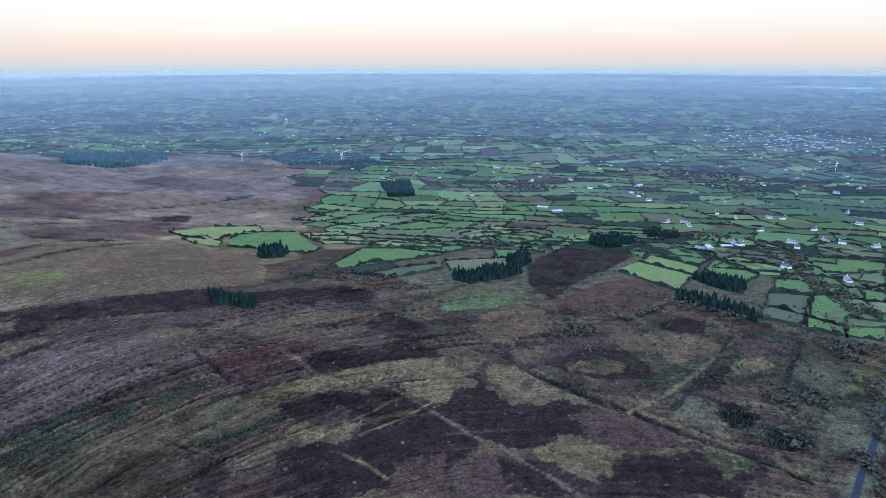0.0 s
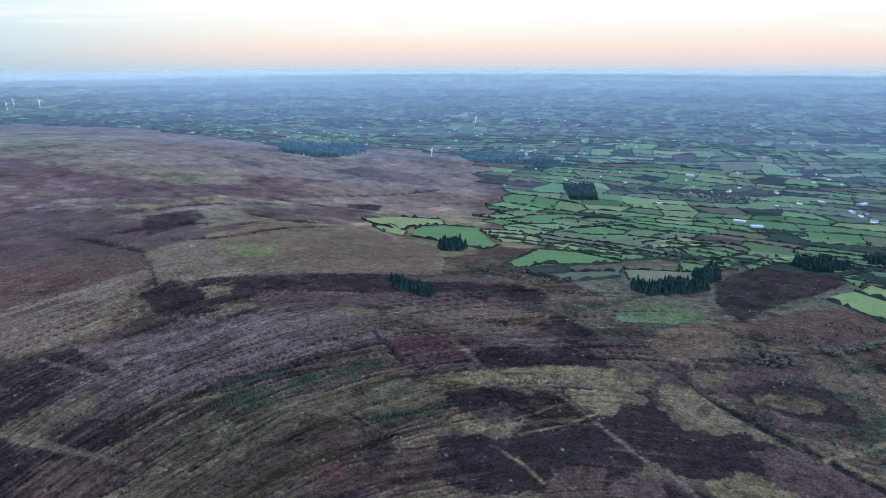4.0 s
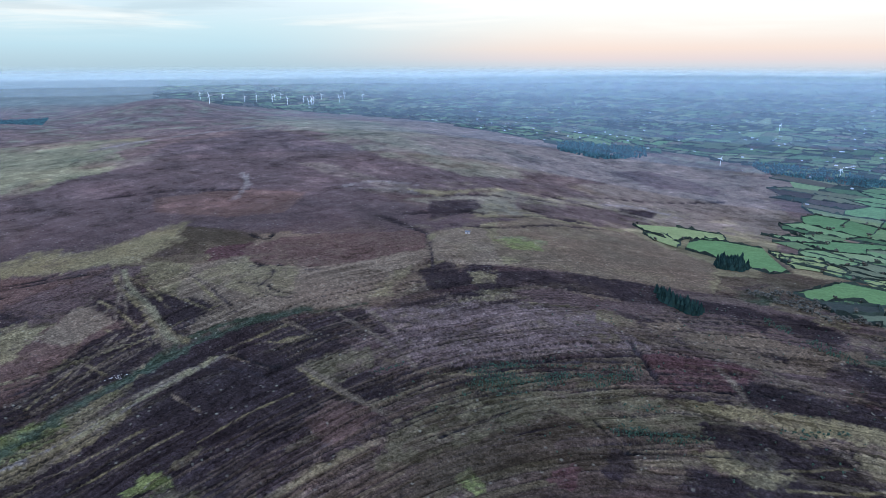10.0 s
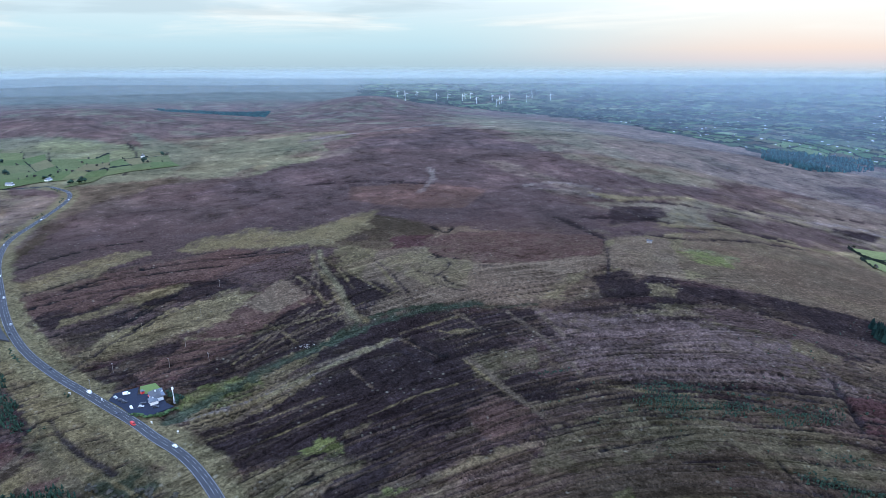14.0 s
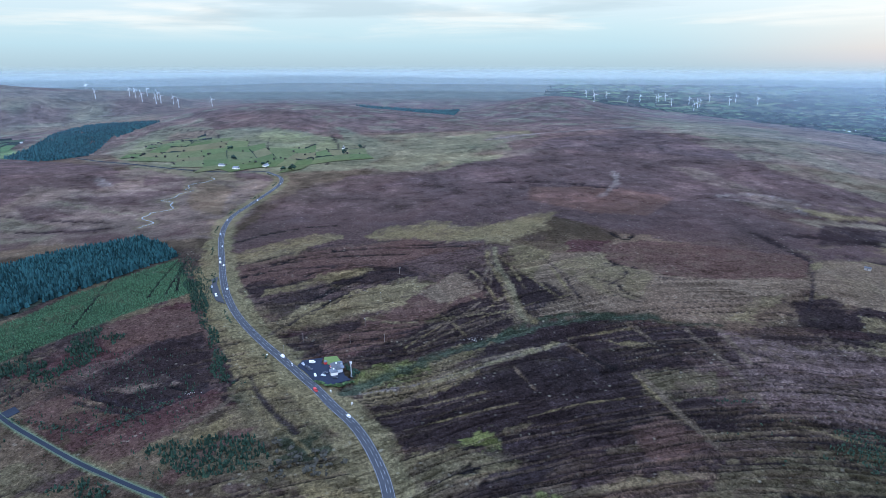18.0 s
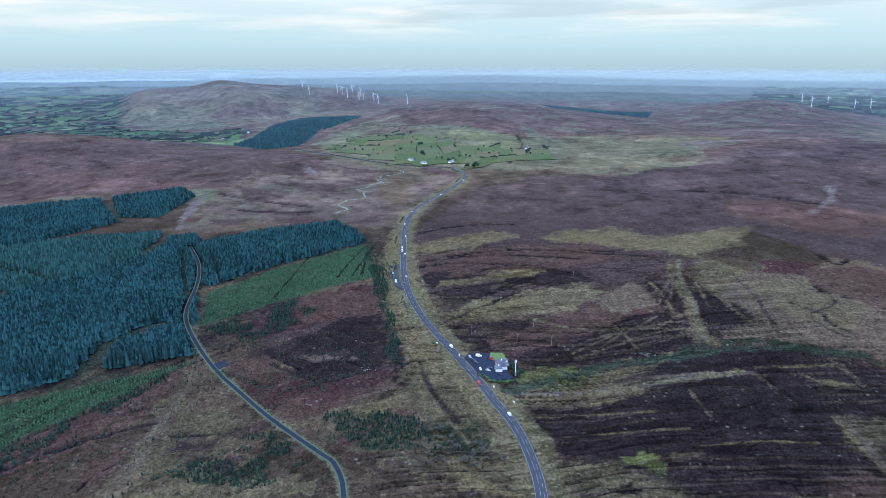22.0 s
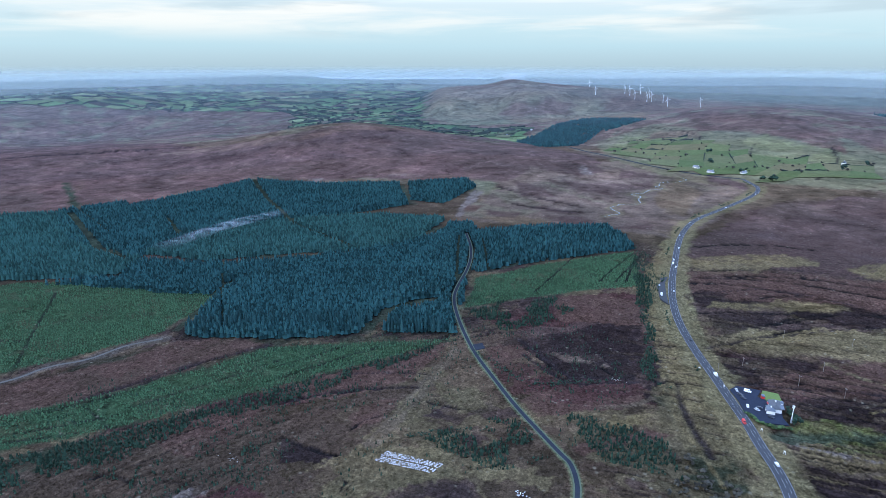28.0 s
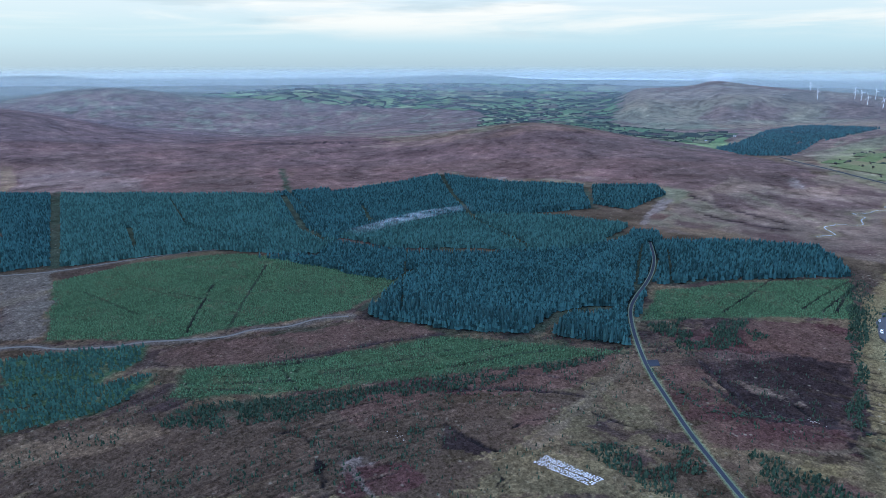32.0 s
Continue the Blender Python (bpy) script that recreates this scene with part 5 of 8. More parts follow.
trail([(-435, 221), (-408, 225), (-387, 234)], 0.9, "black")
patch("black", [(-390, 228), (-390, 240), (-381, 235), (-382, 226)])
trail([(-365, 46), (-372, 89), (-377, 128)], 0.8, "straw")
trail([(-344, 62), (-352, 99), (-356, 144)], 0.8, "straw")
trail([(-338, 145), (-345, 182), (-344, 219)], 0.8, "straw")
patch("fawn", [(-513, 536), (-554, 602), (-524, 662), (-454, 597), (-403, 550), (-445, 509), (-483, 504)])
patch("lime", [(-480, 625), (-467, 664), (-435, 671), (-413, 645), (-440, 613)])
patch("tan", [(-403, 550), (-406, 654), (-423, 911), (-264, 812), (-205, 659), (-263, 634), (-345, 593)])
patch("heather", [(-539, 924), (-541, 1035), (-441, 1021), (-406, 990), (-454, 871)])
patch("dark", [(-688, 723), (-652, 810), (-605, 766), (-598, 651), (-600, 630)])
patch("heather", [(-817, 1142), (-733, 1253), (-669, 1275), (-689, 1062)])
trail([(-566, 639), (-513, 675), (-496, 765), (-447, 856)], 2.2, "dark")
trail([(-556, 731), (-531, 819), (-497, 870)], 2.2, "dark")
trail([(-704, 769), (-676, 857), (-611, 943)], 2.0, "dark")
trail([(-596, 1137), (-520, 1259), (-440, 1403)], 2.0, "dark")
patch("dark", [(-409, 515), (-345, 593), (-263, 634), (-212, 623), (-161, 640), (-127, 621), (-128, 580), (-189, 595), (-251, 562), (-341, 527)])
patch("tan", [(-219, 520), (-197, 550), (-182, 540), (-197, 509)])
patch("tan", [(-168, 534), (-137, 572), (-88, 559), (-56, 599), (-48, 574), (-84, 540), (-130, 528)])
patch("straw", [(-98, 663), (-71, 664), (-77, 635), (-110, 643)])
patch("dark", [(-154, 634), (-105, 645), (-74, 620), (-75, 593), (-110, 594)])
patch("dark", [(-99, 721), (-76, 744), (-62, 725), (-83, 677)])
patch("greenish", [(-193, 706), (-149, 713), (-149, 661), (-172, 656)])
patch("red", [(-189, 452), (-160, 482), (-140, 482), (-135, 452), (-117, 453), (-109, 441), (-144, 414), (-161, 422)])
patch("olive", [(-218, 338), (-188, 369), (-151, 387), (-131, 380), (-136, 351), (-166, 326), (-192, 326)])
patch("straw", [(-134, 398), (-107, 421), (-82, 432), (-51, 455), (-16, 456), (-15, 448), (-60, 424), (-77, 413), (-112, 396)])
patch("dark", [(-108, 453), (-78, 470), (-51, 477), (-51, 457), (-82, 432), (-97, 427)])
patch("olive", [(-90, 365), (-76, 378), (-53, 386), (-65, 364), (-85, 348)])
patch("dark", [(-96, 326), (-77, 345), (-59, 327), (-61, 312), (-89, 307)])
patch("dark", [(-119, 380), (-89, 398), (-56, 404), (-31, 419), (-26, 387), (-63, 355), (-101, 364)])
patch("red", [(-158, 262), (-152, 286), (-144, 286), (-141, 265), (-150, 262)])
patch("lime", [(-195, 225), (-198, 239), (-184, 237), (-174, 229), (-184, 222)])
trail([(-287, 323), (-261, 362), (-231, 400), (-195, 441)], 1.0, "black")
trail([(-270, 298), (-253, 343), (-222, 385), (-183, 416)], 1.0, "black")
trail([(-257, 271), (-244, 317), (-223, 361)], 1.0, "black")
trail([(-156, 331), (-121, 364), (-105, 376)], 1.0, "black")
trail([(-137, 318), (-112, 340), (-82, 361)], 1.0, "black")
trail([(-231, 252), (-222, 288), (-210, 324)], 1.0, "black")
trail([(-171, 337), (-149, 326), (-132, 320)], 1.0, "black")
trail([(-188, 450), (-162, 420)], 1.2, "black")
trail([(-165, 430), (-140, 453), (-104, 487)], 1.0, "black")
trail([(-147, 410), (-124, 433), (-87, 454)], 1.0, "black")
trail([(-86, 339), (-64, 360), (-30, 395)], 1.0, "straw")
trail([(-282, 311), (-260, 338), (-244, 361)], 1.0, "straw")
patch("straw", [(-752, -74), (-794, -22), (-823, 34), (-797, 40), (-756, -20), (-725, -65)])
patch("straw", [(-617, -30), (-655, 26), (-669, 83), (-638, 53), (-612, -2), (-601, -34)])
patch("straw", [(-524, -18), (-560, 10), (-590, 51), (-606, 82), (-572, 65), (-545, 25), (-516, -3)])
patch("straw", [(-814, 128), (-855, 192), (-836, 226), (-782, 202), (-774, 147)])
patch("grass", [(-570, 50), (-613, 103), (-612, 132), (-574, 108), (-535, 58)])
patch("redb", [(-469, 24), (-505, 69), (-543, 130), (-537, 146), (-494, 101), (-476, 46)])
patch("fawn", [(-566, 125), (-622, 168), (-610, 179), (-569, 183), (-550, 157), (-544, 134)])
patch("dark", [(-478, 87), (-525, 135), (-547, 181), (-531, 197), (-475, 163), (-460, 115), (-433, 63), (-438, 44)])
patch("redb", [(-561, -175), (-593, -126), (-584, -95), (-532, -80), (-521, -110), (-510, -150)])
patch("red", [(-372, -116), (-408, -107), (-429, -80), (-419, -52), (-395, -74), (-370, -109)])
patch("straw", [(-648, -103), (-674, -91), (-620, -74), (-565, -58), (-497, -30), (-442, -4), (-410, 5), (-420, -19), (-448, -44), (-488, -63), (-558, -79)])
patch("straw", [(-453, -31), (-448, -13), (-422, -11), (-409, -27)])
trail([(-707, -63), (-742, -6), (-738, 58), (-741, 119), (-735, 176)], 1.3, "black")
trail([(-659, -64), (-686, -4), (-682, 55)], 1.3, "black")
trail([(-580, 10), (-630, 53), (-659, 109), (-632, 126)], 1.3, "black")
trail([(-571, 25), (-621, 79), (-635, 106)], 1.3, "black")
trail([(-464, 7), (-485, 38), (-481, 67), (-494, 101)], 1.2, "black")
trail([(-807, -73), (-856, -10), (-868, 64)], 1.3, "black")
trail([(-686, -48), (-716, 14), (-712, 74), (-705, 137)], 1.2, "black")
trail([(-582, -44), (-606, -2), (-627, 42)], 1.2, "black")
trail([(-458, 84), (-503, 131), (-527, 184)], 0.7, "straw")
trail([(-451, 91), (-498, 150), (-513, 192)], 0.7, "straw")
trail([(-521, 126), (-495, 137), (-468, 139)], 0.7, "straw")
trail([(-424, -132), (-448, -103), (-429, -80)], 1.2, "black")
trail([(-540, -50), (-507, -36), (-458, -14)], 1.2, "black")
trail([(-448, -46), (-404, -40), (-379, -27)], 1.5, "olive")
patch("bleach", [(-846, -420), (-937, -437), (-916, -365), (-921, -311), (-881, -322), (-844, -376)])
patch("heather", [(-1117, -438), (-1093, -364), (-1032, -318), (-1013, -374)])
patch("heather", [(-892, -302), (-920, -246), (-896, -209), (-855, -231)])
patch("heather", [(-1177, -358), (-1127, -256), (-1078, -227), (-1090, -297)])
patch("bleach", [(-1023, -456), (-1002, -371), (-957, -322), (-943, -383)])
patch("grassy", [(-1101, -506), (-1092, -457), (-1016, -453), (-1017, -479)])
patch("redb", [(-905, -439), (-919, -414), (-874, -403), (-865, -421)])
patch("heather", [(-892, -395), (-899, -336), (-865, -332), (-864, -376)])
patch("heather", [(-1507, -858), (-1972, -882), (-1540, -461), (-1377, -332), (-1229, -373), (-1315, -541), (-1321, -759)])
trail([(-829, -413), (-928, -447), (-1015, -468)], 2.0, "pale")
trail([(-1061, -444), (-1009, -338), (-978, -260)], 2.0, "dark")
trail([(-954, -371), (-930, -297), (-955, -238)], 2.0, "dark")
trail([(-1133, -376), (-1050, -278), (-1021, -217)], 2.5, "bleach")

def banks(width, length, share, thick, deep):
    """Straight peat banks side by side, each some way long, with a dark cut face."""
    k = (_across + (fnoise(GX, GY, 40, 2) - 0.5) * 5.0) / width
    row = np.floor(k).astype(int)
    cell = np.floor(_along / length + 7 * lot(row, row * 0 + 5)).astype(int)
    on = (lot(row, cell + 300) < share) * _cutland
    f = (k - row) * width
    blend((f < thick) * on * deep, COVER["black"])
    blend(((f >= thick) & (f < thick * 2.2)) * on * 0.35, COVER["tan"])
    GZ[:] -= 1.0 * (f < thick) * on


_cutland = smooth(-10, 0, GA) * smooth(104, 96, GA) * smooth(290, 300, GR) * smooth(720, 600, GR) * smooth(0.40, 0.50, fnoise(GX + 20, GY + 610, 110, 2))
banks(9.0, 95.0, 0.40, 1.3, 0.75)
banks(21.0, 160.0, 0.55, 1.8, 0.85)
_cutland = smooth(104, 110, GA) * smooth(152, 146, GA) * smooth(290, 300, GR) * smooth(480, 450, GR) * smooth(0.46, 0.54, fnoise(GX + 320, GY - 610, 70, 2))
banks(14.0, 45.0, 0.35, 1.4, 0.8)
# whole ground scaled darker nearby, paler beyond 1300 m, warmer within 1500 m
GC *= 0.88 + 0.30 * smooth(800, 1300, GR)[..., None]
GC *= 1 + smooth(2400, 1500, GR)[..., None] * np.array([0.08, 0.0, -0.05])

MAIN = [(-301, 42), (-334, 37), (-359, 30), (-382, 19), (-408, 10), (-432, -1), (-462, -14), (-501, -32), (-557, -54), (-610, -67), (-664, -75), (-727, -81), (-829, -91), (-903, -92), (-980, -85), (-1044, -61), (-1129, -35), (-1208, -12), (-1268, -11), (-1308, -27), (-1341, -43)]
FAR_ROAD = [(-1341, -43), (-1352, -120), (-1414, -227), (-1565, -399), (-1732, -509)]
LANE = [(-282, -67), (-298, -71), (-314, -80)] + [(-317, -85), (-334, -106), (-356, -132), (-390, -165), (-413, -188), (-442, -212), (-478, -238), (-512, -259), (-538, -269),
        (-600, -284), (-672, -314), (-741, -356)]
TRACK_A = [(-71, -588), (-92, -573), (-103, -550), (-138, -522), (-158, -516), (-184, -497), (-214, -476), (-241, -477), (-263, -458), (-294, -458), (-318, -440)]
TRACK_B = [(-113, -808), (-159, -780), (-217, -766), (-277, -750), (-337, -723), (-381, -662), (-414, -589)]
LANE_EAST = [(215, 272), (230, 290), (244, 307), (268, 334), (306, 375), (350, 430), (420, 520)]
RIVER = [(-1303, -150), (-1225, -164), (-1200, -181), (-1128, -191), (-1066, -196), (-972, -209), (-922, -219)]
MAIN[0:0] = [(-240, 38), (-270, 41)]
main_run = bed(MAIN, 5.2, 14.0, "straw", 0.8)
far_run = bed(FAR_ROAD, 3.5, 5.0, "grassy", 0.7)
lane_run = bed(LANE, 1.9, 2.2, "palegreen", 0.75)
track_runs = [bed(TRACK_A, 2.4, 5.0, "felled", 0.5), bed(TRACK_B, 2.2, 4.0, "felled", 0.5)]
east_run = bed(LANE_EAST, 2.0, 5.0, "grassy", 0.8)
_rv = smoothed(RIVER)
_sw = np.arange(len(_rv))
RIVER = np.c_[_rv[:, 0] + 7 * np.sin(_sw * 0.31), _rv[:, 1] + 13 * np.sin(_sw * 0.23) + 6 * np.sin(_sw * 0.61)][::2]
river_run = bed(RIVER, 1.5, 9.0, "grass", 0.5)
streak([(-375, 63), (-398, 97), (-412, 129), (-418, 166), (-432, 204), (-428, 225)], 1.8, "tan")
streak([(-374, 251), (-328, 247), (-301, 245), (-278, 245)], 1.8, "tan")
streak([(-394, 68), (-408, 101), (-421, 136), (-429, 176), (-435, 208)], 1.8, "tan")
streak([(-692, 238), (-632, 228), (-574, 219), (-519, 204), (-483, 192)], 1.8, "tan")
streak([(-429, 328), (-363, 323), (-307, 307)], 1.8, "tan")
streak([(-272, -198), (-318, -200), (-372, -207), (-417, -209)], 1.8, "tan")
streak([(-382, -79), (-396, -59), (-413, -49)], 1.8, "tan")
streak([(-1655, 668), (-1704, 841), (-1861, 1174)], 1.8, "tan")
streak([(-726, -1232), (-602, -1008), (-562, -906)], 1.8, "tan")
streak([(41, 476), (65, 439), (91, 408), (122, 383), (155, 354), (180, 335), (203, 319)], 2.1, "dark", 1.5)
streak([(-207, 468), (-166, 425)], 2.1, "dark", 1.5)
streak([(161, 382), (176, 401), (216, 449), (266, 518)], 2.1, "dark", 1.5)
streak([(-433, -154), (-402, -108), (-419, -85), (-438, -46)], 2.1, "dark", 1.5)
streak([(-458, -168), (-434, -132), (-412, -109), (-437, -68)], 2.1, "dark", 1.5)
streak([(-288, -277), (-320, -250), (-344, -213)], 2.1, "dark", 1.5)
streak([(-235, -395), (-218, -376), (-210, -357)], 2.1, "dark", 1.5)
streak([(-213, -410), (-290, -385), (-354, -348)], 2.1, "dark", 1.5)
streak([(-440, -38), (-401, -28), (-356, -5)], 2.1, "dark", 1.5)
streak([(284, 483), (287, 462), (324, 510)], 2.1, "dark", 1.5)
streak([(-434, 191), (-399, 217), (-375, 222)], 2.1, "dark", 1.5)
streak([(-921, -923), (-797, -770), (-681, -610), (-635, -506), (-612, -451)], 3.0, "greenish")
streak([(-599, -1012), (-507, -836), (-468, -717), (-457, -647)], 3.0, "greenish")
streak([(-670, 229), (-588, 215), (-525, 205), (-474, 200)], 1.7, "tan", 0)
streak([(-399, 30), (-420, 71), (-439, 109), (-454, 151), (-459, 172), (-474, 223), (-474, 270), (-459, 318)], 5.0, "greenish", 1.5)
streak([(-428, 101), (-442, 128), (-446, 148), (-447, 168)], 1.6, "dark", 1.8)
streak([(-394, 39), (-397, 77), (-406, 116), (-420, 157), (-432, 213)], 1.2, "pale", 0)
streak([(-368, 248), (-341, 248), (-310, 246), (-285, 246)], 2.2, "tan", 0)
streak([(-416, 356), (-385, 347), (-366, 343)], 1.5, "tan", 0)
streak([(-454, 289), (-414, 287)], 1.5, "tan", 0)
streak([(-654, 287), (-566, 281), (-503, 268)], 1.2, "dark", 0.8)
streak([(-523, 551), (-475, 506), (-437, 465)], 1.5, "dark", 0.8)
streak([(-605, 345), (-579, 360), (-552, 336), (-547, 312), (-511, 311), (-495, 322)], 1.5, "dark", 1.0)
streak([(-569, 310), (-538, 328)], 1.3, "dark", 0.8)
streak([(-546, 377), (-535, 400)], 1.3, "dark", 0.8)
streak([(-722, -72), (-612, -50), (-531, -30), (-468, -6)], 1.6, "straw", 0)
streak([(-526, 61), (-504, 98), (-514, 151), (-509, 193)], 1.4, "straw", 0)
streak([(-465, 80), (-495, 115), (-521, 164), (-514, 195)], 1.0, "tan", 0)
streak([(-450, 86), (-484, 131), (-497, 166), (-496, 198)], 1.0, "tan", 0)
streak([(-614, 172), (-661, 206), (-706, 242)], 1.0, "tan", 0)
streak([(-1674, -373), (-1514, -254), (-1388, -106)], 2.5, "dark", 0)
streak([(-2131, -354), (-1909, -153), (-1765, -231)], 2.0, "dark", 0)
streak([(-1373, -41), (-1639, -47), (-1820, -42)], 2.0, "dark", 0)
streak([(-1718, -240), (-1542, -160)], 2.0, "dark", 0)
streak([(-1374, 21), (-1505, 26)], 2.0, "dark", 0)
streak([(-1387, 85), (-1579, 138), (-1810, 132)], 3.0, "dark", 0)
streak([(-457, -153), (-428, -126), (-402, -98)], 1.2, "dark", 1.0)
streak([(-412, -101), (-429, -78), (-438, -57)], 1.2, "dark", 1.0)
streak([(-315, -250), (-336, -227), (-352, -198)], 1.2, "dark", 1.0)
streak([(-336, -265), (-356, -238), (-369, -210)], 1.2, "dark", 1.0)
streak([(-275, -193), (-317, -195), (-370, -202), (-416, -206)], 2.5, "tan", 0)
streak([(-278, 336), (-248, 378), (-193, 428)], 2.1, "dark", 1.5)
streak([(-162, 413), (-120, 450), (-109, 461)], 1.2, "dark", 1.0)
streak([(-147, 404), (-100, 441)], 1.2, "dark", 1.0)
streak([(-248, 293), (-225, 338), (-188, 375)], 1.2, "dark", 1.0)
streak([(-155, 312), (-136, 335)], 1.0, "dark", 0.8)
streak([(167, 357), (193, 332)], 1.0, "dark", 1.0)
streak([(34, 336), (59, 310), (78, 290)], 1.5, "tan", 0)
streak([(-35, 407), (-1, 368), (34, 330)], 1.5, "tan", 0)
streak([(-47, 576), (-2, 622), (30, 665)], 4.0, "greenish", 0)
streak([(58, 501), (67, 453)], 1.5, "tan", 0)
streak([(-697, 243), (-636, 224), (-570, 218), (-501, 201), (-480, 200)], 2.4, "grass")
streak([(-627, -57), (-660, -17), (-688, 17), (-683, 66), (-667, 124), (-618, 142)], 1.3, "dark", 1.2)
streak([(-515, -24), (-558, 11), (-576, 42), (-621, 93), (-630, 134)], 1.3, "dark", 1.2)
streak([(-462, -2), (-472, 42), (-493, 96)], 1.4, "dark", 1.2)
streak([(-751, 138), (-738, 191), (-696, 225), (-636, 224)], 1.2, "dark", 1.2)
streak([(-715, -70), (-732, -19), (-772, 53), (-767, 140)], 1.3, "dark", 1.2)
streak([(-618, 12), (-637, 62), (-658, 89)], 1.0, "dark", 1.2)
streak([(-472, 117), (-494, 154), (-526, 180), (-544, 202)], 0.8, "tan")
streak([(-464, 122), (-479, 156), (-502, 189)], 0.8, "tan")
streak([(-622, 208), (-570, 182), (-527, 190), (-518, 201)], 0.8, "tan")
streak([(-501, 114), (-525, 142), (-539, 180)], 0.8, "tan")
streak([(-620, 188), (-590, 168), (-589, 194), (-660, 227)], 0.8, "tan")
streak([(-473, 111), (-507, 139), (-523, 177), (-530, 209)], 0.9, "tan")
streak([(-492, 118), (-511, 147), (-557, 194), (-696, 235)], 0.9, "tan")
streak([(-477, 143), (-496, 175), (-501, 195)], 0.9, "tan")
streak([(-576, 160), (-594, 190), (-649, 223)], 0.9, "tan")
streak([(-373, 247), (-335, 246), (-301, 245), (-281, 247)], 2.2, "tan")
streak([(-424, 357), (-389, 346), (-365, 342)], 2.0, "tan")
streak([(-394, 88), (-411, 127), (-422, 167), (-434, 210)], 2.2, "straw")
streak([(-403, 290), (-396, 334), (-380, 355), (-350, 371)], 1.4, "dark", 1.2)
streak([(-306, 252), (-307, 292), (-301, 324)], 1.4, "dark", 1.2)
streak([(10, 532), (40, 502), (68, 437), (98, 413), (125, 389)], 1.6, "dark", 1.2)
streak([(34, 469), (87, 490), (127, 529), (191, 562), (246, 612)], 1.3, "dark", 1.2)
streak([(-137, 475), (-116, 453), (-102, 434)], 1.8, "tan")
streak([(-34, 547), (3, 504), (34, 469)], 1.3, "dark", 1.2)
# ---- farmland: fields between hedges in the low ground ----
rng = np.random.default_rng(21)
# how far out the farmland begins, by bearing
_FA = [-70, -33, -29, -28, -22, -18, -15, -8, 0, 5, 10.5, 12, 13, 17, 22, 29, 34, 40, 44, 50, 59, 66]
_FR = [600, 700, 800, 890, 880, 870, 870, 870, 880, 900, 930, 1060, 1850, 1990, 2050, 1900, 2000, 2150, 2400, 2850, 3250, 3500]
NORTH = [(-2350, -2050), (-1700, -1500), (-1560, -1250), (-1900, -1030), (-1950, -760), (-2300, -800), (-2280, -1060), (-2300, -1310),
         (-4050, -2300), (-3600, -3000), (-2300, -3700), (-1500, -3500)]
VALLEY = [(-1644, -390), (-1930, -340), (-1906, -231), (-1709, -52), (-1583, 81), (-1595, 182), (-1482, 203), (-1372, 78), (-1359, -41), (-1412, -172)]
NOT_FARM = [[(112, 800), (150, 740), (215, 690), (300, 760), (243, 935), (150, 860)]]


def in_poly(poly, x, y):
    ins = np.zeros(np.shape(x), bool)
    p = np.array(poly, float)
    for (ax, ay), (bx, by) in zip(p, np.roll(p, -1, 0)):
        ins ^= ((ay > y) != (by > y)) & (x < (bx - ax) * (y - ay) / (by - ay + 1e-9) + ax)
    return ins


def farm(x, y):
    r, az = np.hypot(x, y), np.degrees(np.arctan2(-x, y))
    f = (az > -70) & (az < 66) & (r > np.interp(az, _FA, _FR)) & (r < 4800)
    f |= in_poly(NORTH, x, y) | in_poly(VALLEY, x, y)
    for p in NOT_FARM:
        f &= ~in_poly(p, x, y)
    return f


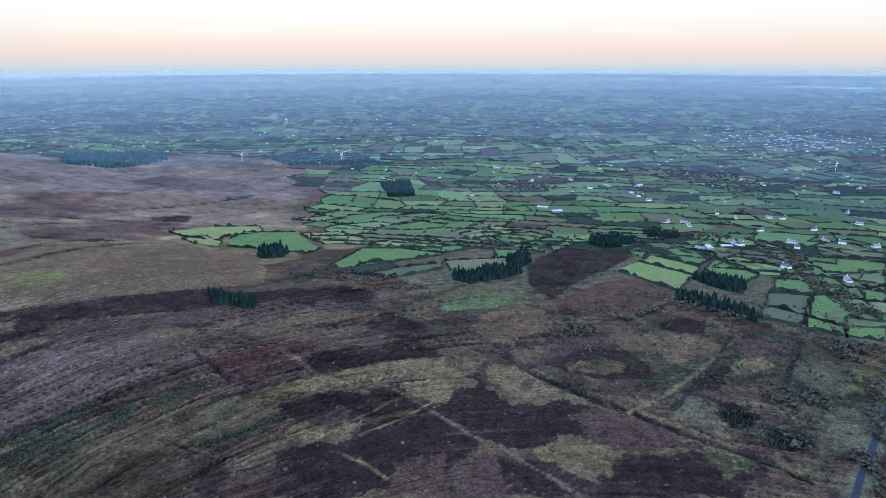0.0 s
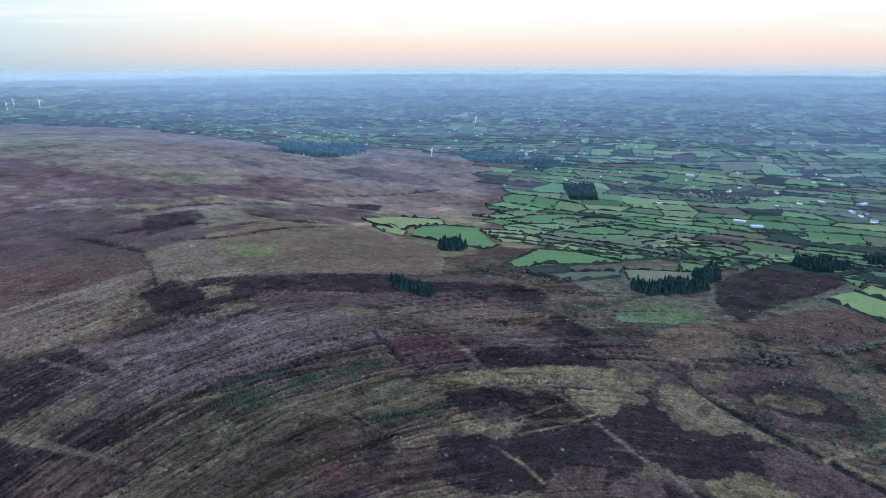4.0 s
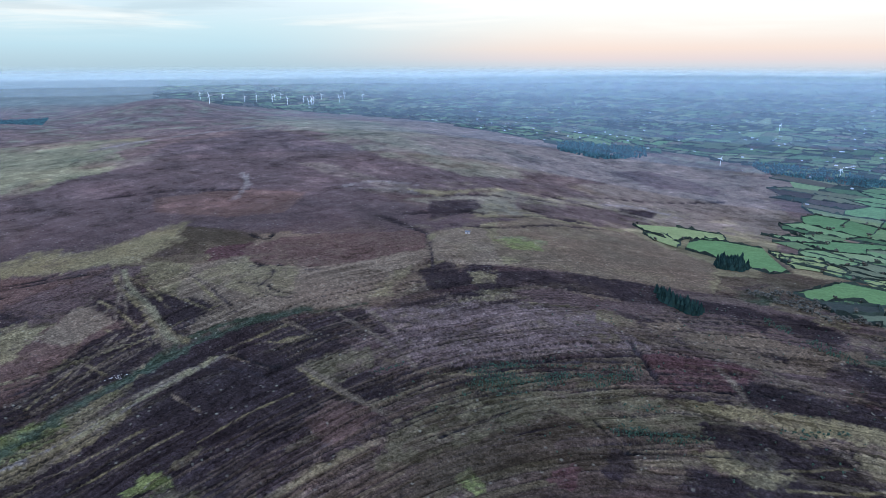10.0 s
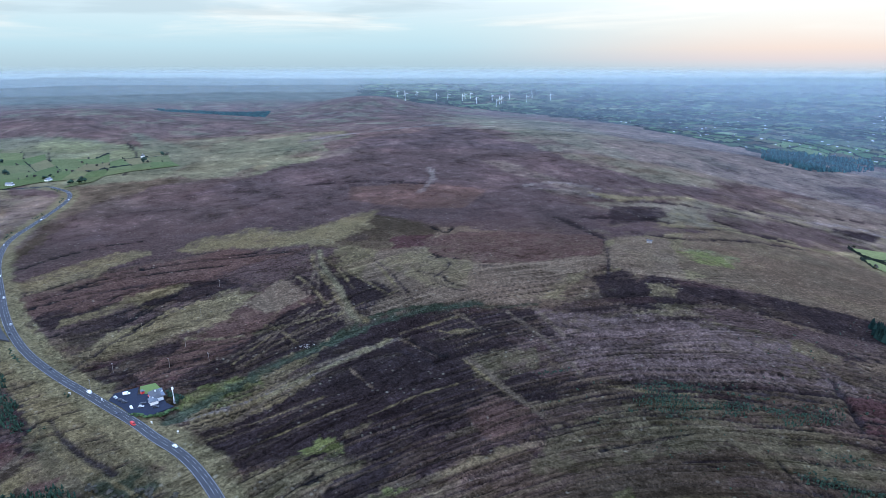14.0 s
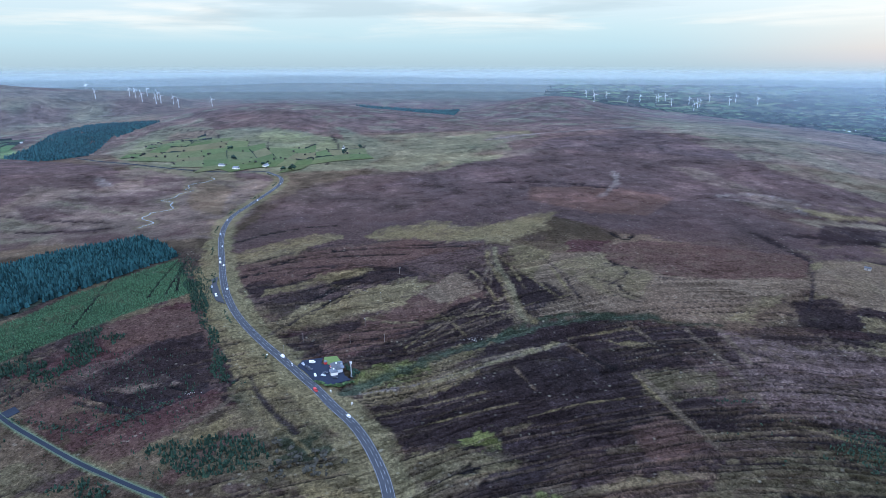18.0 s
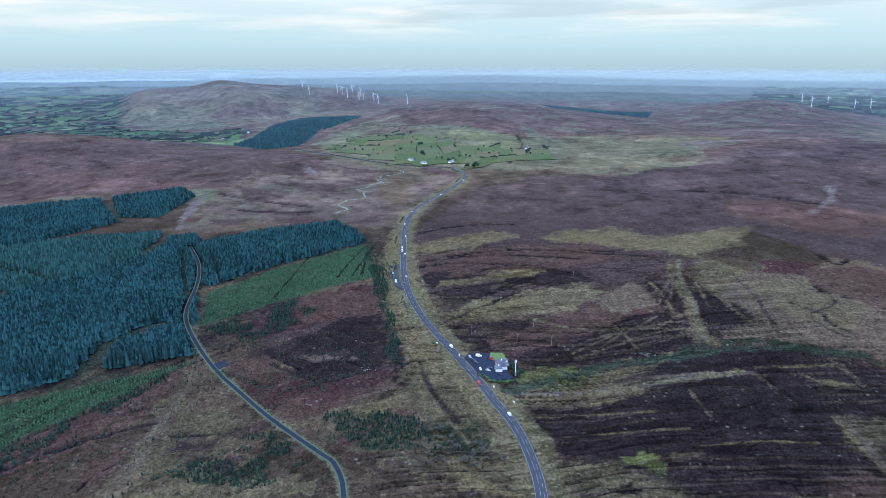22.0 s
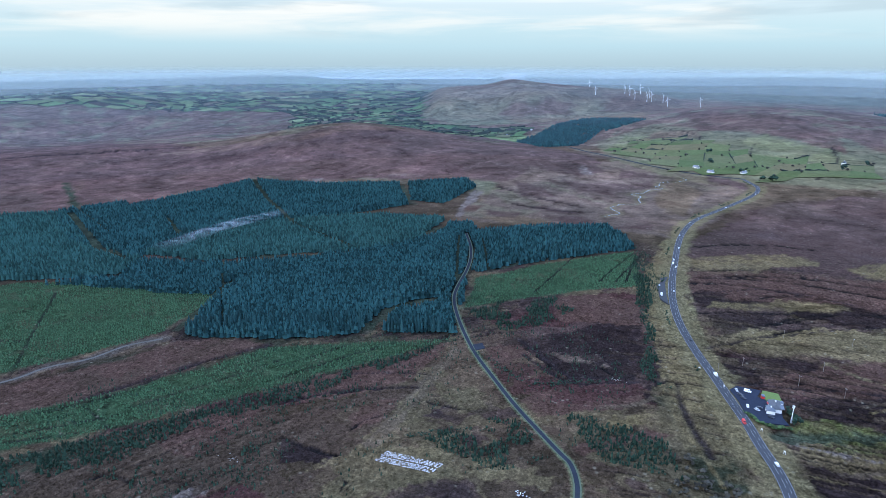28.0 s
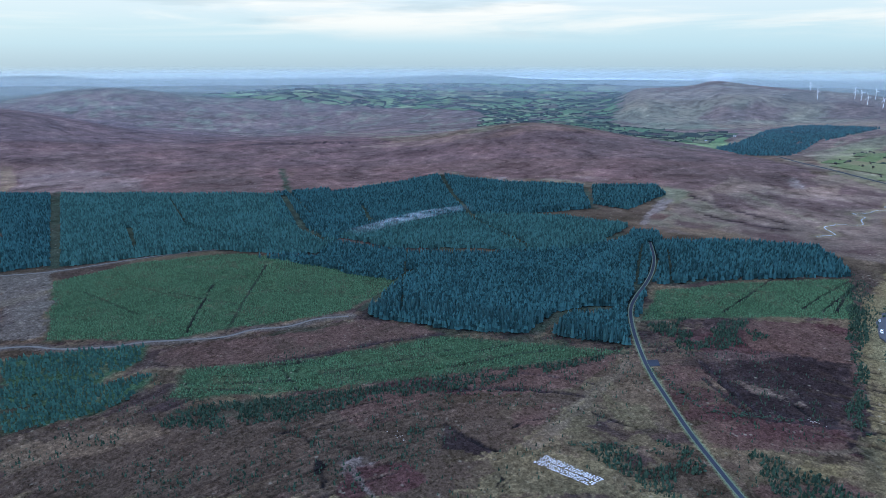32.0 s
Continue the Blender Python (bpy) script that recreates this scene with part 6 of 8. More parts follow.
FIELD_TONES = np.array([(0.068, 0.108, 0.056), (0.052, 0.084, 0.048), (0.090, 0.122, 0.066), (0.058, 0.074, 0.048), (0.115, 0.135, 0.078),
                        (0.082, 0.084, 0.058), (0.068, 0.058, 0.048), (0.040, 0.032, 0.033), (0.022, 0.031, 0.027), (0.074, 0.100, 0.056)])
FIELD_TONES = FIELD_TONES * np.array([0.95, 0.95, 0.84])
FIELD_ODDS = np.array([0.13, 0.17, 0.07, 0.15, 0.06, 0.12, 0.09, 0.07, 0.09, 0.05])
fv, ff, fc = [], [], []
hedge_runs = []
for (r0, r1, w, d, turn) in ((560, 1250, 78, 46, -14), (1250, 1850, 72, 46, -8), (1850, 2600, 54, 44, 6), (2600, 3400, 46, 46, -4), (3400, 4800, 60, 75, 4)):
    n = int(2 * r1 / min(w, d)) + 2
    gx, gy = np.meshgrid(np.arange(-n, n + 1), np.arange(-n, n + 1), indexing="ij")
    shift = (vnoise(gy * 31.0, gy * 0.0 + r0, 31) - 0.5) * w * 0.9
    u = gx * w + shift + rng.uniform(-0.24, 0.24, gx.shape) * w
    v = gy * d + rng.uniform(-0.22, 0.22, gx.shape) * d + (fnoise(gx * w, gy * d, 500, 2) - 0.5) * 160
    c, s = math.cos(radians(turn)), math.sin(radians(turn))
    x, y = u * c - v * s, u * s + v * c
    x, y = x + (fnoise(x, y, 420, 2) - 0.5) * 190, y + (fnoise(x + 800, y, 420, 2) - 0.5) * 190
    tone_of = {}
    cx = (x[:-1, :-1] + x[1:, 1:]) / 2
    cy = (y[:-1, :-1] + y[1:, 1:]) / 2
    cr = np.hypot(cx, cy)
    ok = (cr > r0) & (cr <= r1) & farm(cx, cy)
    sub = 4 if r0 < 2600 else 2
    k = np.linspace(0, 1, sub + 1)
    a, b = np.meshgrid(k, k, indexing="ij")
    for i, j in zip(*np.nonzero(ok)):
        q = [(x[i, j], y[i, j]), (x[i + 1, j], y[i + 1, j]), (x[i + 1, j + 1], y[i + 1, j + 1]), (x[i, j + 1], y[i, j + 1])]
        px = (q[0][0] * (1 - a) + q[1][0] * a) * (1 - b) + (q[3][0] * (1 - a) + q[2][0] * a) * b
        py = (q[0][1] * (1 - a) + q[1][1] * a) * (1 - b) + (q[3][1] * (1 - a) + q[2][1] * a) * b
        left, below = tone_of.get((i - 1, j)), tone_of.get((i, j - 1))
        merge = rng.random()
        if left is not None and merge < 0.16:
            tone = left
        elif below is not None and merge < 0.34:
            tone = below
        else:
            tone = FIELD_TONES[rng.choice(10, p=FIELD_ODDS)] * rng.uniform(0.8, 1.25)
            if 560 < math.hypot(cx[i, j], cy[i, j]) < 1500 and tone[1] < 0.07 and rng.random() < 0.6:
                tone = FIELD_TONES[rng.choice([0, 2, 4, 9])] * rng.uniform(0.85, 1.1)
        if cx[i, j] < -1200 and -450 < cy[i, j] < 350:
            tone = np.array([(0.088, 0.108, 0.062), (0.100, 0.112, 0.070), (0.108, 0.104, 0.070), (0.072, 0.100, 0.054)][rng.integers(4)]) * np.array([1.08, 0.96, 0.76]) * rng.uniform(0.85, 1.05)
        tone_of[i, j] = tone
        fv.append((px.ravel(), py.ravel(), sub, tone))
        if tone is not below:
            hedge_runs.append((q[0], q[1], r0))
        if tone is not left:
            hedge_runs.append((q[0], q[3], r0))
NEAR_FIELDS = (
    ("lightgreen", [(217, 737), (261, 786), (312, 724), (261, 643)]),
    ("lightgreen", [(265, 787), (291, 830), (337, 767), (313, 723)]),
    ("green", [(266, 855), (322, 925), (313, 872), (272, 809)]),
    ("green", [(336, 755), (380, 823), (399, 735), (348, 680)]),
    ("lightgreen", [(388, 823), (418, 846), (457, 769), (425, 736), (401, 740)]),
    ("green", [(410, 722), (454, 714), (449, 677), (415, 648), (378, 662)]),
    ("dull", [(365, 650), (412, 648), (339, 538), (309, 558)]),
    ("green", [(415, 648), (475, 681), (424, 584), (404, 574), (368, 519), (340, 535)]),
    ("green", [(406, 577), (439, 566), (401, 512), (369, 518)]),
    ("light", [(191, 933), (244, 988), (251, 941), (193, 897)]),
    ("green", [(155, 876), (198, 941), (204, 907), (163, 847)]),
    ("green", [(72, 875), (116, 897), (147, 876), (123, 821), (73, 791)]),
    ("tan", [(0, 766), (73, 791), (114, 814), (83, 741), (11, 692)]),
    ("green", [(267, 951), (315, 989), (318, 938), (264, 877)]),
    ("green", [(303, 841), (356, 898), (383, 839), (339, 773)]),
    ("green", [(519, 850), (581, 884), (649, 861), (590, 780), (495, 759)]),
    ("tan", [(495, 747), (603, 798), (546, 716), (478, 686)]),
    ("green", [(491, 684), (546, 716), (490, 637), (463, 633)]),
    ("dull", [(612, 979), (712, 1047), (740, 990), (666, 885), (562, 880)]),
    ("light", [(-447, 966), (-401, 1050), (-330, 1079), (-305, 1028), (-353, 970), (-349, 920), (-403, 935)]),
    ("light", [(-403, 918), (-387, 963), (-338, 913), (-332, 879), (-373, 893)]),
    ("green", [(-339, 941), (-342, 1020), (-252, 1028), (-175, 866), (-190, 831), (-254, 874), (-322, 881)]),
    ("light", [(-244, 1013), (-178, 1021), (-121, 950), (-124, 908), (-180, 904)]),
    ("green", [(-146, 744), (-119, 716), (-69, 759), (0, 812), (0, 862), (-118, 858)]),
    ("light", [(-111, 907), (-76, 947), (0, 926), (0, 882), (-77, 855)]),
    ("green", [(-69, 863), (0, 876), (66, 914), (64, 882), (0, 822)]),
    ("dull", [(-96, 689), (-58, 722), (0, 758), (0, 724), (-55, 680)]),
    ("green", [(69, 962), (148, 1003), (178, 960), (126, 907), (73, 887)]),
    ("rough", [(-120, 714), (-98, 762), (-68, 767), (-57, 722), (-96, 689)]),
    ("green", [(354, 940), (435, 982), (460, 935), (395, 849), (358, 903)]),
    ("dull", [(460, 917), (538, 913), (492, 803), (463, 779), (425, 843)]),
    ("green", [(-87, 1093), (0, 1166), (79, 1107), (15, 1010), (-61, 1004)]),
    ("light", [(24, 988), (97, 1074), (157, 1064), (108, 980), (41, 941)]),
)
NEAR_TONES = dict(green=(0.072, 0.112, 0.045), lightgreen=(0.115, 0.142, 0.058), light=(0.140, 0.148, 0.064), dull=(0.066, 0.073, 0.047), tan=(0.105, 0.096, 0.058), rough=(0.028, 0.031, 0.026))
for kind, poly in NEAR_FIELDS:
    p = np.array(poly, float)
    c = p.mean(0)
    p = c + (p - c) * 0.97
    for a, b in zip(p, np.roll(p, -1, 0)):
        s4 = np.linspace(0, 1, 9)
        u, v = np.meshgrid(s4, s4, indexing="ij")
        edge = a + (b - a) * v[..., None]
        q = c + (edge - c) * u[..., None]
        fv.append((q[..., 0].ravel(), q[..., 1].ravel(), 8, np.array(NEAR_TONES[kind])))
        hedge_runs.append((tuple(a), tuple(b), 560))
verts, quads, cols, base = [], [], [], 0
for px, py, sub, tone in fv:
    m = sub + 1
    verts.append(np.stack([px, py], 1))
    idx = np.arange(m * m).reshape(m, m) + base
    quads.append(np.stack([idx[:-1, :-1], idx[1:, :-1], idx[1:, 1:], idx[:-1, 1:]], -1).reshape(-1, 4))
    cols.append(np.repeat(tone[None], m * m, 0))
    base += m * m
verts, quads, cols = np.concatenate(verts), np.concatenate(quads), np.concatenate(cols)
_z = land(verts[:, 0], verts[:, 1]) + 0.3 + 0.0007 * np.hypot(verts[:, 0], verts[:, 1])
fields = sheet("fields", np.c_[verts, _z], quads, PASTURE, cols, True)
tagged(fields, "patchwork of green and brown grazing fields in the lowland", "field", kind="structure")

# hedges: rough banks of bushes along the field edges
hv, hf = [], []
hb = 0
for (a, b, r0) in hedge_runs:
    if rng.random() < (0.85 if a[0] < -1200 and -450 < a[1] < 350 else 0.45 if a[1] < -600 else 0.10):
        continue
    a, b = np.array(a), np.array(b)
    ln = np.linalg.norm(b - a)
    if ln < 1:
        continue
    n = max(2, int(ln / (6 if r0 < 1250 else 9 if r0 < 1850 else 18 if r0 < 3000 else 40)) + 1)
    t = np.linspace(0, 1, n)[:, None]
    p = a + (b - a) * t + rng.normal(0, 0.8, (n, 2))
    nrm = np.array([-(b - a)[1], (b - a)[0]]) / ln
    far = 1 + max(0, r0 - 1250) / 1400
    hw = rng.uniform(0.6, 1.5, (n, 1)) * far * (1 if r0 < 1250 else 1.5)
    hh = np.abs(rng.normal(2.6, 1.3, n)) * far
    z = land(p[:, 0], p[:, 1])
    L, T, R = np.c_[p - nrm * hw, z - 0.5], np.c_[p + nrm * rng.normal(0, 0.3, (n, 1)), z + hh + 0.6], np.c_[p + nrm * hw, z - 0.5]
    hv.append(np.stack([L, T, R], 1).reshape(-1, 3))
    i = np.arange(n - 1)[:, None] * 3 + hb
    hf.append(np.concatenate([np.c_[i, i + 1, i + 4, i + 3], np.c_[i + 1, i + 2, i + 5, i + 4]]))
    hb += 3 * n
hedges = sheet("hedges", np.concatenate(hv), np.concatenate(hf), HEDGE)
tagged(hedges, "dark bushy hedges along the field edges", "hedge", kind="stuff")

# ---- trees ----
def cone_tree(seed, tiers=4, sides=7, h=1.0, rad=0.175, low=0.06):
    """A spruce one unit high: ragged skirts of branches one over the other."""
    g = np.random.default_rng(seed)
    v, f = [], []
    for k in range(tiers):
        z0 = low + (h - low) * (k / tiers) ** 0.9
        z1 = min(h, z0 + (h - low) / tiers * 1.75) if k < tiers - 1 else h
        r = rad * (1 - 0.80 * k / tiers)
        b = len(v)
        for s in range(sides):
            a = 2 * math.pi * (s + 0.5 * (k % 2)) / sides + g.uniform(-0.15, 0.15)
            rr = r * g.uniform(0.72, 1.2)
            v.append((math.cos(a) * rr, math.sin(a) * rr, z0 + g.uniform(-0.03, 0.03) * h))
        v.append((g.uniform(-0.01, 0.01), g.uniform(-0.01, 0.01), z1))
        f += [(b + s, b + (s + 1) % sides, b + sides) for s in range(sides)]
    return np.array(v), np.array(f)


def bush_tree(seed, lumps=5, lift=0.35):
    """A bare broadleaf crown one unit high: several ragged lumps of twigs on a stem."""
    g = np.random.default_rng(seed)
    v, f = [], []
    for k in range(lumps):
        c = np.array([g.uniform(-0.28, 0.28), g.uniform(-0.28, 0.28), g.uniform(lift, 0.80)])
        s = g.uniform(0.16, 0.30)
        b = len(v)
        for a in range(5):
            w = 2 * math.pi * a / 5 + g.uniform(-0.3, 0.3)
            v.append(c + np.array([math.cos(w), math.sin(w), g.uniform(-0.3, 0.3)]) * s * g.uniform(0.7, 1.25))
        v += [c + np.array([0, 0, s]), c - np.array([0, 0, s])]
        for a in range(5):
            f += [(b + a, b + (a + 1) % 5, b + 5), (b + (a + 1) % 5, b + a, b + 6)]
    b = len(v)
    v += [(0.04, 0, 0), (-0.02, 0.035, 0), (-0.02, -0.035, 0), (0, 0, 0.6)]
    f += [(b, b + 1, b + 3), (b + 1, b + 2, b + 3), (b + 2, b, b + 3)]
    return np.array(v, float), np.array(f)


def scatter(poly, step, jitter=0.45, turn=0.0, keep=1.0, seed=0, clump=0.0):
    g = np.random.default_rng(seed)
    p = np.array(poly, float)
    c, ext = p.mean(0), np.ptp(p, 0).max() * 0.8 + step
    n = int(ext / step) + 1
    u, v = np.meshgrid(np.arange(-n, n + 1) * step, np.arange(-n, n + 1) * step, indexing="ij")
    u, v = u + g.uniform(-jitter, jitter, u.shape) * step, v + g.uniform(-jitter, jitter, u.shape) * step
    cs, sn = math.cos(radians(turn)), math.sin(radians(turn))
    x, y = c[0] + u * cs - v * sn, c[1] + u * sn + v * cs
    edge = (fnoise(x, y, 18, 2) - 0.5) * 10
    ok = in_poly(poly, x + edge, y - edge) & (g.random(x.shape) < keep)
    if clump:
        ok &= fnoise(x + 55, y, 16, 3) > clump
    return x[ok], y[ok]


def crowd(name, shapes, x, y, height, spread, mat, label, category, seed=0, wide=1.0):
    """Many trees in one mesh."""
    g = np.random.default_rng(seed)
    kind = g.integers(0, len(shapes), len(x))
    z = land(x, y)
    vs, fs, base = [], [], 0
    for k, (v, f) in enumerate(shapes):
        m = kind == k
        n = int(m.sum())
        if not n:
            continue
        h = height * np.clip(g.normal(1, spread, n), 0.35, 1.6)
        a = g.uniform(0, 2 * np.pi, n)
        w = h * wide * g.uniform(0.85, 1.15, n)
        X = x[m][:, None] + w[:, None] * (v[None, :, 0] * np.cos(a)[:, None] - v[None, :, 1] * np.sin(a)[:, None])
        Y = y[m][:, None] + w[:, None] * (v[None, :, 0] * np.sin(a)[:, None] + v[None, :, 1] * np.cos(a)[:, None])
        Z = z[m][:, None] - 0.2 + h[:, None] * v[None, :, 2]
        vs.append(np.stack([X, Y, Z], -1).reshape(-1, 3))
        fs.append((f[None] + (np.arange(n) * len(v))[:, None, None] + base).reshape(-1, 3))
        base += n * len(v)
    ob = sheet(name, np.concatenate(vs), np.concatenate(fs), mat)
    return tagged(ob, label, category, kind="stuff")


SPRUCES = [cone_tree(s, 3, 6) for s in range(5)]
FAR_SPRUCES = [cone_tree(50 + s, 2, 6) for s in range(4)]
SAPLINGS = [cone_tree(10 + s, 2, 5, 1.0, 0.34, 0.0) for s in range(4)]
BUSHES = [bush_tree(20 + s) for s in range(5)]
SHRUBS = [bush_tree(30 + s, 3, 0.15) for s in range(4)]

# a strip of the near forest edge, whose trees stand singly
EDGE = [(-321, -446), (-345, -405), (-372, -370), (-395, -330), (-412, -285), (-432, -222), (-450, -235), (-430, -300), (-405, -352),
        (-380, -392), (-352, -432), (-330, -455)]
edge_x, edge_y = [], []
_n = 0


def thin(x, y, rides):
    """Leaves the rides between the stands free."""
    ok = np.ones(len(x), bool)
    for run, half in rides:
        p = np.array(run, float)
        for a, b in zip(p[:-1], p[1:]):
            d = b - a
            s = np.clip(((x - a[0]) * d[0] + (y - a[1]) * d[1]) / (d @ d), 0, 1)
            ok &= np.hypot(x - a[0] - s * d[0], y - a[1] - s * d[1]) > half
    return x[ok], y[ok]


RIDES = [(LANE, 5.0), ([(-413, -484), (-444, -499), (-493, -485), (-562, -465), (-620, -414), (-760, -399)], 3.2),
         ([(-454, -644), (-489, -571), (-558, -489), (-601, -443)], 3.0),
         ([(-990, -613), (-865, -518)], 4.0),
         ([(-622, -811), (-557, -702), (-579, -676), (-700, -639), (-783, -516)], 4.0),
         ([(-292, -925), (-253, -795)], 3.5),
         ([(-282, -1271), (-167, -807)], 6.0),
         ([(-425, -1116), (-355, -881), (-364, -701)], 3.0),
         ([(-132, -910), (-175, -940), (-206, -968)], 3.0),
         ([(-921, -923), (-797, -770), (-681, -610), (-635, -506), (-612, -451)], 6.0),
         ([(-726, -1232), (-602, -1008), (-562, -906), (-520, -800)], 3.5), ([(-352, -405), (-420, -480), (-500, -560)], 1.5),
         ([(-724, -358), (-637, -317), (-558, -279)], 2.6),
         ([(-725, -323), (-602, -261)], 2.2),
         ([(-403, -292), (-458, -301), (-490, -288), (-507, -268)], 5.0),
         ([(-540, -538), (-566, -467), (-607, -412), (-636, -401), (-707, -386), (-768, -383)], 4.0),
         ([(-574, -980), (-509, -840), (-455, -725), (-447, -666)], 7.0),
         ([(-623, -813), (-553, -702), (-611, -712), (-688, -684)], 3.5),
         ([(-290, -932), (-258, -810)], 2.5),
         ([(-291, -1287), (-186, -878)], 6.0),
         ([(-449, -674), (-487, -591), (-505, -502), (-516, -452)], 3.0),
         ([(-663, -392), (-532, -346)], 2.0),
         ([(-758, -192), (-685, -227), (-599, -258)], 2.0),
         ([(-335, -444), (-394, -471), (-473, -502), (-530, -511)], 2.5)]
FURROWS = [([(-200, -430), (-420, -262)], 1.4), ([(-160, -425), (-400, -250)], 1.2), ([(-250, -400), (-330, -300)], 1.2), ([(-330, -680), (-390, -500)], 1.6),
           ([(-280, -720), (-330, -470)], 1.3), ([(-190, -735), (-250, -485)], 1.5), ([(-120, -600), (-380, -560)], 1.2),
           ([(-520, -245), (-600, -130)], 1.6), ([(-560, -262), (-620, -180)], 1.3), ([(-590, -255), (-660, -170)], 1.6),
           ([(-240, -395), (-350, -345)], 1.5), ([(-160, -420), (-330, -355)], 1.2), ([(-300, -640), (-220, -560)], 1.5),
           ([(-60, -520), (-130, -470)], 2.0),
           ([(-570, -194), (-637, -193), (-702, -192)], 1.3),
           ([(-628, -143), (-684, -138), (-744, -132)], 1.3),
           ([(-631, -127), (-685, -124), (-748, -123)], 1.3),
           ([(-637, -117), (-701, -123)], 1.3),
           ([(-319, -318), (-372, -293), (-434, -268)], 1.3),
           ([(-312, -301), (-371, -275), (-430, -243)], 1.3),
           ([(-197, -416), (-230, -396), (-267, -387), (-316, -372)], 1.3),
           ([(-153, -427), (-193, -391), (-228, -362)], 1.3),
           ([(-153, -417), (-196, -372)], 1.3),
           ([(-232, -367), (-287, -339), (-334, -322)], 1.3),
           ([(-271, -617), (-193, -509)], 1.3),
           ([(-340, -630), (-219, -487)], 1.3),
           ([(-223, -617), (-256, -538)], 1.3),
           ([(-162, -679), (-180, -577)], 1.3),
           ([(-218, -393), (-210, -359)], 1.3)]


def stand(kind, poly):
    global _n
    _n += 1
    dist = math.hypot(*np.mean(poly, 0))
    if kind == "spruce":
        x, y = scatter(poly, 2.65 if dist < 700 else 3.2, 0.40, 20 + 7 * _n, 0.95, _n)
        x, y = thin(x, y, RIDES)
        near = in_poly(EDGE, x, y)
        edge_x.extend(x[near]), edge_y.extend(y[near])
        x, y = x[~near], y[~near]
        # soft-edged near-black ground, painted as the shade beneath the stand
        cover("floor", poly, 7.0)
        pale = _n in (4, 7)
        crowd("spruce_forest", SPRUCES if dist < 700 else FAR_SPRUCES, x, y, 9.5 if dist < 640 else 8.5, 0.11, NEEDLES_PALE if pale else NEEDLES_FAR,
              "dense dark blue-green spruce plantation on the hillside", "forest", _n, 1.38)
    elif kind in ("young", "blue"):
        x, y = scatter(poly, 2.05 if kind == "young" else 2.8, 0.36, 33 if dist < 560 else -35, 0.93, _n, 0.27)
        x, y = thin(x, y, RIDES + FURROWS)
        patch("youngleaf", poly)
        crowd("young_spruce_plantation", SAPLINGS, x, y, 1.5 if kind == "young" else 3.4, 0.22, YOUNG if kind == "young" else YOUNG_BLUE,
              "rows of young bright green spruce" if kind == "young" else "thicket of half-grown blue-green spruce", "plantation", _n, 1.45 if kind == "young" else 1.1)
    elif kind == "scrub":
        x, y = scatter(poly, 2.1, 0.5, 0, 0.85, _n, 0.41)
        crowd("self_sown_spruce", SAPLINGS + SHRUBS[:1], x, y, 2.7 if dist < 640 and poly[0][1] < 0 else 1.6, 0.40, SCRUB, "self-sown dark green spruce and scrub on the bog", "scrub", _n, 0.95)
    elif kind in ("wood", "dark"):
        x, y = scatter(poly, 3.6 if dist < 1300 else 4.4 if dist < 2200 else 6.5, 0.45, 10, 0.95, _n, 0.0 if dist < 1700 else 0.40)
        # woods beyond 1700 m: paler, bluer needles, the distance tint put into the colour
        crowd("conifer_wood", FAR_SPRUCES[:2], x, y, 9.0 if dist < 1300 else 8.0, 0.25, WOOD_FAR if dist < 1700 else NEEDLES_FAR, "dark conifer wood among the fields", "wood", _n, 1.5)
    else:
        x, y = scatter(poly, 4.2 if dist < 900 else 9.0, 0.5, 0, 0.8, _n, 0.42)
        crowd("bare_thicket", BUSHES, x, y, 4.2 if dist < 900 else 7.5, 0.35, BROADLEAF, "bare brown winter trees and bushes", "thicket", _n, 1.1)


stand("spruce", [(-329, -431), (-356, -357), (-400, -297), (-430, -299), (-458, -301), (-507, -274), (-530, -278), (-576, -297), (-740, -376), (-617, -412), (-562, -465), (-490, -482), (-425, -479), (-382, -457)])
stand("spruce", [(-415, -282), (-441, -223), (-496, -256), (-458, -289)])
stand("spruce", [(-749, -343), (-822, -278), (-868, -197), (-810, -153), (-762, -136), (-712, -178), (-665, -220), (-610, -257), (-589, -269)])
stand("spruce", [(-473, -670), (-563, -669), (-690, -642), (-777, -512), (-802, -422), (-664, -393), (-601, -443), (-570, -500), (-498, -582)])
stand("spruce", [(-596, -941), (-789, -918), (-921, -923), (-917, -838), (-951, -735), (-1002, -627), (-863, -521), (-800, -549), (-702, -641), (-579, -676), (-503, -685), (-504, -741)])
stand("spruce", [(-1016, -611), (-1085, -522), (-1034, -480), (-894, -473), (-892, -534)])
stand("spruce", [(-289, -1265), (-432, -1130), (-574, -980), (-465, -770), (-457, -647), (-408, -627), (-346, -697), (-325, -729), (-192, -785), (-170, -800)])
stand("spruce", [(-213, -1339), (-280, -1274), (-198, -956), (-165, -809), (-116, -824)])
stand("spruce", [(-341, -672), (-414, -589), (-442, -498), (-413, -484), (-390, -535), (-365, -635)])
stand("young", [(-149, -739), (-241, -742), (-338, -694), (-369, -641), (-419, -491), (-411, -472), (-330, -455), (-296, -461), (-223, -494), (-177, -504), (-104, -577)])
stand("young", [(-508, -245), (-573, -261), (-655, -216), (-752, -134), (-628, -101), (-601, -145), (-495, -241)])
stand("young", [(-139, -413), (-162, -446), (-226, -405), (-307, -361), (-345, -346), (-432, -218), (-383, -244), (-297, -297), (-219, -347)])
stand("blue", [(-66, -558), (-102, -543), (-159, -506), (-145, -481), (-100, -465), (-50, -473)])
stand("blue", [(-49, -467), (-90, -469), (-144, -454), (-126, -438), (-99, -427), (-44, -442)])
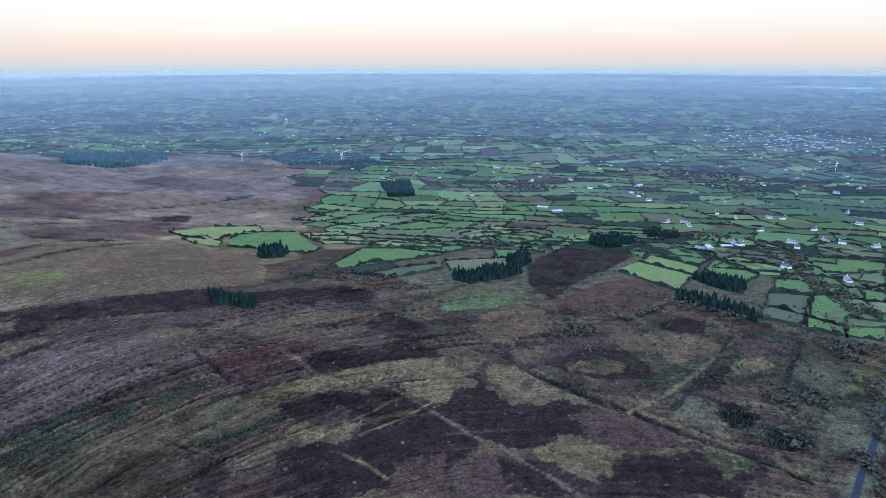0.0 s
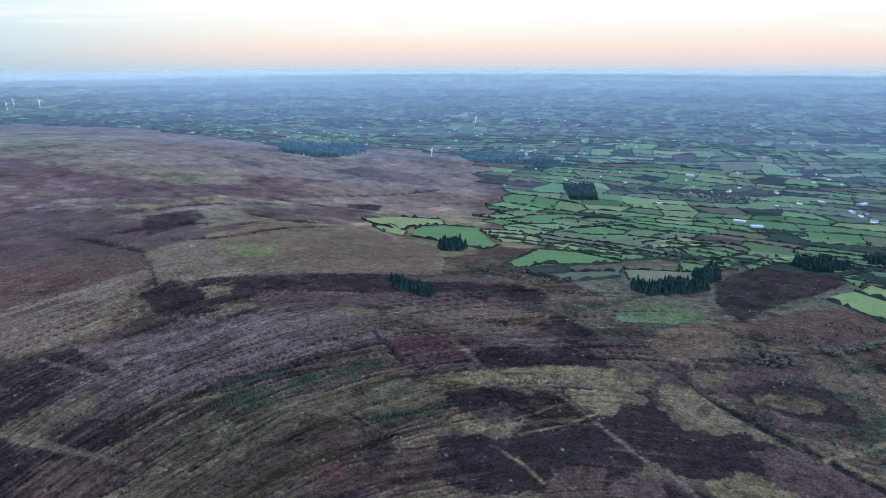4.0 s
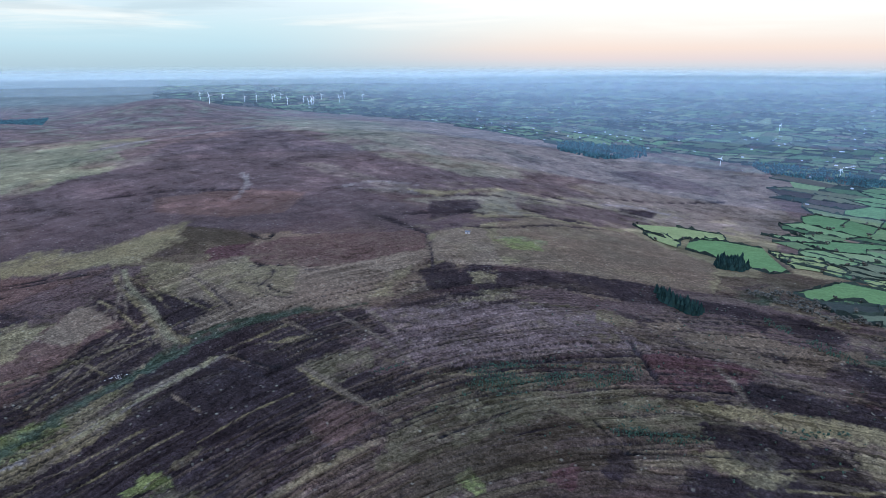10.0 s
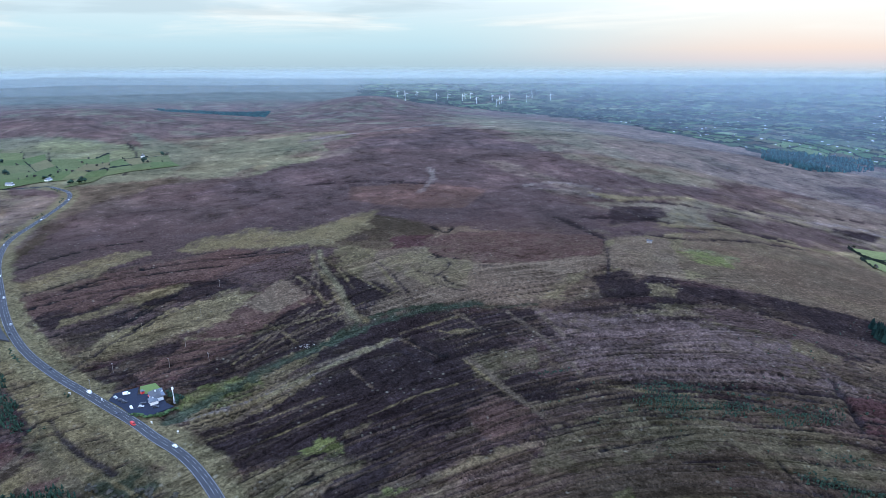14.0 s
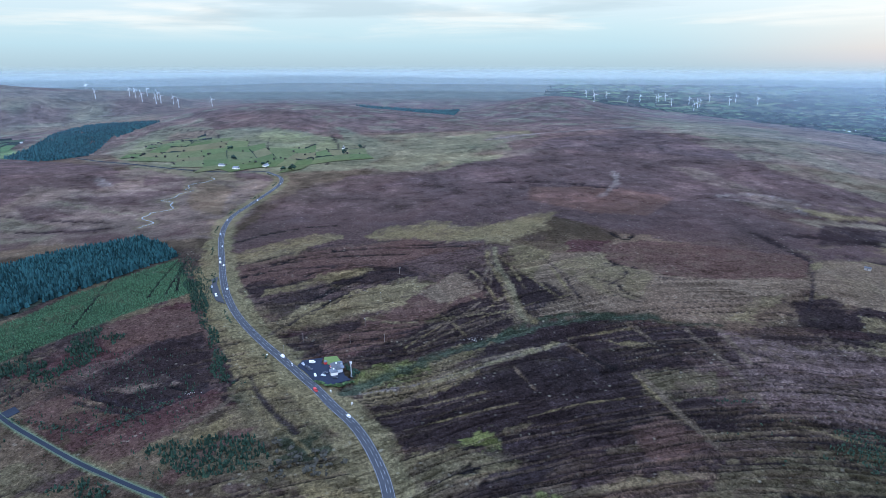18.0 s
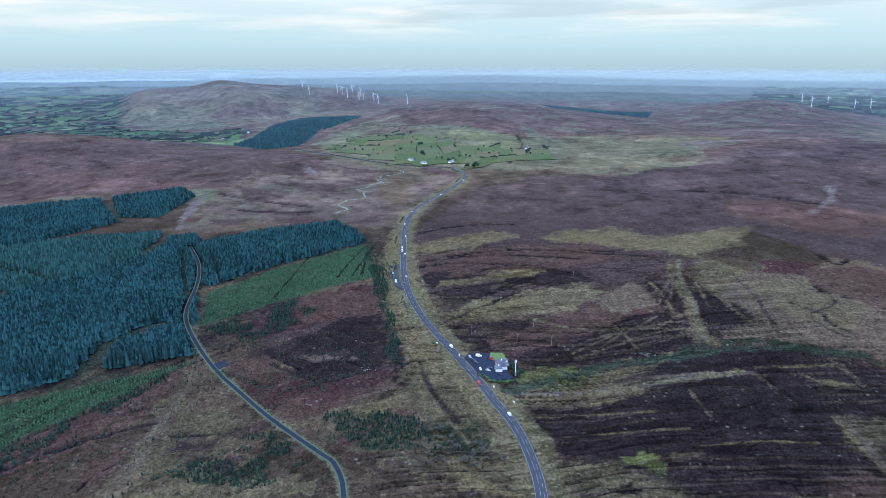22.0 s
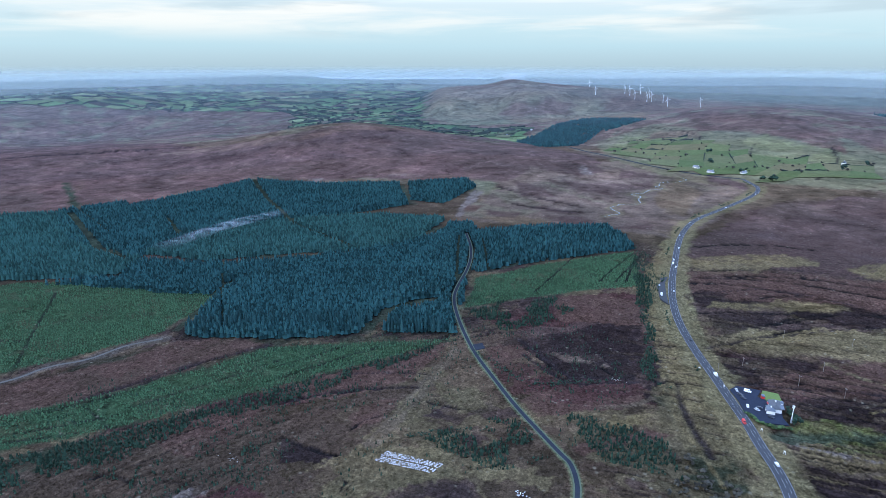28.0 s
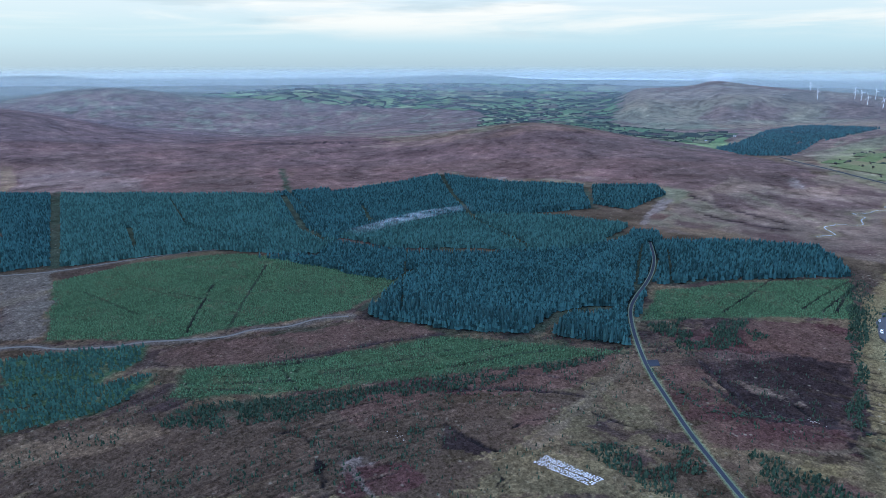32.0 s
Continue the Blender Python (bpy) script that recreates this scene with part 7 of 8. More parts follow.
stand("scrub", [(-118, -399), (-173, -378), (-214, -340), (-265, -313), (-340, -267), (-421, -221), (-401, -225), (-294, -271), (-232, -311), (-198, -317), (-150, -349), (-124, -376)])
stand("scrub", [(-304, -182), (-332, -154), (-339, -120), (-313, -90), (-288, -114), (-290, -149)])
stand("scrub", [(-491, -233), (-566, -167), (-519, -164), (-478, -206)])
stand("scrub", [(-220, -278), (-239, -266), (-234, -255), (-219, -265)])
stand("scrub", [(-746, -133), (-645, -96), (-535, -76), (-441, -50), (-432, -61), (-532, -80), (-621, -106)])
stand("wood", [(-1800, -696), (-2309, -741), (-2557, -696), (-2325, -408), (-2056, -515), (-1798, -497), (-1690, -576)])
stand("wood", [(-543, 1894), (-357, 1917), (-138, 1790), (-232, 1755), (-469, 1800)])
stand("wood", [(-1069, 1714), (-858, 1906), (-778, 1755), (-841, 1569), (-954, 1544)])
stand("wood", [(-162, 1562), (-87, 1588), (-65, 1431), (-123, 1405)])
stand("wood", [(-273, 878), (-243, 896), (-217, 832), (-236, 810)])
stand("wood", [(16, 672), (53, 716), (97, 740), (89, 700), (30, 661)])
stand("wood", [(81, 756), (110, 813), (117, 779), (89, 731)])
stand("wood", [(223, 913), (275, 928), (264, 875), (230, 872)])
stand("wood", [(353, 1046), (409, 1036), (388, 982), (341, 982)])
stand("wood", [(306, 717), (358, 702), (350, 670), (310, 670)])
stand("wood", [(-251, 615), (-188, 591), (-190, 569), (-231, 582)])
stand("broad", [(260, 639), (276, 591), (314, 567), (299, 543), (247, 562), (241, 597)])
stand("broad", [(566, 1017), (535, 878), (463, 717), (433, 588), (414, 577), (432, 687), (490, 844)])
stand("broad", [(235, 412), (279, 415), (275, 381), (235, 333), (221, 333), (216, 365)])
stand("broad", [(357, 514), (369, 466), (316, 390), (311, 424)])
stand("broad", [(57, 489), (88, 502), (143, 542), (248, 607), (241, 589), (144, 523), (85, 483)])
stand("broad", [(94, 428), (127, 402), (127, 394), (95, 409)])
stand("broad", [(80, 1548), (171, 1601), (291, 1527), (284, 1483), (131, 1474)])
stand("broad", [(594, 1768), (816, 1721), (778, 1540), (827, 1445), (686, 1429), (620, 1615)])
stand("broad", [(-205, 749), (-112, 711), (-55, 680), (-90, 646), (-176, 688)])
stand("broad", [(277, 360), (329, 408), (248, 291), (239, 290)])
stand("wood", [(14, 698), (52, 704), (100, 739), (97, 715), (50, 676), (14, 674)])
stand("wood", [(80, 782), (118, 844), (119, 807), (87, 743)])
stand("wood", [(323, 732), (340, 707), (352, 672), (336, 648), (315, 667), (305, 696)])
stand("wood", [(259, 639), (281, 617), (297, 585), (311, 564), (301, 549), (278, 570), (249, 611)])
stand("broad", [(528, 1028), (532, 1008), (482, 867), (474, 786), (458, 738), (442, 729), (451, 823)])
stand("broad", [(461, 750), (479, 714), (465, 641), (454, 587), (436, 561), (441, 614), (446, 676), (440, 713)])
stand("scrub", [(-144, 619), (-122, 612), (-96, 598), (-56, 571), (-57, 559), (-99, 578), (-131, 598)])
stand("wood", [(-260, 824), (-262, 861), (-230, 847), (-216, 808), (-248, 798)])
stand("broad", [(50, 473), (87, 496), (130, 532), (172, 552), (217, 587), (256, 630), (253, 616), (211, 570), (168, 538), (127, 519), (86, 487), (52, 463)])
stand("wood", [(231, 950), (283, 974), (306, 931), (269, 892), (231, 911)])
stand("broad", [(361, 1043), (457, 1035), (521, 1005), (504, 971), (425, 982), (344, 990)])
stand("scrub", [(209, 401), (237, 408), (279, 401), (259, 358), (232, 333), (201, 343), (189, 366)])
stand("broad", [(345, 511), (390, 497), (353, 443), (334, 462), (317, 481)])
stand("broad", [(263, 350), (283, 358), (285, 345), (255, 301), (239, 306)])
stand("scrub", [(-273, 330), (-196, 394), (-175, 425), (-171, 403), (-215, 352), (-252, 298)])
stand("scrub", [(-156, 333), (-106, 359), (-111, 347), (-148, 328)])
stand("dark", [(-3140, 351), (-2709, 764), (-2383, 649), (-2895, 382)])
stand("broad", [(-355, -20), (-317, 27), (-306, 7), (-315, -25)])
stand("scrub", [(-366, -101), (-362, -34), (-329, -19), (-322, -64)])
stand("scrub", [(-526, -215), (-541, -161), (-549, -138), (-487, -165), (-462, -190)])
stand("scrub", [(-780, -139), (-748, -108), (-621, -81), (-554, -85), (-611, -102)])

stand("spruce", [(-404, -622), (-454, -644), (-485, -567), (-549, -481), (-553, -458), (-485, -477), (-420, -473), (-413, -484), (-405, -576)])
stand("spruce", [(-481, -780), (-500, -680), (-559, -664), (-470, -665), (-452, -653)])
stand("spruce", [(-772, -397), (-790, -369), (-712, -324), (-608, -282), (-532, -259), (-443, -228), (-438, -236), (-548, -290), (-662, -345)])
stand("spruce", [(-567, -1003), (-668, -968), (-525, -738), (-473, -733), (-454, -789)])


for run, half in RIDES[1:]:
    trail(run, half * 0.75, "greenish")
for run, half in FURROWS[14:]:
    trail(run, 0.8, "black")


def mesh_of(name, v, f, mat):
    me = bpy.data.meshes.new(name)
    me.from_pydata([tuple(p) for p in v], [], [tuple(int(i) for i in q) for q in f])
    me.materials.append(mat)
    return me


def child(name, me, parent, label="", m=None):
    ob = new(name, me)
    ob.parent = parent
    if m is not None:
        ob.matrix_local = m
    if label:
        ob["label"] = label
    return ob


# the single trees of the forest edge
crown_meshes = [mesh_of("crown", v * [1, 1, 1], f, NEEDLES) for v, f in (cone_tree(40 + s, 6, 9, 1.0, 0.17, 0.10) for s in range(6))]
_a = np.arange(6) * math.pi / 3
_tv = np.concatenate([np.c_[np.cos(_a) * 0.014, np.sin(_a) * 0.014, np.zeros(6)], np.c_[np.cos(_a) * 0.004, np.sin(_a) * 0.004, np.full(6, 0.8)]])
trunk_mesh = mesh_of("trunk", _tv, [(i, (i + 1) % 6, (i + 1) % 6 + 6, i + 6) for i in range(6)], BARK)
g_edge = np.random.default_rng(5)
_pick = g_edge.permutation(len(edge_x))
_rest = []
for k, i in enumerate(_pick):
    x, y = edge_x[i], edge_y[i]
    if k >= 300:
        _rest.append((x, y))
        continue
    h = 11.0 * float(np.clip(g_edge.normal(1, 0.13), 0.6, 1.3))
    tree = tagged(new("spruce_tree"), "tall dark blue-green spruce at the forest edge", "tree", "spruces of the forest edge")
    tree.matrix_world = pose(x, y, float(land(x, y)) - 0.2, 0, 0, g_edge.uniform(0, 360)) @ Matrix.Scale(h, 4)
    child("trunk", trunk_mesh, tree)
    child("crown", crown_meshes[int(g_edge.integers(6))], tree)
if _rest:
    _rest = np.array(_rest)
    crowd("spruce_forest", SPRUCES, _rest[:, 0], _rest[:, 1], 9.5, 0.15, NEEDLES_FAR, "dense dark blue-green spruce plantation on the hillside", "forest", 99)

# hedgerow trees of the farmland, and bushes strewn over the moor
_hr = [(a, b) for a, b, r0 in hedge_runs if r0 < 2600]
_sel = rng.permutation(len(_hr))[:3000]
_hp = np.array([np.array(_hr[i][0]) + (np.array(_hr[i][1]) - np.array(_hr[i][0])) * rng.random() for i in _sel])
crowd("hedgerow_trees", BUSHES, _hp[:, 0], _hp[:, 1], 6.0, 0.35, BROADLEAF, "bare hedgerow trees and bushes between the fields", "tree", 77, 1.1)
_bx, _by = scatter([(-60, -330), (-330, -80), (-480, -60), (-560, -230), (-420, -300), (-250, -420), (-60, -480)], 3.4, 0.5, 0, 0.55, 78, 0.48)
_bx, _by = thin(_bx, _by, [(LANE, 6.0)])
crowd("self_sown_spruce", SAPLINGS, _bx, _by, 1.7, 0.5, SCRUB, "small self-sown spruce strewn over the bog", "scrub", 78, 0.8)
_bx, _by = scatter([(-300, 250), (-120, 300), (40, 420), (150, 300), (320, 430), (330, 560), (60, 620), (-280, 620)], 9.0, 0.5, 0, 0.5, 79, 0.55)
crowd("heath_bushes", SHRUBS, _bx, _by, 1.6, 0.4, SCRUB, "low dark bushes strewn over the moor", "bush", 79, 1.2)
_bx, _by = scatter([(120, 420), (230, 270), (330, 300), (420, 430), (400, 600), (200, 640), (90, 540)], 5.0, 0.5, 0, 0.6, 80, 0.52)
crowd("heath_bushes", SHRUBS + BUSHES[:2], _bx, _by, 2.4, 0.4, SCRUB, "low dark bushes strewn over the moor", "bush", 80, 1.2)
_bx, _by = scatter([(-40, -424), (-84, -412), (-129, -389), (-192, -351), (-278, -277), (-243, -234), (-207, -206), (-97, -311), (-31, -379)], 3.8, 0.5, 0, 0.75, 83, 0.50)
crowd("self_sown_spruce", SAPLINGS + SHRUBS[:2], _bx, _by, 1.7, 0.45, SCRUB, "self-sown dark green spruce strewn over brown bog", "scrub", 83, 1.0)
# rows of low bushes along the old cuttings
_rx, _ry = [], []
_gr = np.random.default_rng(88)
for run in ([(-273, 334), (-248, 366), (-214, 398)],
            [(-242, 343), (-216, 374), (-179, 407)],
            [(-233, 315), (-218, 338)],
            [(-145, 336), (-122, 356), (-102, 366)],
            [(-152, 368), (-141, 379)],
            [(-60, 406), (-54, 421)],
            [(-272, 343), (-254, 367), (-235, 391)],
            [(-229, 364), (-214, 380), (-196, 394)],
            [(-199, 401), (-189, 417), (-178, 435)],
            [(-157, 333), (-140, 347), (-114, 358)],
            [(-163, 370), (-144, 382)],
            [(-250, 325), (-231, 346), (-210, 364)],
            [(-73, 406), (-54, 423), (-38, 438)],
            [(77, 433), (99, 408), (125, 388)],
            [(-387, -134), (-405, -110), (-419, -85)],
            [(-440, -62), (-428, -42)],
            [(-590, -95), (-523, -73), (-470, -64), (-437, -54)],
            [(-279, -275), (-299, -260), (-325, -240)],
            [(-420, -192), (-403, -161), (-389, -142), (-394, -121), (-401, -110), (-422, -84)],
            [(-129, -389), (-167, -368), (-204, -347), (-237, -318)],
            [(-288, -180), (-310, -162), (-319, -140)],
            [(-269, 328), (-261, 349), (-249, 370)],
            [(-256, 320), (-244, 344)],
            [(-324, 277), (-314, 308)]):
    p = smoothed(run, 1.5)
    for _ in range(2):
        q = p[_gr.random(len(p)) < 0.6]
        _rx += list(q[:, 0] + _gr.normal(0, 1.6, len(q)))
        _ry += list(q[:, 1] + _gr.normal(0, 1.6, len(q)))
crowd("bush_rows", SHRUBS, np.array(_rx), np.array(_ry), 1.5, 0.45, SCRUB, "low dark green bushes in rows along old peat cuttings", "bush", 82, 1.3)
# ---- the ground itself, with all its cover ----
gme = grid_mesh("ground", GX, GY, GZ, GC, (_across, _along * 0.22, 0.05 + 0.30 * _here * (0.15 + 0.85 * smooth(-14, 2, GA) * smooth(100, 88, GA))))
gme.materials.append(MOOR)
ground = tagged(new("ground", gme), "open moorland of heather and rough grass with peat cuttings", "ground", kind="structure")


# ---- the roads themselves ----
road = tagged(ribbon("road", *main_run, 0, 7.3, ASPHALT, 0.10), "grey asphalt main road over the pass", "road", kind="structure")
for off in (-3.25, 3.25):
    ribbon("edge_line", *main_run, off, 0.16, PAINT, 0.104, road)
ribbon("centre_line", *main_run, 0.35, 0.15, PAINT, 0.104, road, 2, 1)
ribbon("centre_line", *main_run, -1.6, 0.15, PAINT, 0.104, road, 1, 1)
far_road = tagged(ribbon("road", *far_run, 0, 6.5, LANE_ASPHALT, 0.12), "narrow grey road along the valley side", "road", kind="structure")
lane = tagged(ribbon("lane", *lane_run, 0, 2.7, LANE_ASPHALT, 0.10), "narrow dark asphalt lane into the forest", "lane", kind="structure")
for off in (-1.85, 1.85):
    ribbon("verge", *lane_run, off, 0.9, LANE_VERGE, 0.05, lane)["label"] = "pale grass verge"
east_lane = tagged(ribbon("lane", *east_run, 0, 3.6, LANE_ASPHALT, 0.10), "narrow grey lane beside scrub", "lane", kind="structure")
for tr in track_runs:
    tagged(ribbon("forest_track", *tr, 0, 2.7, GRAVEL, 0.08), "pale gravel forest track", "track", kind="structure")
tagged(ribbon("water", *river_run, 0, 1.3, WATER, 0.05), "small bright stream on the valley floor", "water", kind="structure")

# layby with its island, and the passing place of the lane
def slab(name, poly, mat, lift, thick=0.4):
    """A flat piece of ground cover with an edge, laid on the land."""
    bm = bmesh.new()
    zs = [float(land(x, y)) for x, y in poly]
    top = max(zs) * 0.35 + sum(zs) / len(zs) * 0.65 + lift
    vs = [bm.verts.new((x, y, top)) for x, y in poly]
    f = bm.faces.new(vs)
    bmesh.ops.recalc_face_normals(bm, faces=[f])
    if f.normal.z < 0:
        f.normal_flip()
    r = bmesh.ops.extrude_face_region(bm, geom=[f])
    for v in r["geom"]:
        if isinstance(v, bmesh.types.BMVert):
            v.co.z -= thick + 1.0
    bmesh.ops.recalc_face_normals(bm, faces=bm.faces)
    me = bpy.data.meshes.new(name)
    bm.to_mesh(me)
    bm.free()
    me.materials.append(mat)
    return new(name, me), top


layby, _ = slab("layby", [(-590, -67), (-600, -76), (-640, -87), (-662, -87), (-672, -80), (-650, -80), (-615, -73)], ASPHALT, 0.12)
tagged(layby, "asphalt layby beside the main road", "layby", kind="structure")
passing, _ = slab("passing_place", [(-421, -192), (-428, -187), (-436, -193), (-429, -199)], LANE_ASPHALT, 0.12)
tagged(passing, "small asphalt passing place of the lane", "passing place", kind="structure")

# ---- helpers for built things ----
def box(bm, x0, y0, z0, x1, y1, z1):
    vs = [bm.verts.new(p) for p in ((x0, y0, z0), (x1, y0, z0), (x1, y1, z0), (x0, y1, z0), (x0, y0, z1), (x1, y0, z1), (x1, y1, z1), (x0, y1, z1))]
    for q in ((3, 2, 1, 0), (4, 5, 6, 7), (0, 1, 5, 4), (1, 2, 6, 5), (2, 3, 7, 6), (3, 0, 4, 7)):
        bm.faces.new([vs[i] for i in q])
    return vs


def part(name, bm, mat, parent=None, label="", bevel=0.0):
    if bevel:
        bmesh.ops.bevel(bm, geom=list(bm.edges), offset=bevel, segments=1, affect="EDGES")
    me = bpy.data.meshes.new(name)
    bm.to_mesh(me)
    bm.free()
    me.materials.append(mat)
    ob = new(name, me)
    if parent:
        ob.parent = parent
    if label:
        ob["label"] = label
    return ob


def boxes(*dims):
    bm = bmesh.new()
    for d in dims:
        box(bm, *d)
    return bm


def gable(x0, y0, x1, y1, z0, h, over=0.3, hip=0.0):
    """A pitched roof along x, with eaves; hip draws its ends in."""
    bm = bmesh.new()
    x0, y0, x1, y1, ym = x0 - over, y0 - over, x1 + over, y1 + over, (y0 + y1) / 2
    lo = [bm.verts.new(p) for p in ((x0, y0, z0), (x1, y0, z0), (x1, y1, z0), (x0, y1, z0))]
    mid = [bm.verts.new((p.co.x, p.co.y, z0 + 0.2)) for p in lo]
    t0, t1 = bm.verts.new((x0 + hip, ym, z0 + h)), bm.verts.new((x1 - hip, ym, z0 + h))
    bm.faces.new(lo[::-1])
    for i in range(4):
        bm.faces.new((lo[i], lo[(i + 1) % 4], mid[(i + 1) % 4], mid[i]))
    bm.faces.new((mid[0], mid[1], t1, t0))
    bm.faces.new((mid[2], mid[3], t0, t1))
    bm.faces.new((mid[1], mid[2], t1))
    bm.faces.new((mid[3], mid[0], t0))
    return bm


def tube(bm, p, q, r0, r1, n=10):
    p, q = Vector(p), Vector(q)
    rot = (q - p).to_track_quat("Z", "Y").to_matrix()
    a = [bm.verts.new(p + rot @ Vector((math.cos(2 * math.pi * i / n) * r0, math.sin(2 * math.pi * i / n) * r0, 0))) for i in range(n)]
    b = [bm.verts.new(q + rot @ Vector((math.cos(2 * math.pi * i / n) * r1, math.sin(2 * math.pi * i / n) * r1, 0))) for i in range(n)]
    for i in range(n):
        bm.faces.new((a[i], a[(i + 1) % n], b[(i + 1) % n], b[i]))
    bm.faces.new(a[::-1])
    bm.faces.new(b)


def at(x, y, up=0.0, turn=0.0):
    return pose(x, y, float(land(x, y)) + up, 0, 0, turn)


# ---- houses of the farmland ----
def house(length, depth, wall_h, roof_mat, wall_mat, label, group):
    h = tagged(new("farmhouse"), label, "house", group)
    x, y = length / 2, depth / 2
    wall = part("wall", boxes((-x, -y, -1.5, x, y, wall_h)), wall_mat, h)
    roof = part("roof", gable(-x, -y, x, y, wall_h, depth * 0.42), roof_mat, h)
    part("chimney", boxes((x - 1.2, -0.4, wall_h + 0.5, x - 0.4, 0.4, wall_h + depth * 0.42 + 1.0)), wall_mat, roof)
    for wx in (-x * 0.6, x * 0.6):
        for s in (-1, 1):
            part("window", boxes((wx - 0.6, s * y - 0.04, 0.9, wx + 0.6, s * y + 0.04, 2.1)), GLASS, wall)
    part("door", boxes((-0.5, -y - 0.05, 0, 0.5, -y + 0.05, 2.0)), SLATE, wall)
    return h


def barn(length, depth, wall_h):
    h = tagged(new("farm_shed"), "long grey farm shed with a shallow roof", "shed", "farm sheds")
    x, y = length / 2, depth / 2
    part("wall", boxes((-x, -y, -1.5, x, y, wall_h)), SHED, h)
    part("roof", gable(-x, -y, x, y, wall_h, depth * 0.18), SHED_ROOF, h)
    part("door", boxes((x - 0.05, -2, 0, x + 0.06, 2, wall_h * 0.8)), DARK_SLATE, h)
    return h


SHED = plain("shed_cladding", (0.24, 0.26, 0.29), 0.7, 0.2, 0.5, 0.12)
SHED_ROOF = plain("shed_roof", (0.28, 0.30, 0.33), 0.6, 0.3, 0.5, 0.12)
HOUSE_AT = [(471, 1388), (461, 1433), (453, 1461), (215, 1306), (239, 1268), (1012, 1483), (1021, 1543), (1043, 1510), (580, 1092),
            (403, 897), (383, 884), (468, 953), (561, 939), (652, 1014), (673, 1001), (503, 724), (686, 1214), (662, 1222), (466, 1160),
            (416, 1545), (494, 1543), (507, 1748), (231, 1603), (968, 1653), (1048, 1727), (691, 1113), (580, 989), (723, 990), (438, 917), (471, 940)]
HOUSE_AT2 = [(-295, 1973), (-308, 1951), (-365, 2185), (-543, 2271), (-672, 2294), (-192, 2247), (-48, 2199), (153, 1743), (338, 1620),
             (805, 1537), (931, 1440), (847, 1262), (813, 1171), (435, 1166), (464, 1128), (454, 777), (180, 2318), (11, 2085),
             (-1397, -44), (-2196, -793), (-2035, -823), (-1579, 142), (-1429, -138), (-1382, -105)]
g_h = np.random.default_rng(9)
first = [house(13, 7.5, 3.2, SLATE, WHITE_WALL, "white rendered farmhouse with a grey slate roof", "farmhouses"),
         house(11, 7.0, 4.6, DARK_SLATE, WHITE_WALL, "white two-storey farmhouse with a dark slate roof", "farmhouses"),
         barn(17, 9, 3.8), barn(22, 11, 4.2)]
spots = [(x, y, None) for x, y in HOUSE_AT + HOUSE_AT2]
while len(spots) < 190:
    r, a = 1300 + 2500 * g_h.random() ** 0.8, g_h.uniform(-42, 48)
    x, y = -math.sin(radians(a)) * r, math.cos(radians(a)) * r
    if farm(np.array(x), np.array(y)):
        spots.append((x, y, None))
for k, (x, y, _) in enumerate(spots):
    which = int(g_h.choice(4, p=(0.45, 0.3, 0.15, 0.10)))
    m = at(x, y, 0.4, g_h.uniform(0, 180))
    if k < 4:
        first[k].matrix_world = m
    else:
        copy_thing(first[which], m @ Matrix.Scale(1.0 if math.hypot(x, y) < 1800 else 0.62, 4))

# the town in the plain, too far off to tell its houses apart
tv, tf, tb = [], [], 0
for k in range(820):
    a, r = g_h.normal(-29.5, 3.2), g_h.normal(2480, 110)
    if k > 260:
        a, r = g_h.uniform(-42, 40), g_h.uniform(1500, 4300)
    x, y = -math.sin(radians(a)) * r, math.cos(radians(a)) * r
    if not farm(np.array(x), np.array(y)):
        continue
    z, w, d, h = float(land(x, y)), g_h.uniform(2.0, 4.5), g_h.uniform(1.6, 3.2), g_h.uniform(2, 3.2)
    c = [(x - w, y - d, z - 1), (x + w, y - d, z - 1), (x + w, y + d, z - 1), (x - w, y + d, z - 1), (x - w, y - d, z + h), (x + w, y - d, z + h),
         (x + w, y + d, z + h), (x - w, y + d, z + h), (x - w, y, z + h * 1.5), (x + w, y, z + h * 1.5)]
    tv += c
    tf += [[tb + i for i in q] for q in ((0, 1, 5, 4), (1, 2, 6, 5), (2, 3, 7, 6), (3, 0, 4, 7), (4, 5, 9, 8), (6, 7, 8, 9))]
    tb += 10
town = sheet("town_houses", tv, tf, plain("far_walls", (0.30, 0.30, 0.32), 0.8, 0.2, 0.3, 0.3, random_spread=1.2, island=True))
tagged(town, "scattered pale houses of a distant town", "town", kind="stuff")


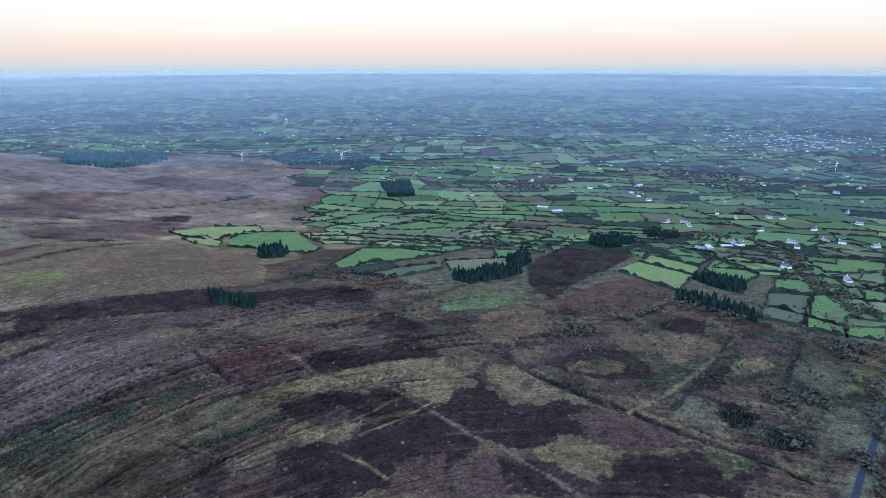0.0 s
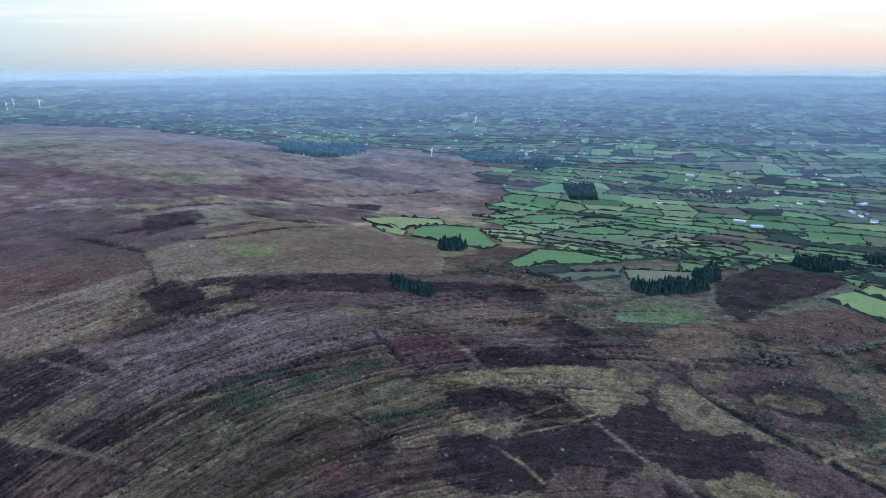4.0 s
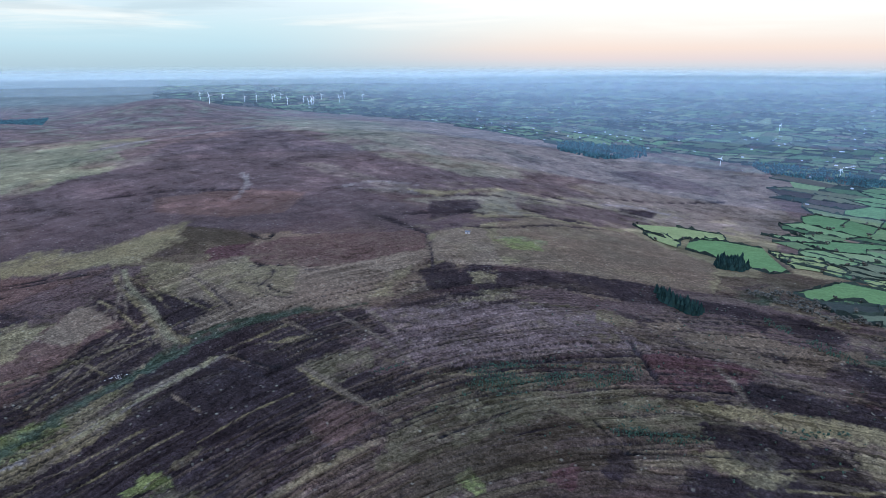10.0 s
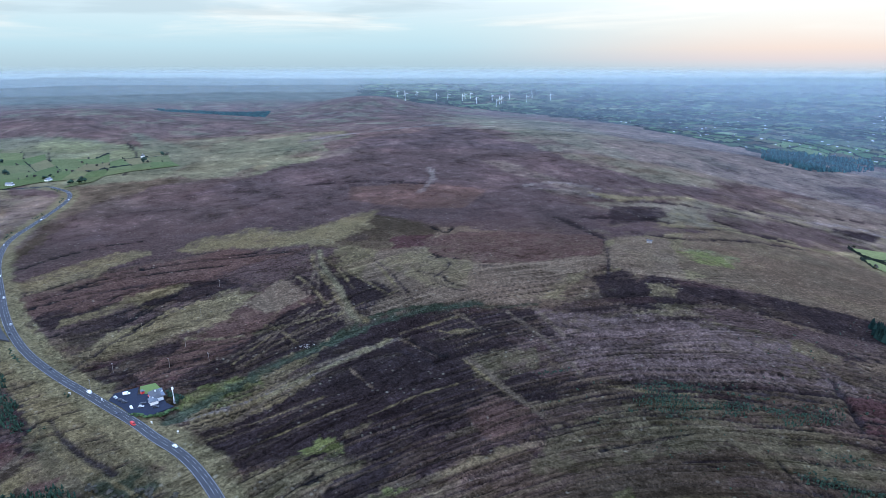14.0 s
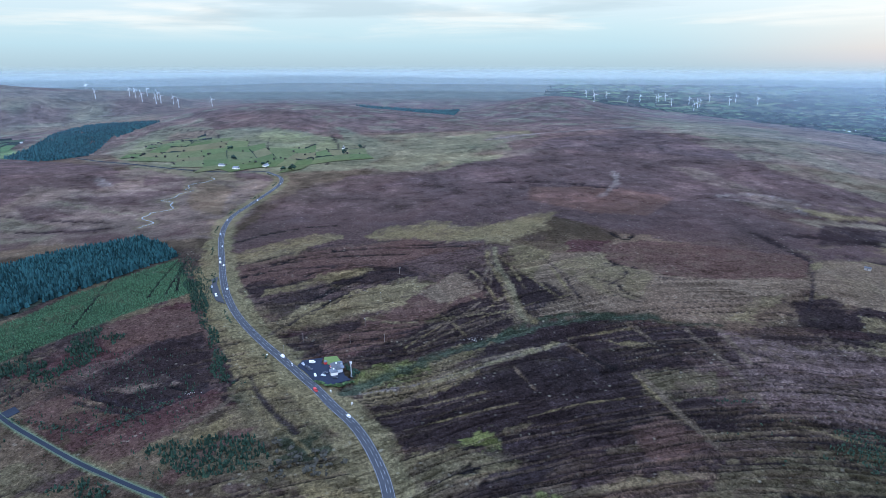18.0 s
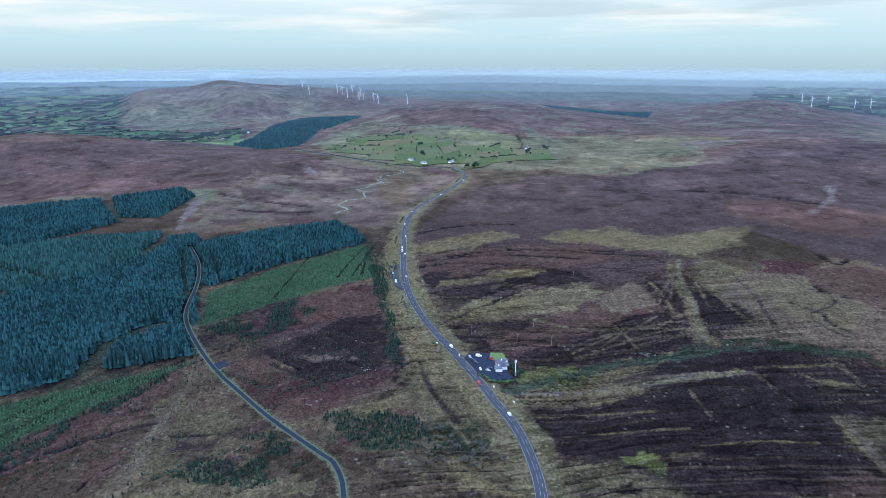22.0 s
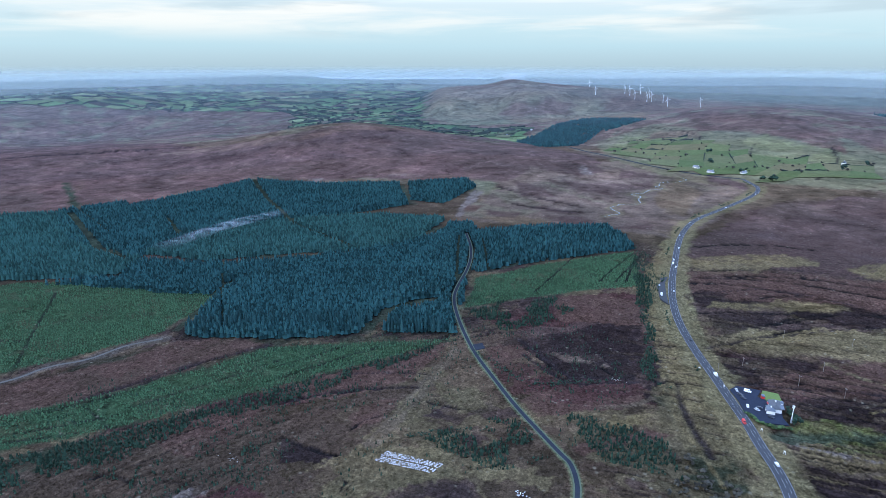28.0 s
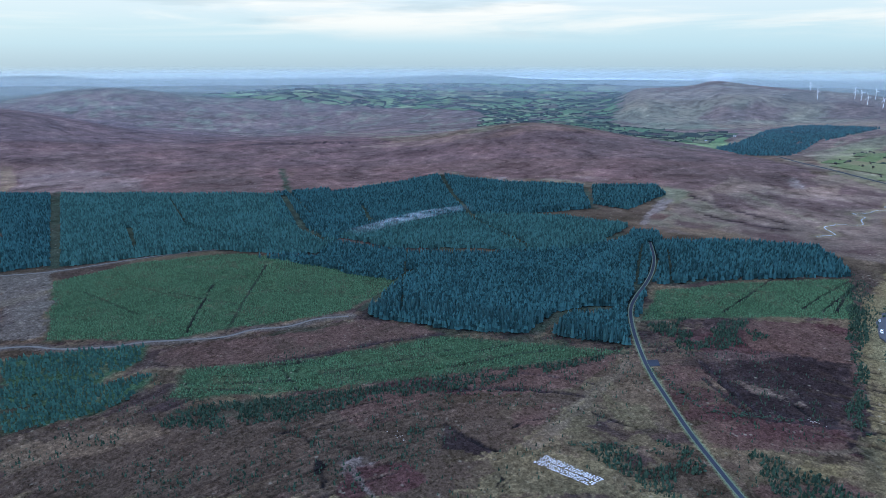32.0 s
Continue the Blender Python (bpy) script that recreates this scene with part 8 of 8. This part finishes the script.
# ---- wind turbines ----
def turbine(hub, blade, label, group):
    t = tagged(new("wind_turbine"), label, "wind turbine", group)
    bm = bmesh.new()
    tube(bm, (0, 0, -2), (0, 0, hub), hub * 0.030, hub * 0.017, 12)
    part("tower", bm, STEEL, t)
    bm = bmesh.new()
    box(bm, -1.0, -2.0, hub - 0.9, 1.0, 2.8, hub + 1.1)
    part("nacelle", bm, STEEL, t, bevel=0.3)
    bm = bmesh.new()
    tube(bm, (0, -3.6, hub), (0, -2.0, hub), 0.3, 1.0, 10)
    part("rotor_hub", bm, STEEL, t)
    for k in range(3):
        bm = bmesh.new()
        a = 2 * math.pi * k / 3 + 0.4
        d = Vector((math.sin(a), 0, math.cos(a)))
        n = Vector((math.cos(a), 0, -math.sin(a)))
        rows = []
        for s, w in ((0.0, 0.5), (0.2, 0.95), (0.6, 0.6), (1.0, 0.16)):
            c = Vector((0, -2.9, hub)) + d * (blade * s + 0.4)
            rows.append([bm.verts.new(c + n * w + Vector((0, -0.12, 0))), bm.verts.new(c + Vector((0, 0.25, 0))),
                         bm.verts.new(c - n * w * 0.6 + Vector((0, -0.05, 0))), bm.verts.new(c + Vector((0, -0.3, 0)))])
        for p, q in zip(rows, rows[1:]):
            for i in range(4):
                bm.faces.new((p[i], p[(i + 1) % 4], q[(i + 1) % 4], q[i]))
        bm.faces.new(rows[-1])
        bm.faces.new(rows[0][::-1])
        bmesh.ops.recalc_face_normals(bm, faces=bm.faces)
        part("blade", bm, STEEL, t)
    return t


TURBINES_A = [(-3317, 1683), (-2548, 1332), (-3203, 1751), (-3043, 1789), (-3054, 1868), (-2939, 1892), (-2982, 1935), (-3006, 1989), (-2793, 1886),
              (-2840, 2020), (-2606, 1883), (-2698, 1968), (-2733, 2006), (-2865, 2156), (-2723, 2167), (-2834, 2292), (-2703, 2317)]
TURBINES_B = [(-3676, -982), (-3177, -816), (-3267, -692), (-3204, -654), (-3126, -613), (-3346, -630), (-3116, -554), (-3246, -567), (-3144, -538),
              (-3197, -493), (-3106, -458), (-3134, -317)]
TURBINES_C = [(-592, 1821), (-301, 1835), (-642, 2576), (1089, 1707)]
big = turbine(34, 15, "white three-bladed wind turbine on the moor ridge", "wind farm")
small = turbine(21, 9, "small white wind turbine among the fields", "farm turbines")
for k, (x, y) in enumerate(TURBINES_A + TURBINES_B):
    face = math.degrees(math.atan2(-x, y)) + 180 + g_h.uniform(-25, 25)
    m = at(x, y, 0, face) @ pose(0, 0, 0)
    if k:
        copy_thing(big, m)
    else:
        big.matrix_world = m
for k, (x, y) in enumerate(TURBINES_C):
    m = at(x, y, 0, 20 + 30 * k)
    if k:
        copy_thing(small, m)
    else:
        small.matrix_world = m


# ---- vehicles ----
def car(paint, label, length=3.9, width=1.65, height=1.4, van=False):
    c = tagged(new("van" if van else "car"), label, "van" if van else "car", "vehicles of the pass")
    x, y = length / 2, width / 2
    waist = height * (0.60 if not van else 0.55)
    bm = boxes((-x, -y, 0.28, x, y, waist))
    part("body", bm, paint, c, bevel=0.12)
    x0, x1 = (-x * 0.85, x * 0.40) if not van else (-x * 0.97, x * 0.55)
    bm = bmesh.new()
    vs = box(bm, x0, -y * 0.94, waist - 0.05, x1, y * 0.94, height)
    for v in vs[4:]:
        v.co.x = v.co.x * 0.8 if v.co.x > 0 or not van else v.co.x
        v.co.y *= 0.88
    cabin = part("cabin", bm, paint, c, bevel=0.08)
    part("windscreen", boxes((x1 * 0.92, -y * 0.75, waist + 0.08, x1 * 0.98, y * 0.75, height - 0.15)), GLASS, cabin)
    if not van:
        part("rear_window", boxes((x0 * 0.99, -y * 0.7, waist + 0.1, x0 * 0.90, y * 0.7, height - 0.2)), GLASS, cabin)
    for s in (-1, 1):
        part("side_window", boxes((x0 * (0.8 if not van else -0.2), s * y * 0.93 - 0.03, waist + 0.08, x1 * 0.75, s * y * 0.93 + 0.03, height - 0.2)), GLASS, cabin)
        for wx in (-x * 0.62, x * 0.62):
            bm = bmesh.new()
            tube(bm, (wx, s * y * 0.98 - 0.1, 0.32), (wx, s * y * 0.98 + 0.1, 0.32), 0.32, 0.32, 10)
            part("wheel", bm, TYRE, c)
        part("headlight", boxes((x - 0.02, s * y * 0.7 - 0.18, 0.55, x + 0.03, s * y * 0.7 + 0.18, 0.75)), PAINT, c)
    return c


def paint_of(name, colour):
    return plain(name, colour, 0.35, 0.5, 0.5, 0.06)


kinds = [car(paint_of("white_car_paint", (0.78, 0.79, 0.80)), "white car on the asphalt"),
         car(paint_of("dark_car_paint", (0.03, 0.035, 0.05)), "dark blue-black car on the asphalt"),
         car(paint_of("silver_car_paint", (0.42, 0.44, 0.47)), "silver car on the asphalt"),
         car(RED_PAINT, "red van on the asphalt", 4.6, 1.8, 2.0, True),
         car(paint_of("white_van_paint", (0.80, 0.80, 0.80)), "white van on the asphalt", 4.8, 1.85, 2.1, True)]
mp, mz = main_run
_t = np.gradient(mp, axis=0)
_head = np.degrees(np.arctan2(_t[:, 1], _t[:, 0]))
placed = set()


def drive(kind, x, y):
    """A vehicle in its lane of the main road, near a point of the plan."""
    i = int(np.argmin(np.hypot(mp[:, 0] - x, mp[:, 1] - y)))
    side = -1 if (x - mp[i, 0]) * -_t[i, 1] + (y - mp[i, 1]) * _t[i, 0] < 0 else 1
    n = np.array([-_t[i, 1], _t[i, 0]]) / np.linalg.norm(_t[i])
    q = mp[i] + n * side * 1.75
    m = pose(q[0], q[1], mz[i] + 0.105, 0, 0, _head[i] + (180 if side > 0 else 0))
    if kind in placed:
        return copy_thing(kinds[kind], m)
    placed.add(kind)
    kinds[kind].matrix_world = m


for kind, x, y in ((4, -466, -14), (3, -407, 6), (0, -367, 29), (0, -712, -75), (4, -721, -84), (0, -739, -86), (2, -853, -96),
                   (1, -1005, -79), (2, -628, -68), (1, -606, -69), (0, -1070, -52), (0, -1200, -14), 
                   (1, -520, -36), (0, -790, -84), (2, -940, -91), (1, -424, 1)):
    drive(kind, x, y)

# ---- the roadside inn and its yard ----
yard, yard_z = slab("car_park", [(-456, 1), (-457, 17), (-446, 15), (-441, 30), (-424, 31), (-416, 35), (-412, 20), (-419, 9), (-434, 3.5), (-448, -3)], YARD, 0.25)
tagged(yard, "dark asphalt car park of the roadside inn", "car park", kind="structure")
lawn, _ = slab("lawn", [(-457, 18), (-457, 28), (-445, 31), (-443.5, 21), (-447, 17)], plain("lawn_grass", (0.11, 0.15, 0.05), 0.95, 0.05, 0.5, 0.3), 0.32)
tagged(lawn, "small green lawn beside the inn", "lawn", kind="structure")
inn = tagged(new("inn"), "low white roadside inn with grey hipped roofs", "inn")
inn.matrix_world = pose(-433, 24.5, yard_z, 0, 0, 8) @ Matrix.Scale(0.78, 4)
GREY_ROOF = plain("grey_blue_roof", (0.10, 0.118, 0.145), 0.6, 0.3, 0.8, 0.18)
main_wall = part("wall", boxes((-9, -2.5, -1, 6, 6.5, 3.4)), WHITE_WALL, inn)
part("roof", gable(-9, -2.5, 6, 6.5, 3.4, 3.0, 0.4, 3.2), DARK_SLATE, inn, "dark slate hipped roof")
wing = part("wing", boxes((1.5, -5.5, -1, 10, 1.0, 3.0)), WHITE_WALL, inn)
part("roof", gable(1.5, -5.5, 10, 1.0, 3.0, 2.2, 0.3, 2.0), GREY_ROOF, inn, "pale grey hipped roof")
annex = part("annex", boxes((-11.5, 2.0, -1, -7.5, 9.5, 2.8)), WHITE_WALL, inn)
part("roof", boxes((-11.8, 1.7, 2.8, -7.2, 9.8, 3.05)), GREY_ROOF, inn, "flat grey roof")
part("roof_extension", boxes((-2, 4.0, 3.5, 5.5, 8.5, 4.3)), GREY_ROOF, inn, "flat blue-grey extension")
for k in range(4):
    part("window", boxes((2.4 + 1.9 * k, -5.58, 0.9, 3.7 + 1.9 * k, -5.44, 2.2)), GLASS, wing)
for k in range(3):
    part("window", boxes((-8 + 3.0 * k, -2.58, 0.9, -6.4 + 3.0 * k, -2.44, 2.2)), GLASS, main_wall)
part("door", boxes((0.0, -2.6, 0, 1.1, -2.42, 2.1)), RED_PAINT, main_wall, "red door")
part("awning", boxes((-6.6, -3.8, 2.4, -3.6, -2.5, 2.6)), RED_PAINT, inn, "red awning over the entrance")
part("chimney", boxes((-2.6, 1.6, 5.5, -1.6, 2.6, 7.6)), WHITE_WALL, inn)
part("chimney", boxes((6.2, -2.6, 4.4, 7.0, -1.8, 6.2)), WHITE_WALL, inn)
shed = tagged(new("garden_shed"), "small red and white wooden shed", "shed")
shed.matrix_world = pose(-446, 18.5, yard_z, 0, 0, 20)
part("wall", boxes((-1.2, -1.0, -0.5, 1.2, 1.0, 1.8)), RED_PAINT, shed)
part("roof", gable(-1.2, -1.0, 1.2, 1.0, 1.8, 0.7, 0.2), GREY_ROOF, shed)
for k, (x, y, turn) in enumerate(((-450, 8.5, 80), (-448.5, 1.5, 20), (-443, 4.2, 65), (-439, 6.2, 65), (-428.5, 9.6, 10), (-430, 17, 100), (-426.5, 15.5, 60), (-421, 24, 70))):
    m = pose(x, y, yard_z + 0.005, 0, 0, turn)
    copy_thing(kinds[(4, 2, 1, 1, 0, 1, 2, 1)[k]], m)
mast = tagged(new("mast"), "tall pale mast with antenna panels behind the inn", "mast")
mast.matrix_world = at(-423, 36)
bm = bmesh.new()
tube(bm, (0, 0, -1), (0, 0, 11), 0.28, 0.18, 10)
part("pole", bm, STEEL, mast)
for k in range(3):
    a = 2.1 * k
    part("antenna_panel", boxes((math.cos(a) * 0.6 - 0.2, math.sin(a) * 0.6 - 0.2, 9.4, math.cos(a) * 0.6 + 0.2, math.sin(a) * 0.6 + 0.2, 11.4)), STEEL, mast)
part("cabinet", boxes((0.8, -0.6, -0.5, 2.2, 0.6, 1.9)), SHED, mast)
sign = tagged(new("roadside_sign"), "white roadside sign board on two posts", "sign")
sign.matrix_world = at(-449, -7, 0.2, 30)
part("board", boxes((-0.6, -0.04, 1.2, 0.6, 0.04, 2.0)), WHITE_WALL, sign)
for s in (-0.5, 0.5):
    part("post", boxes((s - 0.04, 0.05, -0.6, s + 0.04, 0.13, 2.0)), STEEL, sign)
for k, (x, y) in enumerate(((-401, 19), (-380, 32), (-470, -26))):
    copy_thing(sign, at(x, y, 0.1, 40 + 25 * k))
hx, hy = [], []
for a, b in zip([(-420, 8.5), (-411, 17), (-408, 27)], [(-411, 17), (-408, 27), (-411, 36)]):
    for s in np.linspace(0, 1, 9):
        hx.append(a[0] + (b[0] - a[0]) * s), hy.append(a[1] + (b[1] - a[1]) * s)
crowd("inn_hedge", SHRUBS, np.array(hx), np.array(hy), 2.9, 0.2, plain("garden_hedge", (0.046, 0.076, 0.032), 0.95, 0.05, 0.5, 0.4, random_spread=0.6, island=True),
      "rounded green hedge along the yard", "hedge", 61, 1.5)
tx, ty = np.array([-432, -429, -426, -424, -420, -421, -435, -417]), np.array([34, 35, 37.5, 39, 37, 41, 33.5, 38])
crowd("inn_trees", BUSHES, tx, ty, 5.5, 0.2, SCRUB, "dark evergreen trees behind the inn", "tree", 62, 1.0)
_fx, _fy = np.array([-1511, -1674, -1411, -1435, -1565, -1509, -1338, -1342, -1420, -1428, -1515, -1670.0]), np.array([-115, -140, -48, -41, 181, 136, 10, -8, -52, -36, -120, -132.0])
crowd("valley_trees", BUSHES, _fx, _fy, 11.0, 0.3, SCRUB, "dark round trees beside the valley farms", "tree", 63, 1.2)
_rx, _ry = [], []
for i in range(60, len(mp) - 4):
    if (i // 9) % 3 == 0:
        n = np.array([-_t[i, 1], _t[i, 0]]) / np.linalg.norm(_t[i])
        q = mp[i] + n * (8.0 + 3 * g_h.random())
        _rx.append(q[0]), _ry.append(q[1])
crowd("roadside_bushes", SHRUBS, np.array(_rx), np.array(_ry), 2.2, 0.4, SCRUB, "dark bushes along the road verge", "bush", 64, 1.3)

# ---- white sacks laid out in rows on the bog ----
bm = boxes((-0.42, -0.26, 0, 0.42, 0.26, 0.36))
sack = tagged(part("peat_sack", bm, BALE, bevel=0.10), "white sack of cut peat lying on grass", "sack", "rows of white sacks")
c0, along, over = Vector((-261.5, -184)), Vector((-5.2, 36.5)).normalized(), Vector((-36.5, -5.2)).normalized()
first_sack = True
for row in range(8):
    for k in range(35):
        if g_h.random() < (0.10 if 1 < row < 7 else 0.30):
            continue
        p = c0 + along * (k * 1.05 + g_h.normal(0, 0.2) + 0.5 * row) + over * (row * 1.25 + (0.7 if row > 3 else 0) + g_h.normal(0, 0.14))
        m = pose(p.x, p.y, float(land(p.x, p.y)) + 0.42, g_h.normal(0, 5), g_h.normal(0, 5), 98 + g_h.normal(0, 24))
        if first_sack:
            sack.matrix_world, first_sack = m, False
        else:
            copy_thing(sack, m)
for k in range(20):
    x, y = -273 + g_h.normal(0, 1.6), -93 + g_h.normal(0, 4)
    copy_thing(sack, pose(x, y, float(land(x, y)) + 0.42, 0, 0, g_h.uniform(0, 180)))

# ---- pale stones in the gullies ----
sx, sy = [], []
for cx, cy, s, n in ((-458, 143, 4.0, 30), (-424, -80, 3.5, 14), (-222, -262, 3, 12)):
    sx += list(cx + g_h.normal(0, s * 0.5, n))
    sy += list(cy + g_h.normal(0, s, n))
stone_shape = [bush_tree(70 + s, 1, 0.3) for s in range(3)]
crowd("stones", [(v[:7], f[:10]) for v, f in stone_shape], np.array(sx), np.array(sy), 1.1, 0.4, STONE, "heap of pale stones and peat bags in a gully", "stones", 71, 1.6)


# ---- water and hills in the distance ----
def shore(name, a0, a1, r0, r1, mat, label):
    a = np.radians(np.linspace(a0, a1, 60))
    wob = (vnoise(np.degrees(a) * 9, a * 0, 7) - 0.5) * 50
    v = []
    for r, k in ((r0, 1.0), (r1, 0.4)):
        x, y = -np.sin(a) * (r + wob * k), np.cos(a) * (r + wob * k)
        v.append(np.c_[x, y, land(x, y) + 6.0])
    i = np.arange(59)
    return tagged(sheet(name, np.concatenate(v), np.stack([i, i + 60, i + 61, i + 1], 1), mat), label, "water", kind="structure")


# pale base colour carries the sky's reflection on the far water
LOUGH = plain("sky_pale_water", (0.36, 0.44, 0.50), 0.25, 0.6, 0.02, 0.08)
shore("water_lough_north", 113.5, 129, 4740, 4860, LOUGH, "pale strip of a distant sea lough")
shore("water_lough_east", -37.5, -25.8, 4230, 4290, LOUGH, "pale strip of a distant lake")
bm = bmesh.new()
bmesh.ops.create_uvsphere(bm, u_segments=24, v_segments=12, radius=1)
for v in list(bm.verts):
    v.co = Vector((v.co.x * 85, v.co.y * 60, v.co.z * 46 * (1 + 0.08 * noise.noise(v.co * 3))))
# the hill's paleness is the haze before it, put into its colour
dome = tagged(part("distant_hill", bm, plain("haze_pale_hill", (0.40, 0.44, 0.47), 0.9, 0.1, 0.02, 0.1)), "pale rounded hill on the far horizon", "hill", kind="structure")
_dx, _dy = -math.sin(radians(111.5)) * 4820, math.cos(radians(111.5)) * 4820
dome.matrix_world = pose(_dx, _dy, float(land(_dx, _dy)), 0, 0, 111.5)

# ---- a shred of mist over the plantation ----
mist_mat = bpy.data.materials.new("mist")
mist_mat.use_nodes = True
mt = mist_mat.node_tree
mt.nodes.clear()
tc = mt.nodes.new("ShaderNodeTexCoord")
ms = mt.nodes.new("ShaderNodeSeparateXYZ")
mt.links.new(tc.outputs["Generated"], ms.inputs[0])


def hump(o):
    return math_node(mt, "MULTIPLY", math_node(mt, "MULTIPLY", o, math_node(mt, "SUBTRACT", 1.0, o)), 4.0)


mn = noise_of(mt, tc.outputs["Object"], 0.045, 4, 0.55, 1.0)
mf = math_node(mt, "MULTIPLY", math_node(mt, "MULTIPLY", hump(ms.outputs[0]), math_node(mt, "POWER", hump(ms.outputs[1]), 2.0)), ramp(mt, mn, [(0.32, 0.0), (0.75, 0.21)]))
m1, m2, m3, m4 = (mt.nodes.new(k) for k in ("ShaderNodeBsdfTransparent", "ShaderNodeBsdfDiffuse", "ShaderNodeMixShader", "ShaderNodeOutputMaterial"))
m2.inputs[0].default_value = (0.75, 0.80, 0.85, 1)
mt.links.new(mf, m3.inputs[0])
mt.links.new(m1.outputs[0], m3.inputs[1])
mt.links.new(m2.outputs[0], m3.inputs[2])
mt.links.new(m3.outputs[0], m4.inputs[0])
for cx, cy, lx, ly in ((-590, -655, 120, 17),):
    u, v = np.meshgrid(np.linspace(-1, 1, 40), np.linspace(-1, 1, 16), indexing="ij")
    x, y = cx + u * lx, cy + v * ly + u * u * 12
    z = land(x, y) + 11.5 + 3 * (1 - u * u) * (1 - v * v)
    i = np.arange(40 * 16).reshape(40, 16)
    q = np.stack([i[:-1, :-1], i[1:, :-1], i[1:, 1:], i[:-1, 1:]], -1).reshape(-1, 4)
    tagged(sheet("mist", np.stack([x, y, z], -1).reshape(-1, 3), q, mist_mat, smooth_it=True), "thin shred of white mist over the spruce tops", "mist", kind="stuff")


GREY_WOOD = plain("grey_wood", (0.16, 0.14, 0.12), 0.9, 0.1, 1.0, 0.25)
# ---- telegraph poles, a hut on the moor, parked vans ----
pole = tagged(new("telegraph_pole"), "weathered wooden telegraph pole on the moor", "pole", "telegraph poles")
bm = bmesh.new()
tube(bm, (0, 0, -1.2), (0, 0, 7.6), 0.16, 0.11, 8)
part("post", bm, GREY_WOOD, pole)
arm = part("crossarm", boxes((-0.9, -0.06, 6.9, 0.9, 0.06, 7.05)), GREY_WOOD, pole)
for k in (-0.75, 0.0, 0.75):
    bm = bmesh.new()
    tube(bm, (k, 0, 7.05), (k, 0, 7.3), 0.06, 0.04, 6)
    part("insulator", bm, STEEL, arm)
for k, (x, y) in enumerate([(-472, -13), (-492, 3), (-563, 31), (-478, 41), (-511, 58), (-568, 81), (-636, 112), (-471, 69)]):
    m = at(x, y, 0, 35)
    if k:
        copy_thing(pole, m)
    else:
        pole.matrix_world = m
hut = tagged(new("stone_hut"), "small dark stone hut on the open moor", "hut")
hut.matrix_world = at(-519, 622, 0.2, 30)
part("wall", boxes((-3.2, -2.0, -1, 3.2, 2.0, 2.3)), STONE, hut)
part("roof", gable(-3.2, -2.0, 3.2, 2.0, 2.3, 1.5, 0.25), DARK_SLATE, hut)
part("door", boxes((-0.45, -2.06, 0, 0.45, -1.94, 1.9)), DARK_SLATE, hut)
for k, (x, y) in enumerate(((-612, -77), (-637, -83.5))):
    copy_thing(kinds[(4, 2)[k]], at(x, y, 0.35, 15))
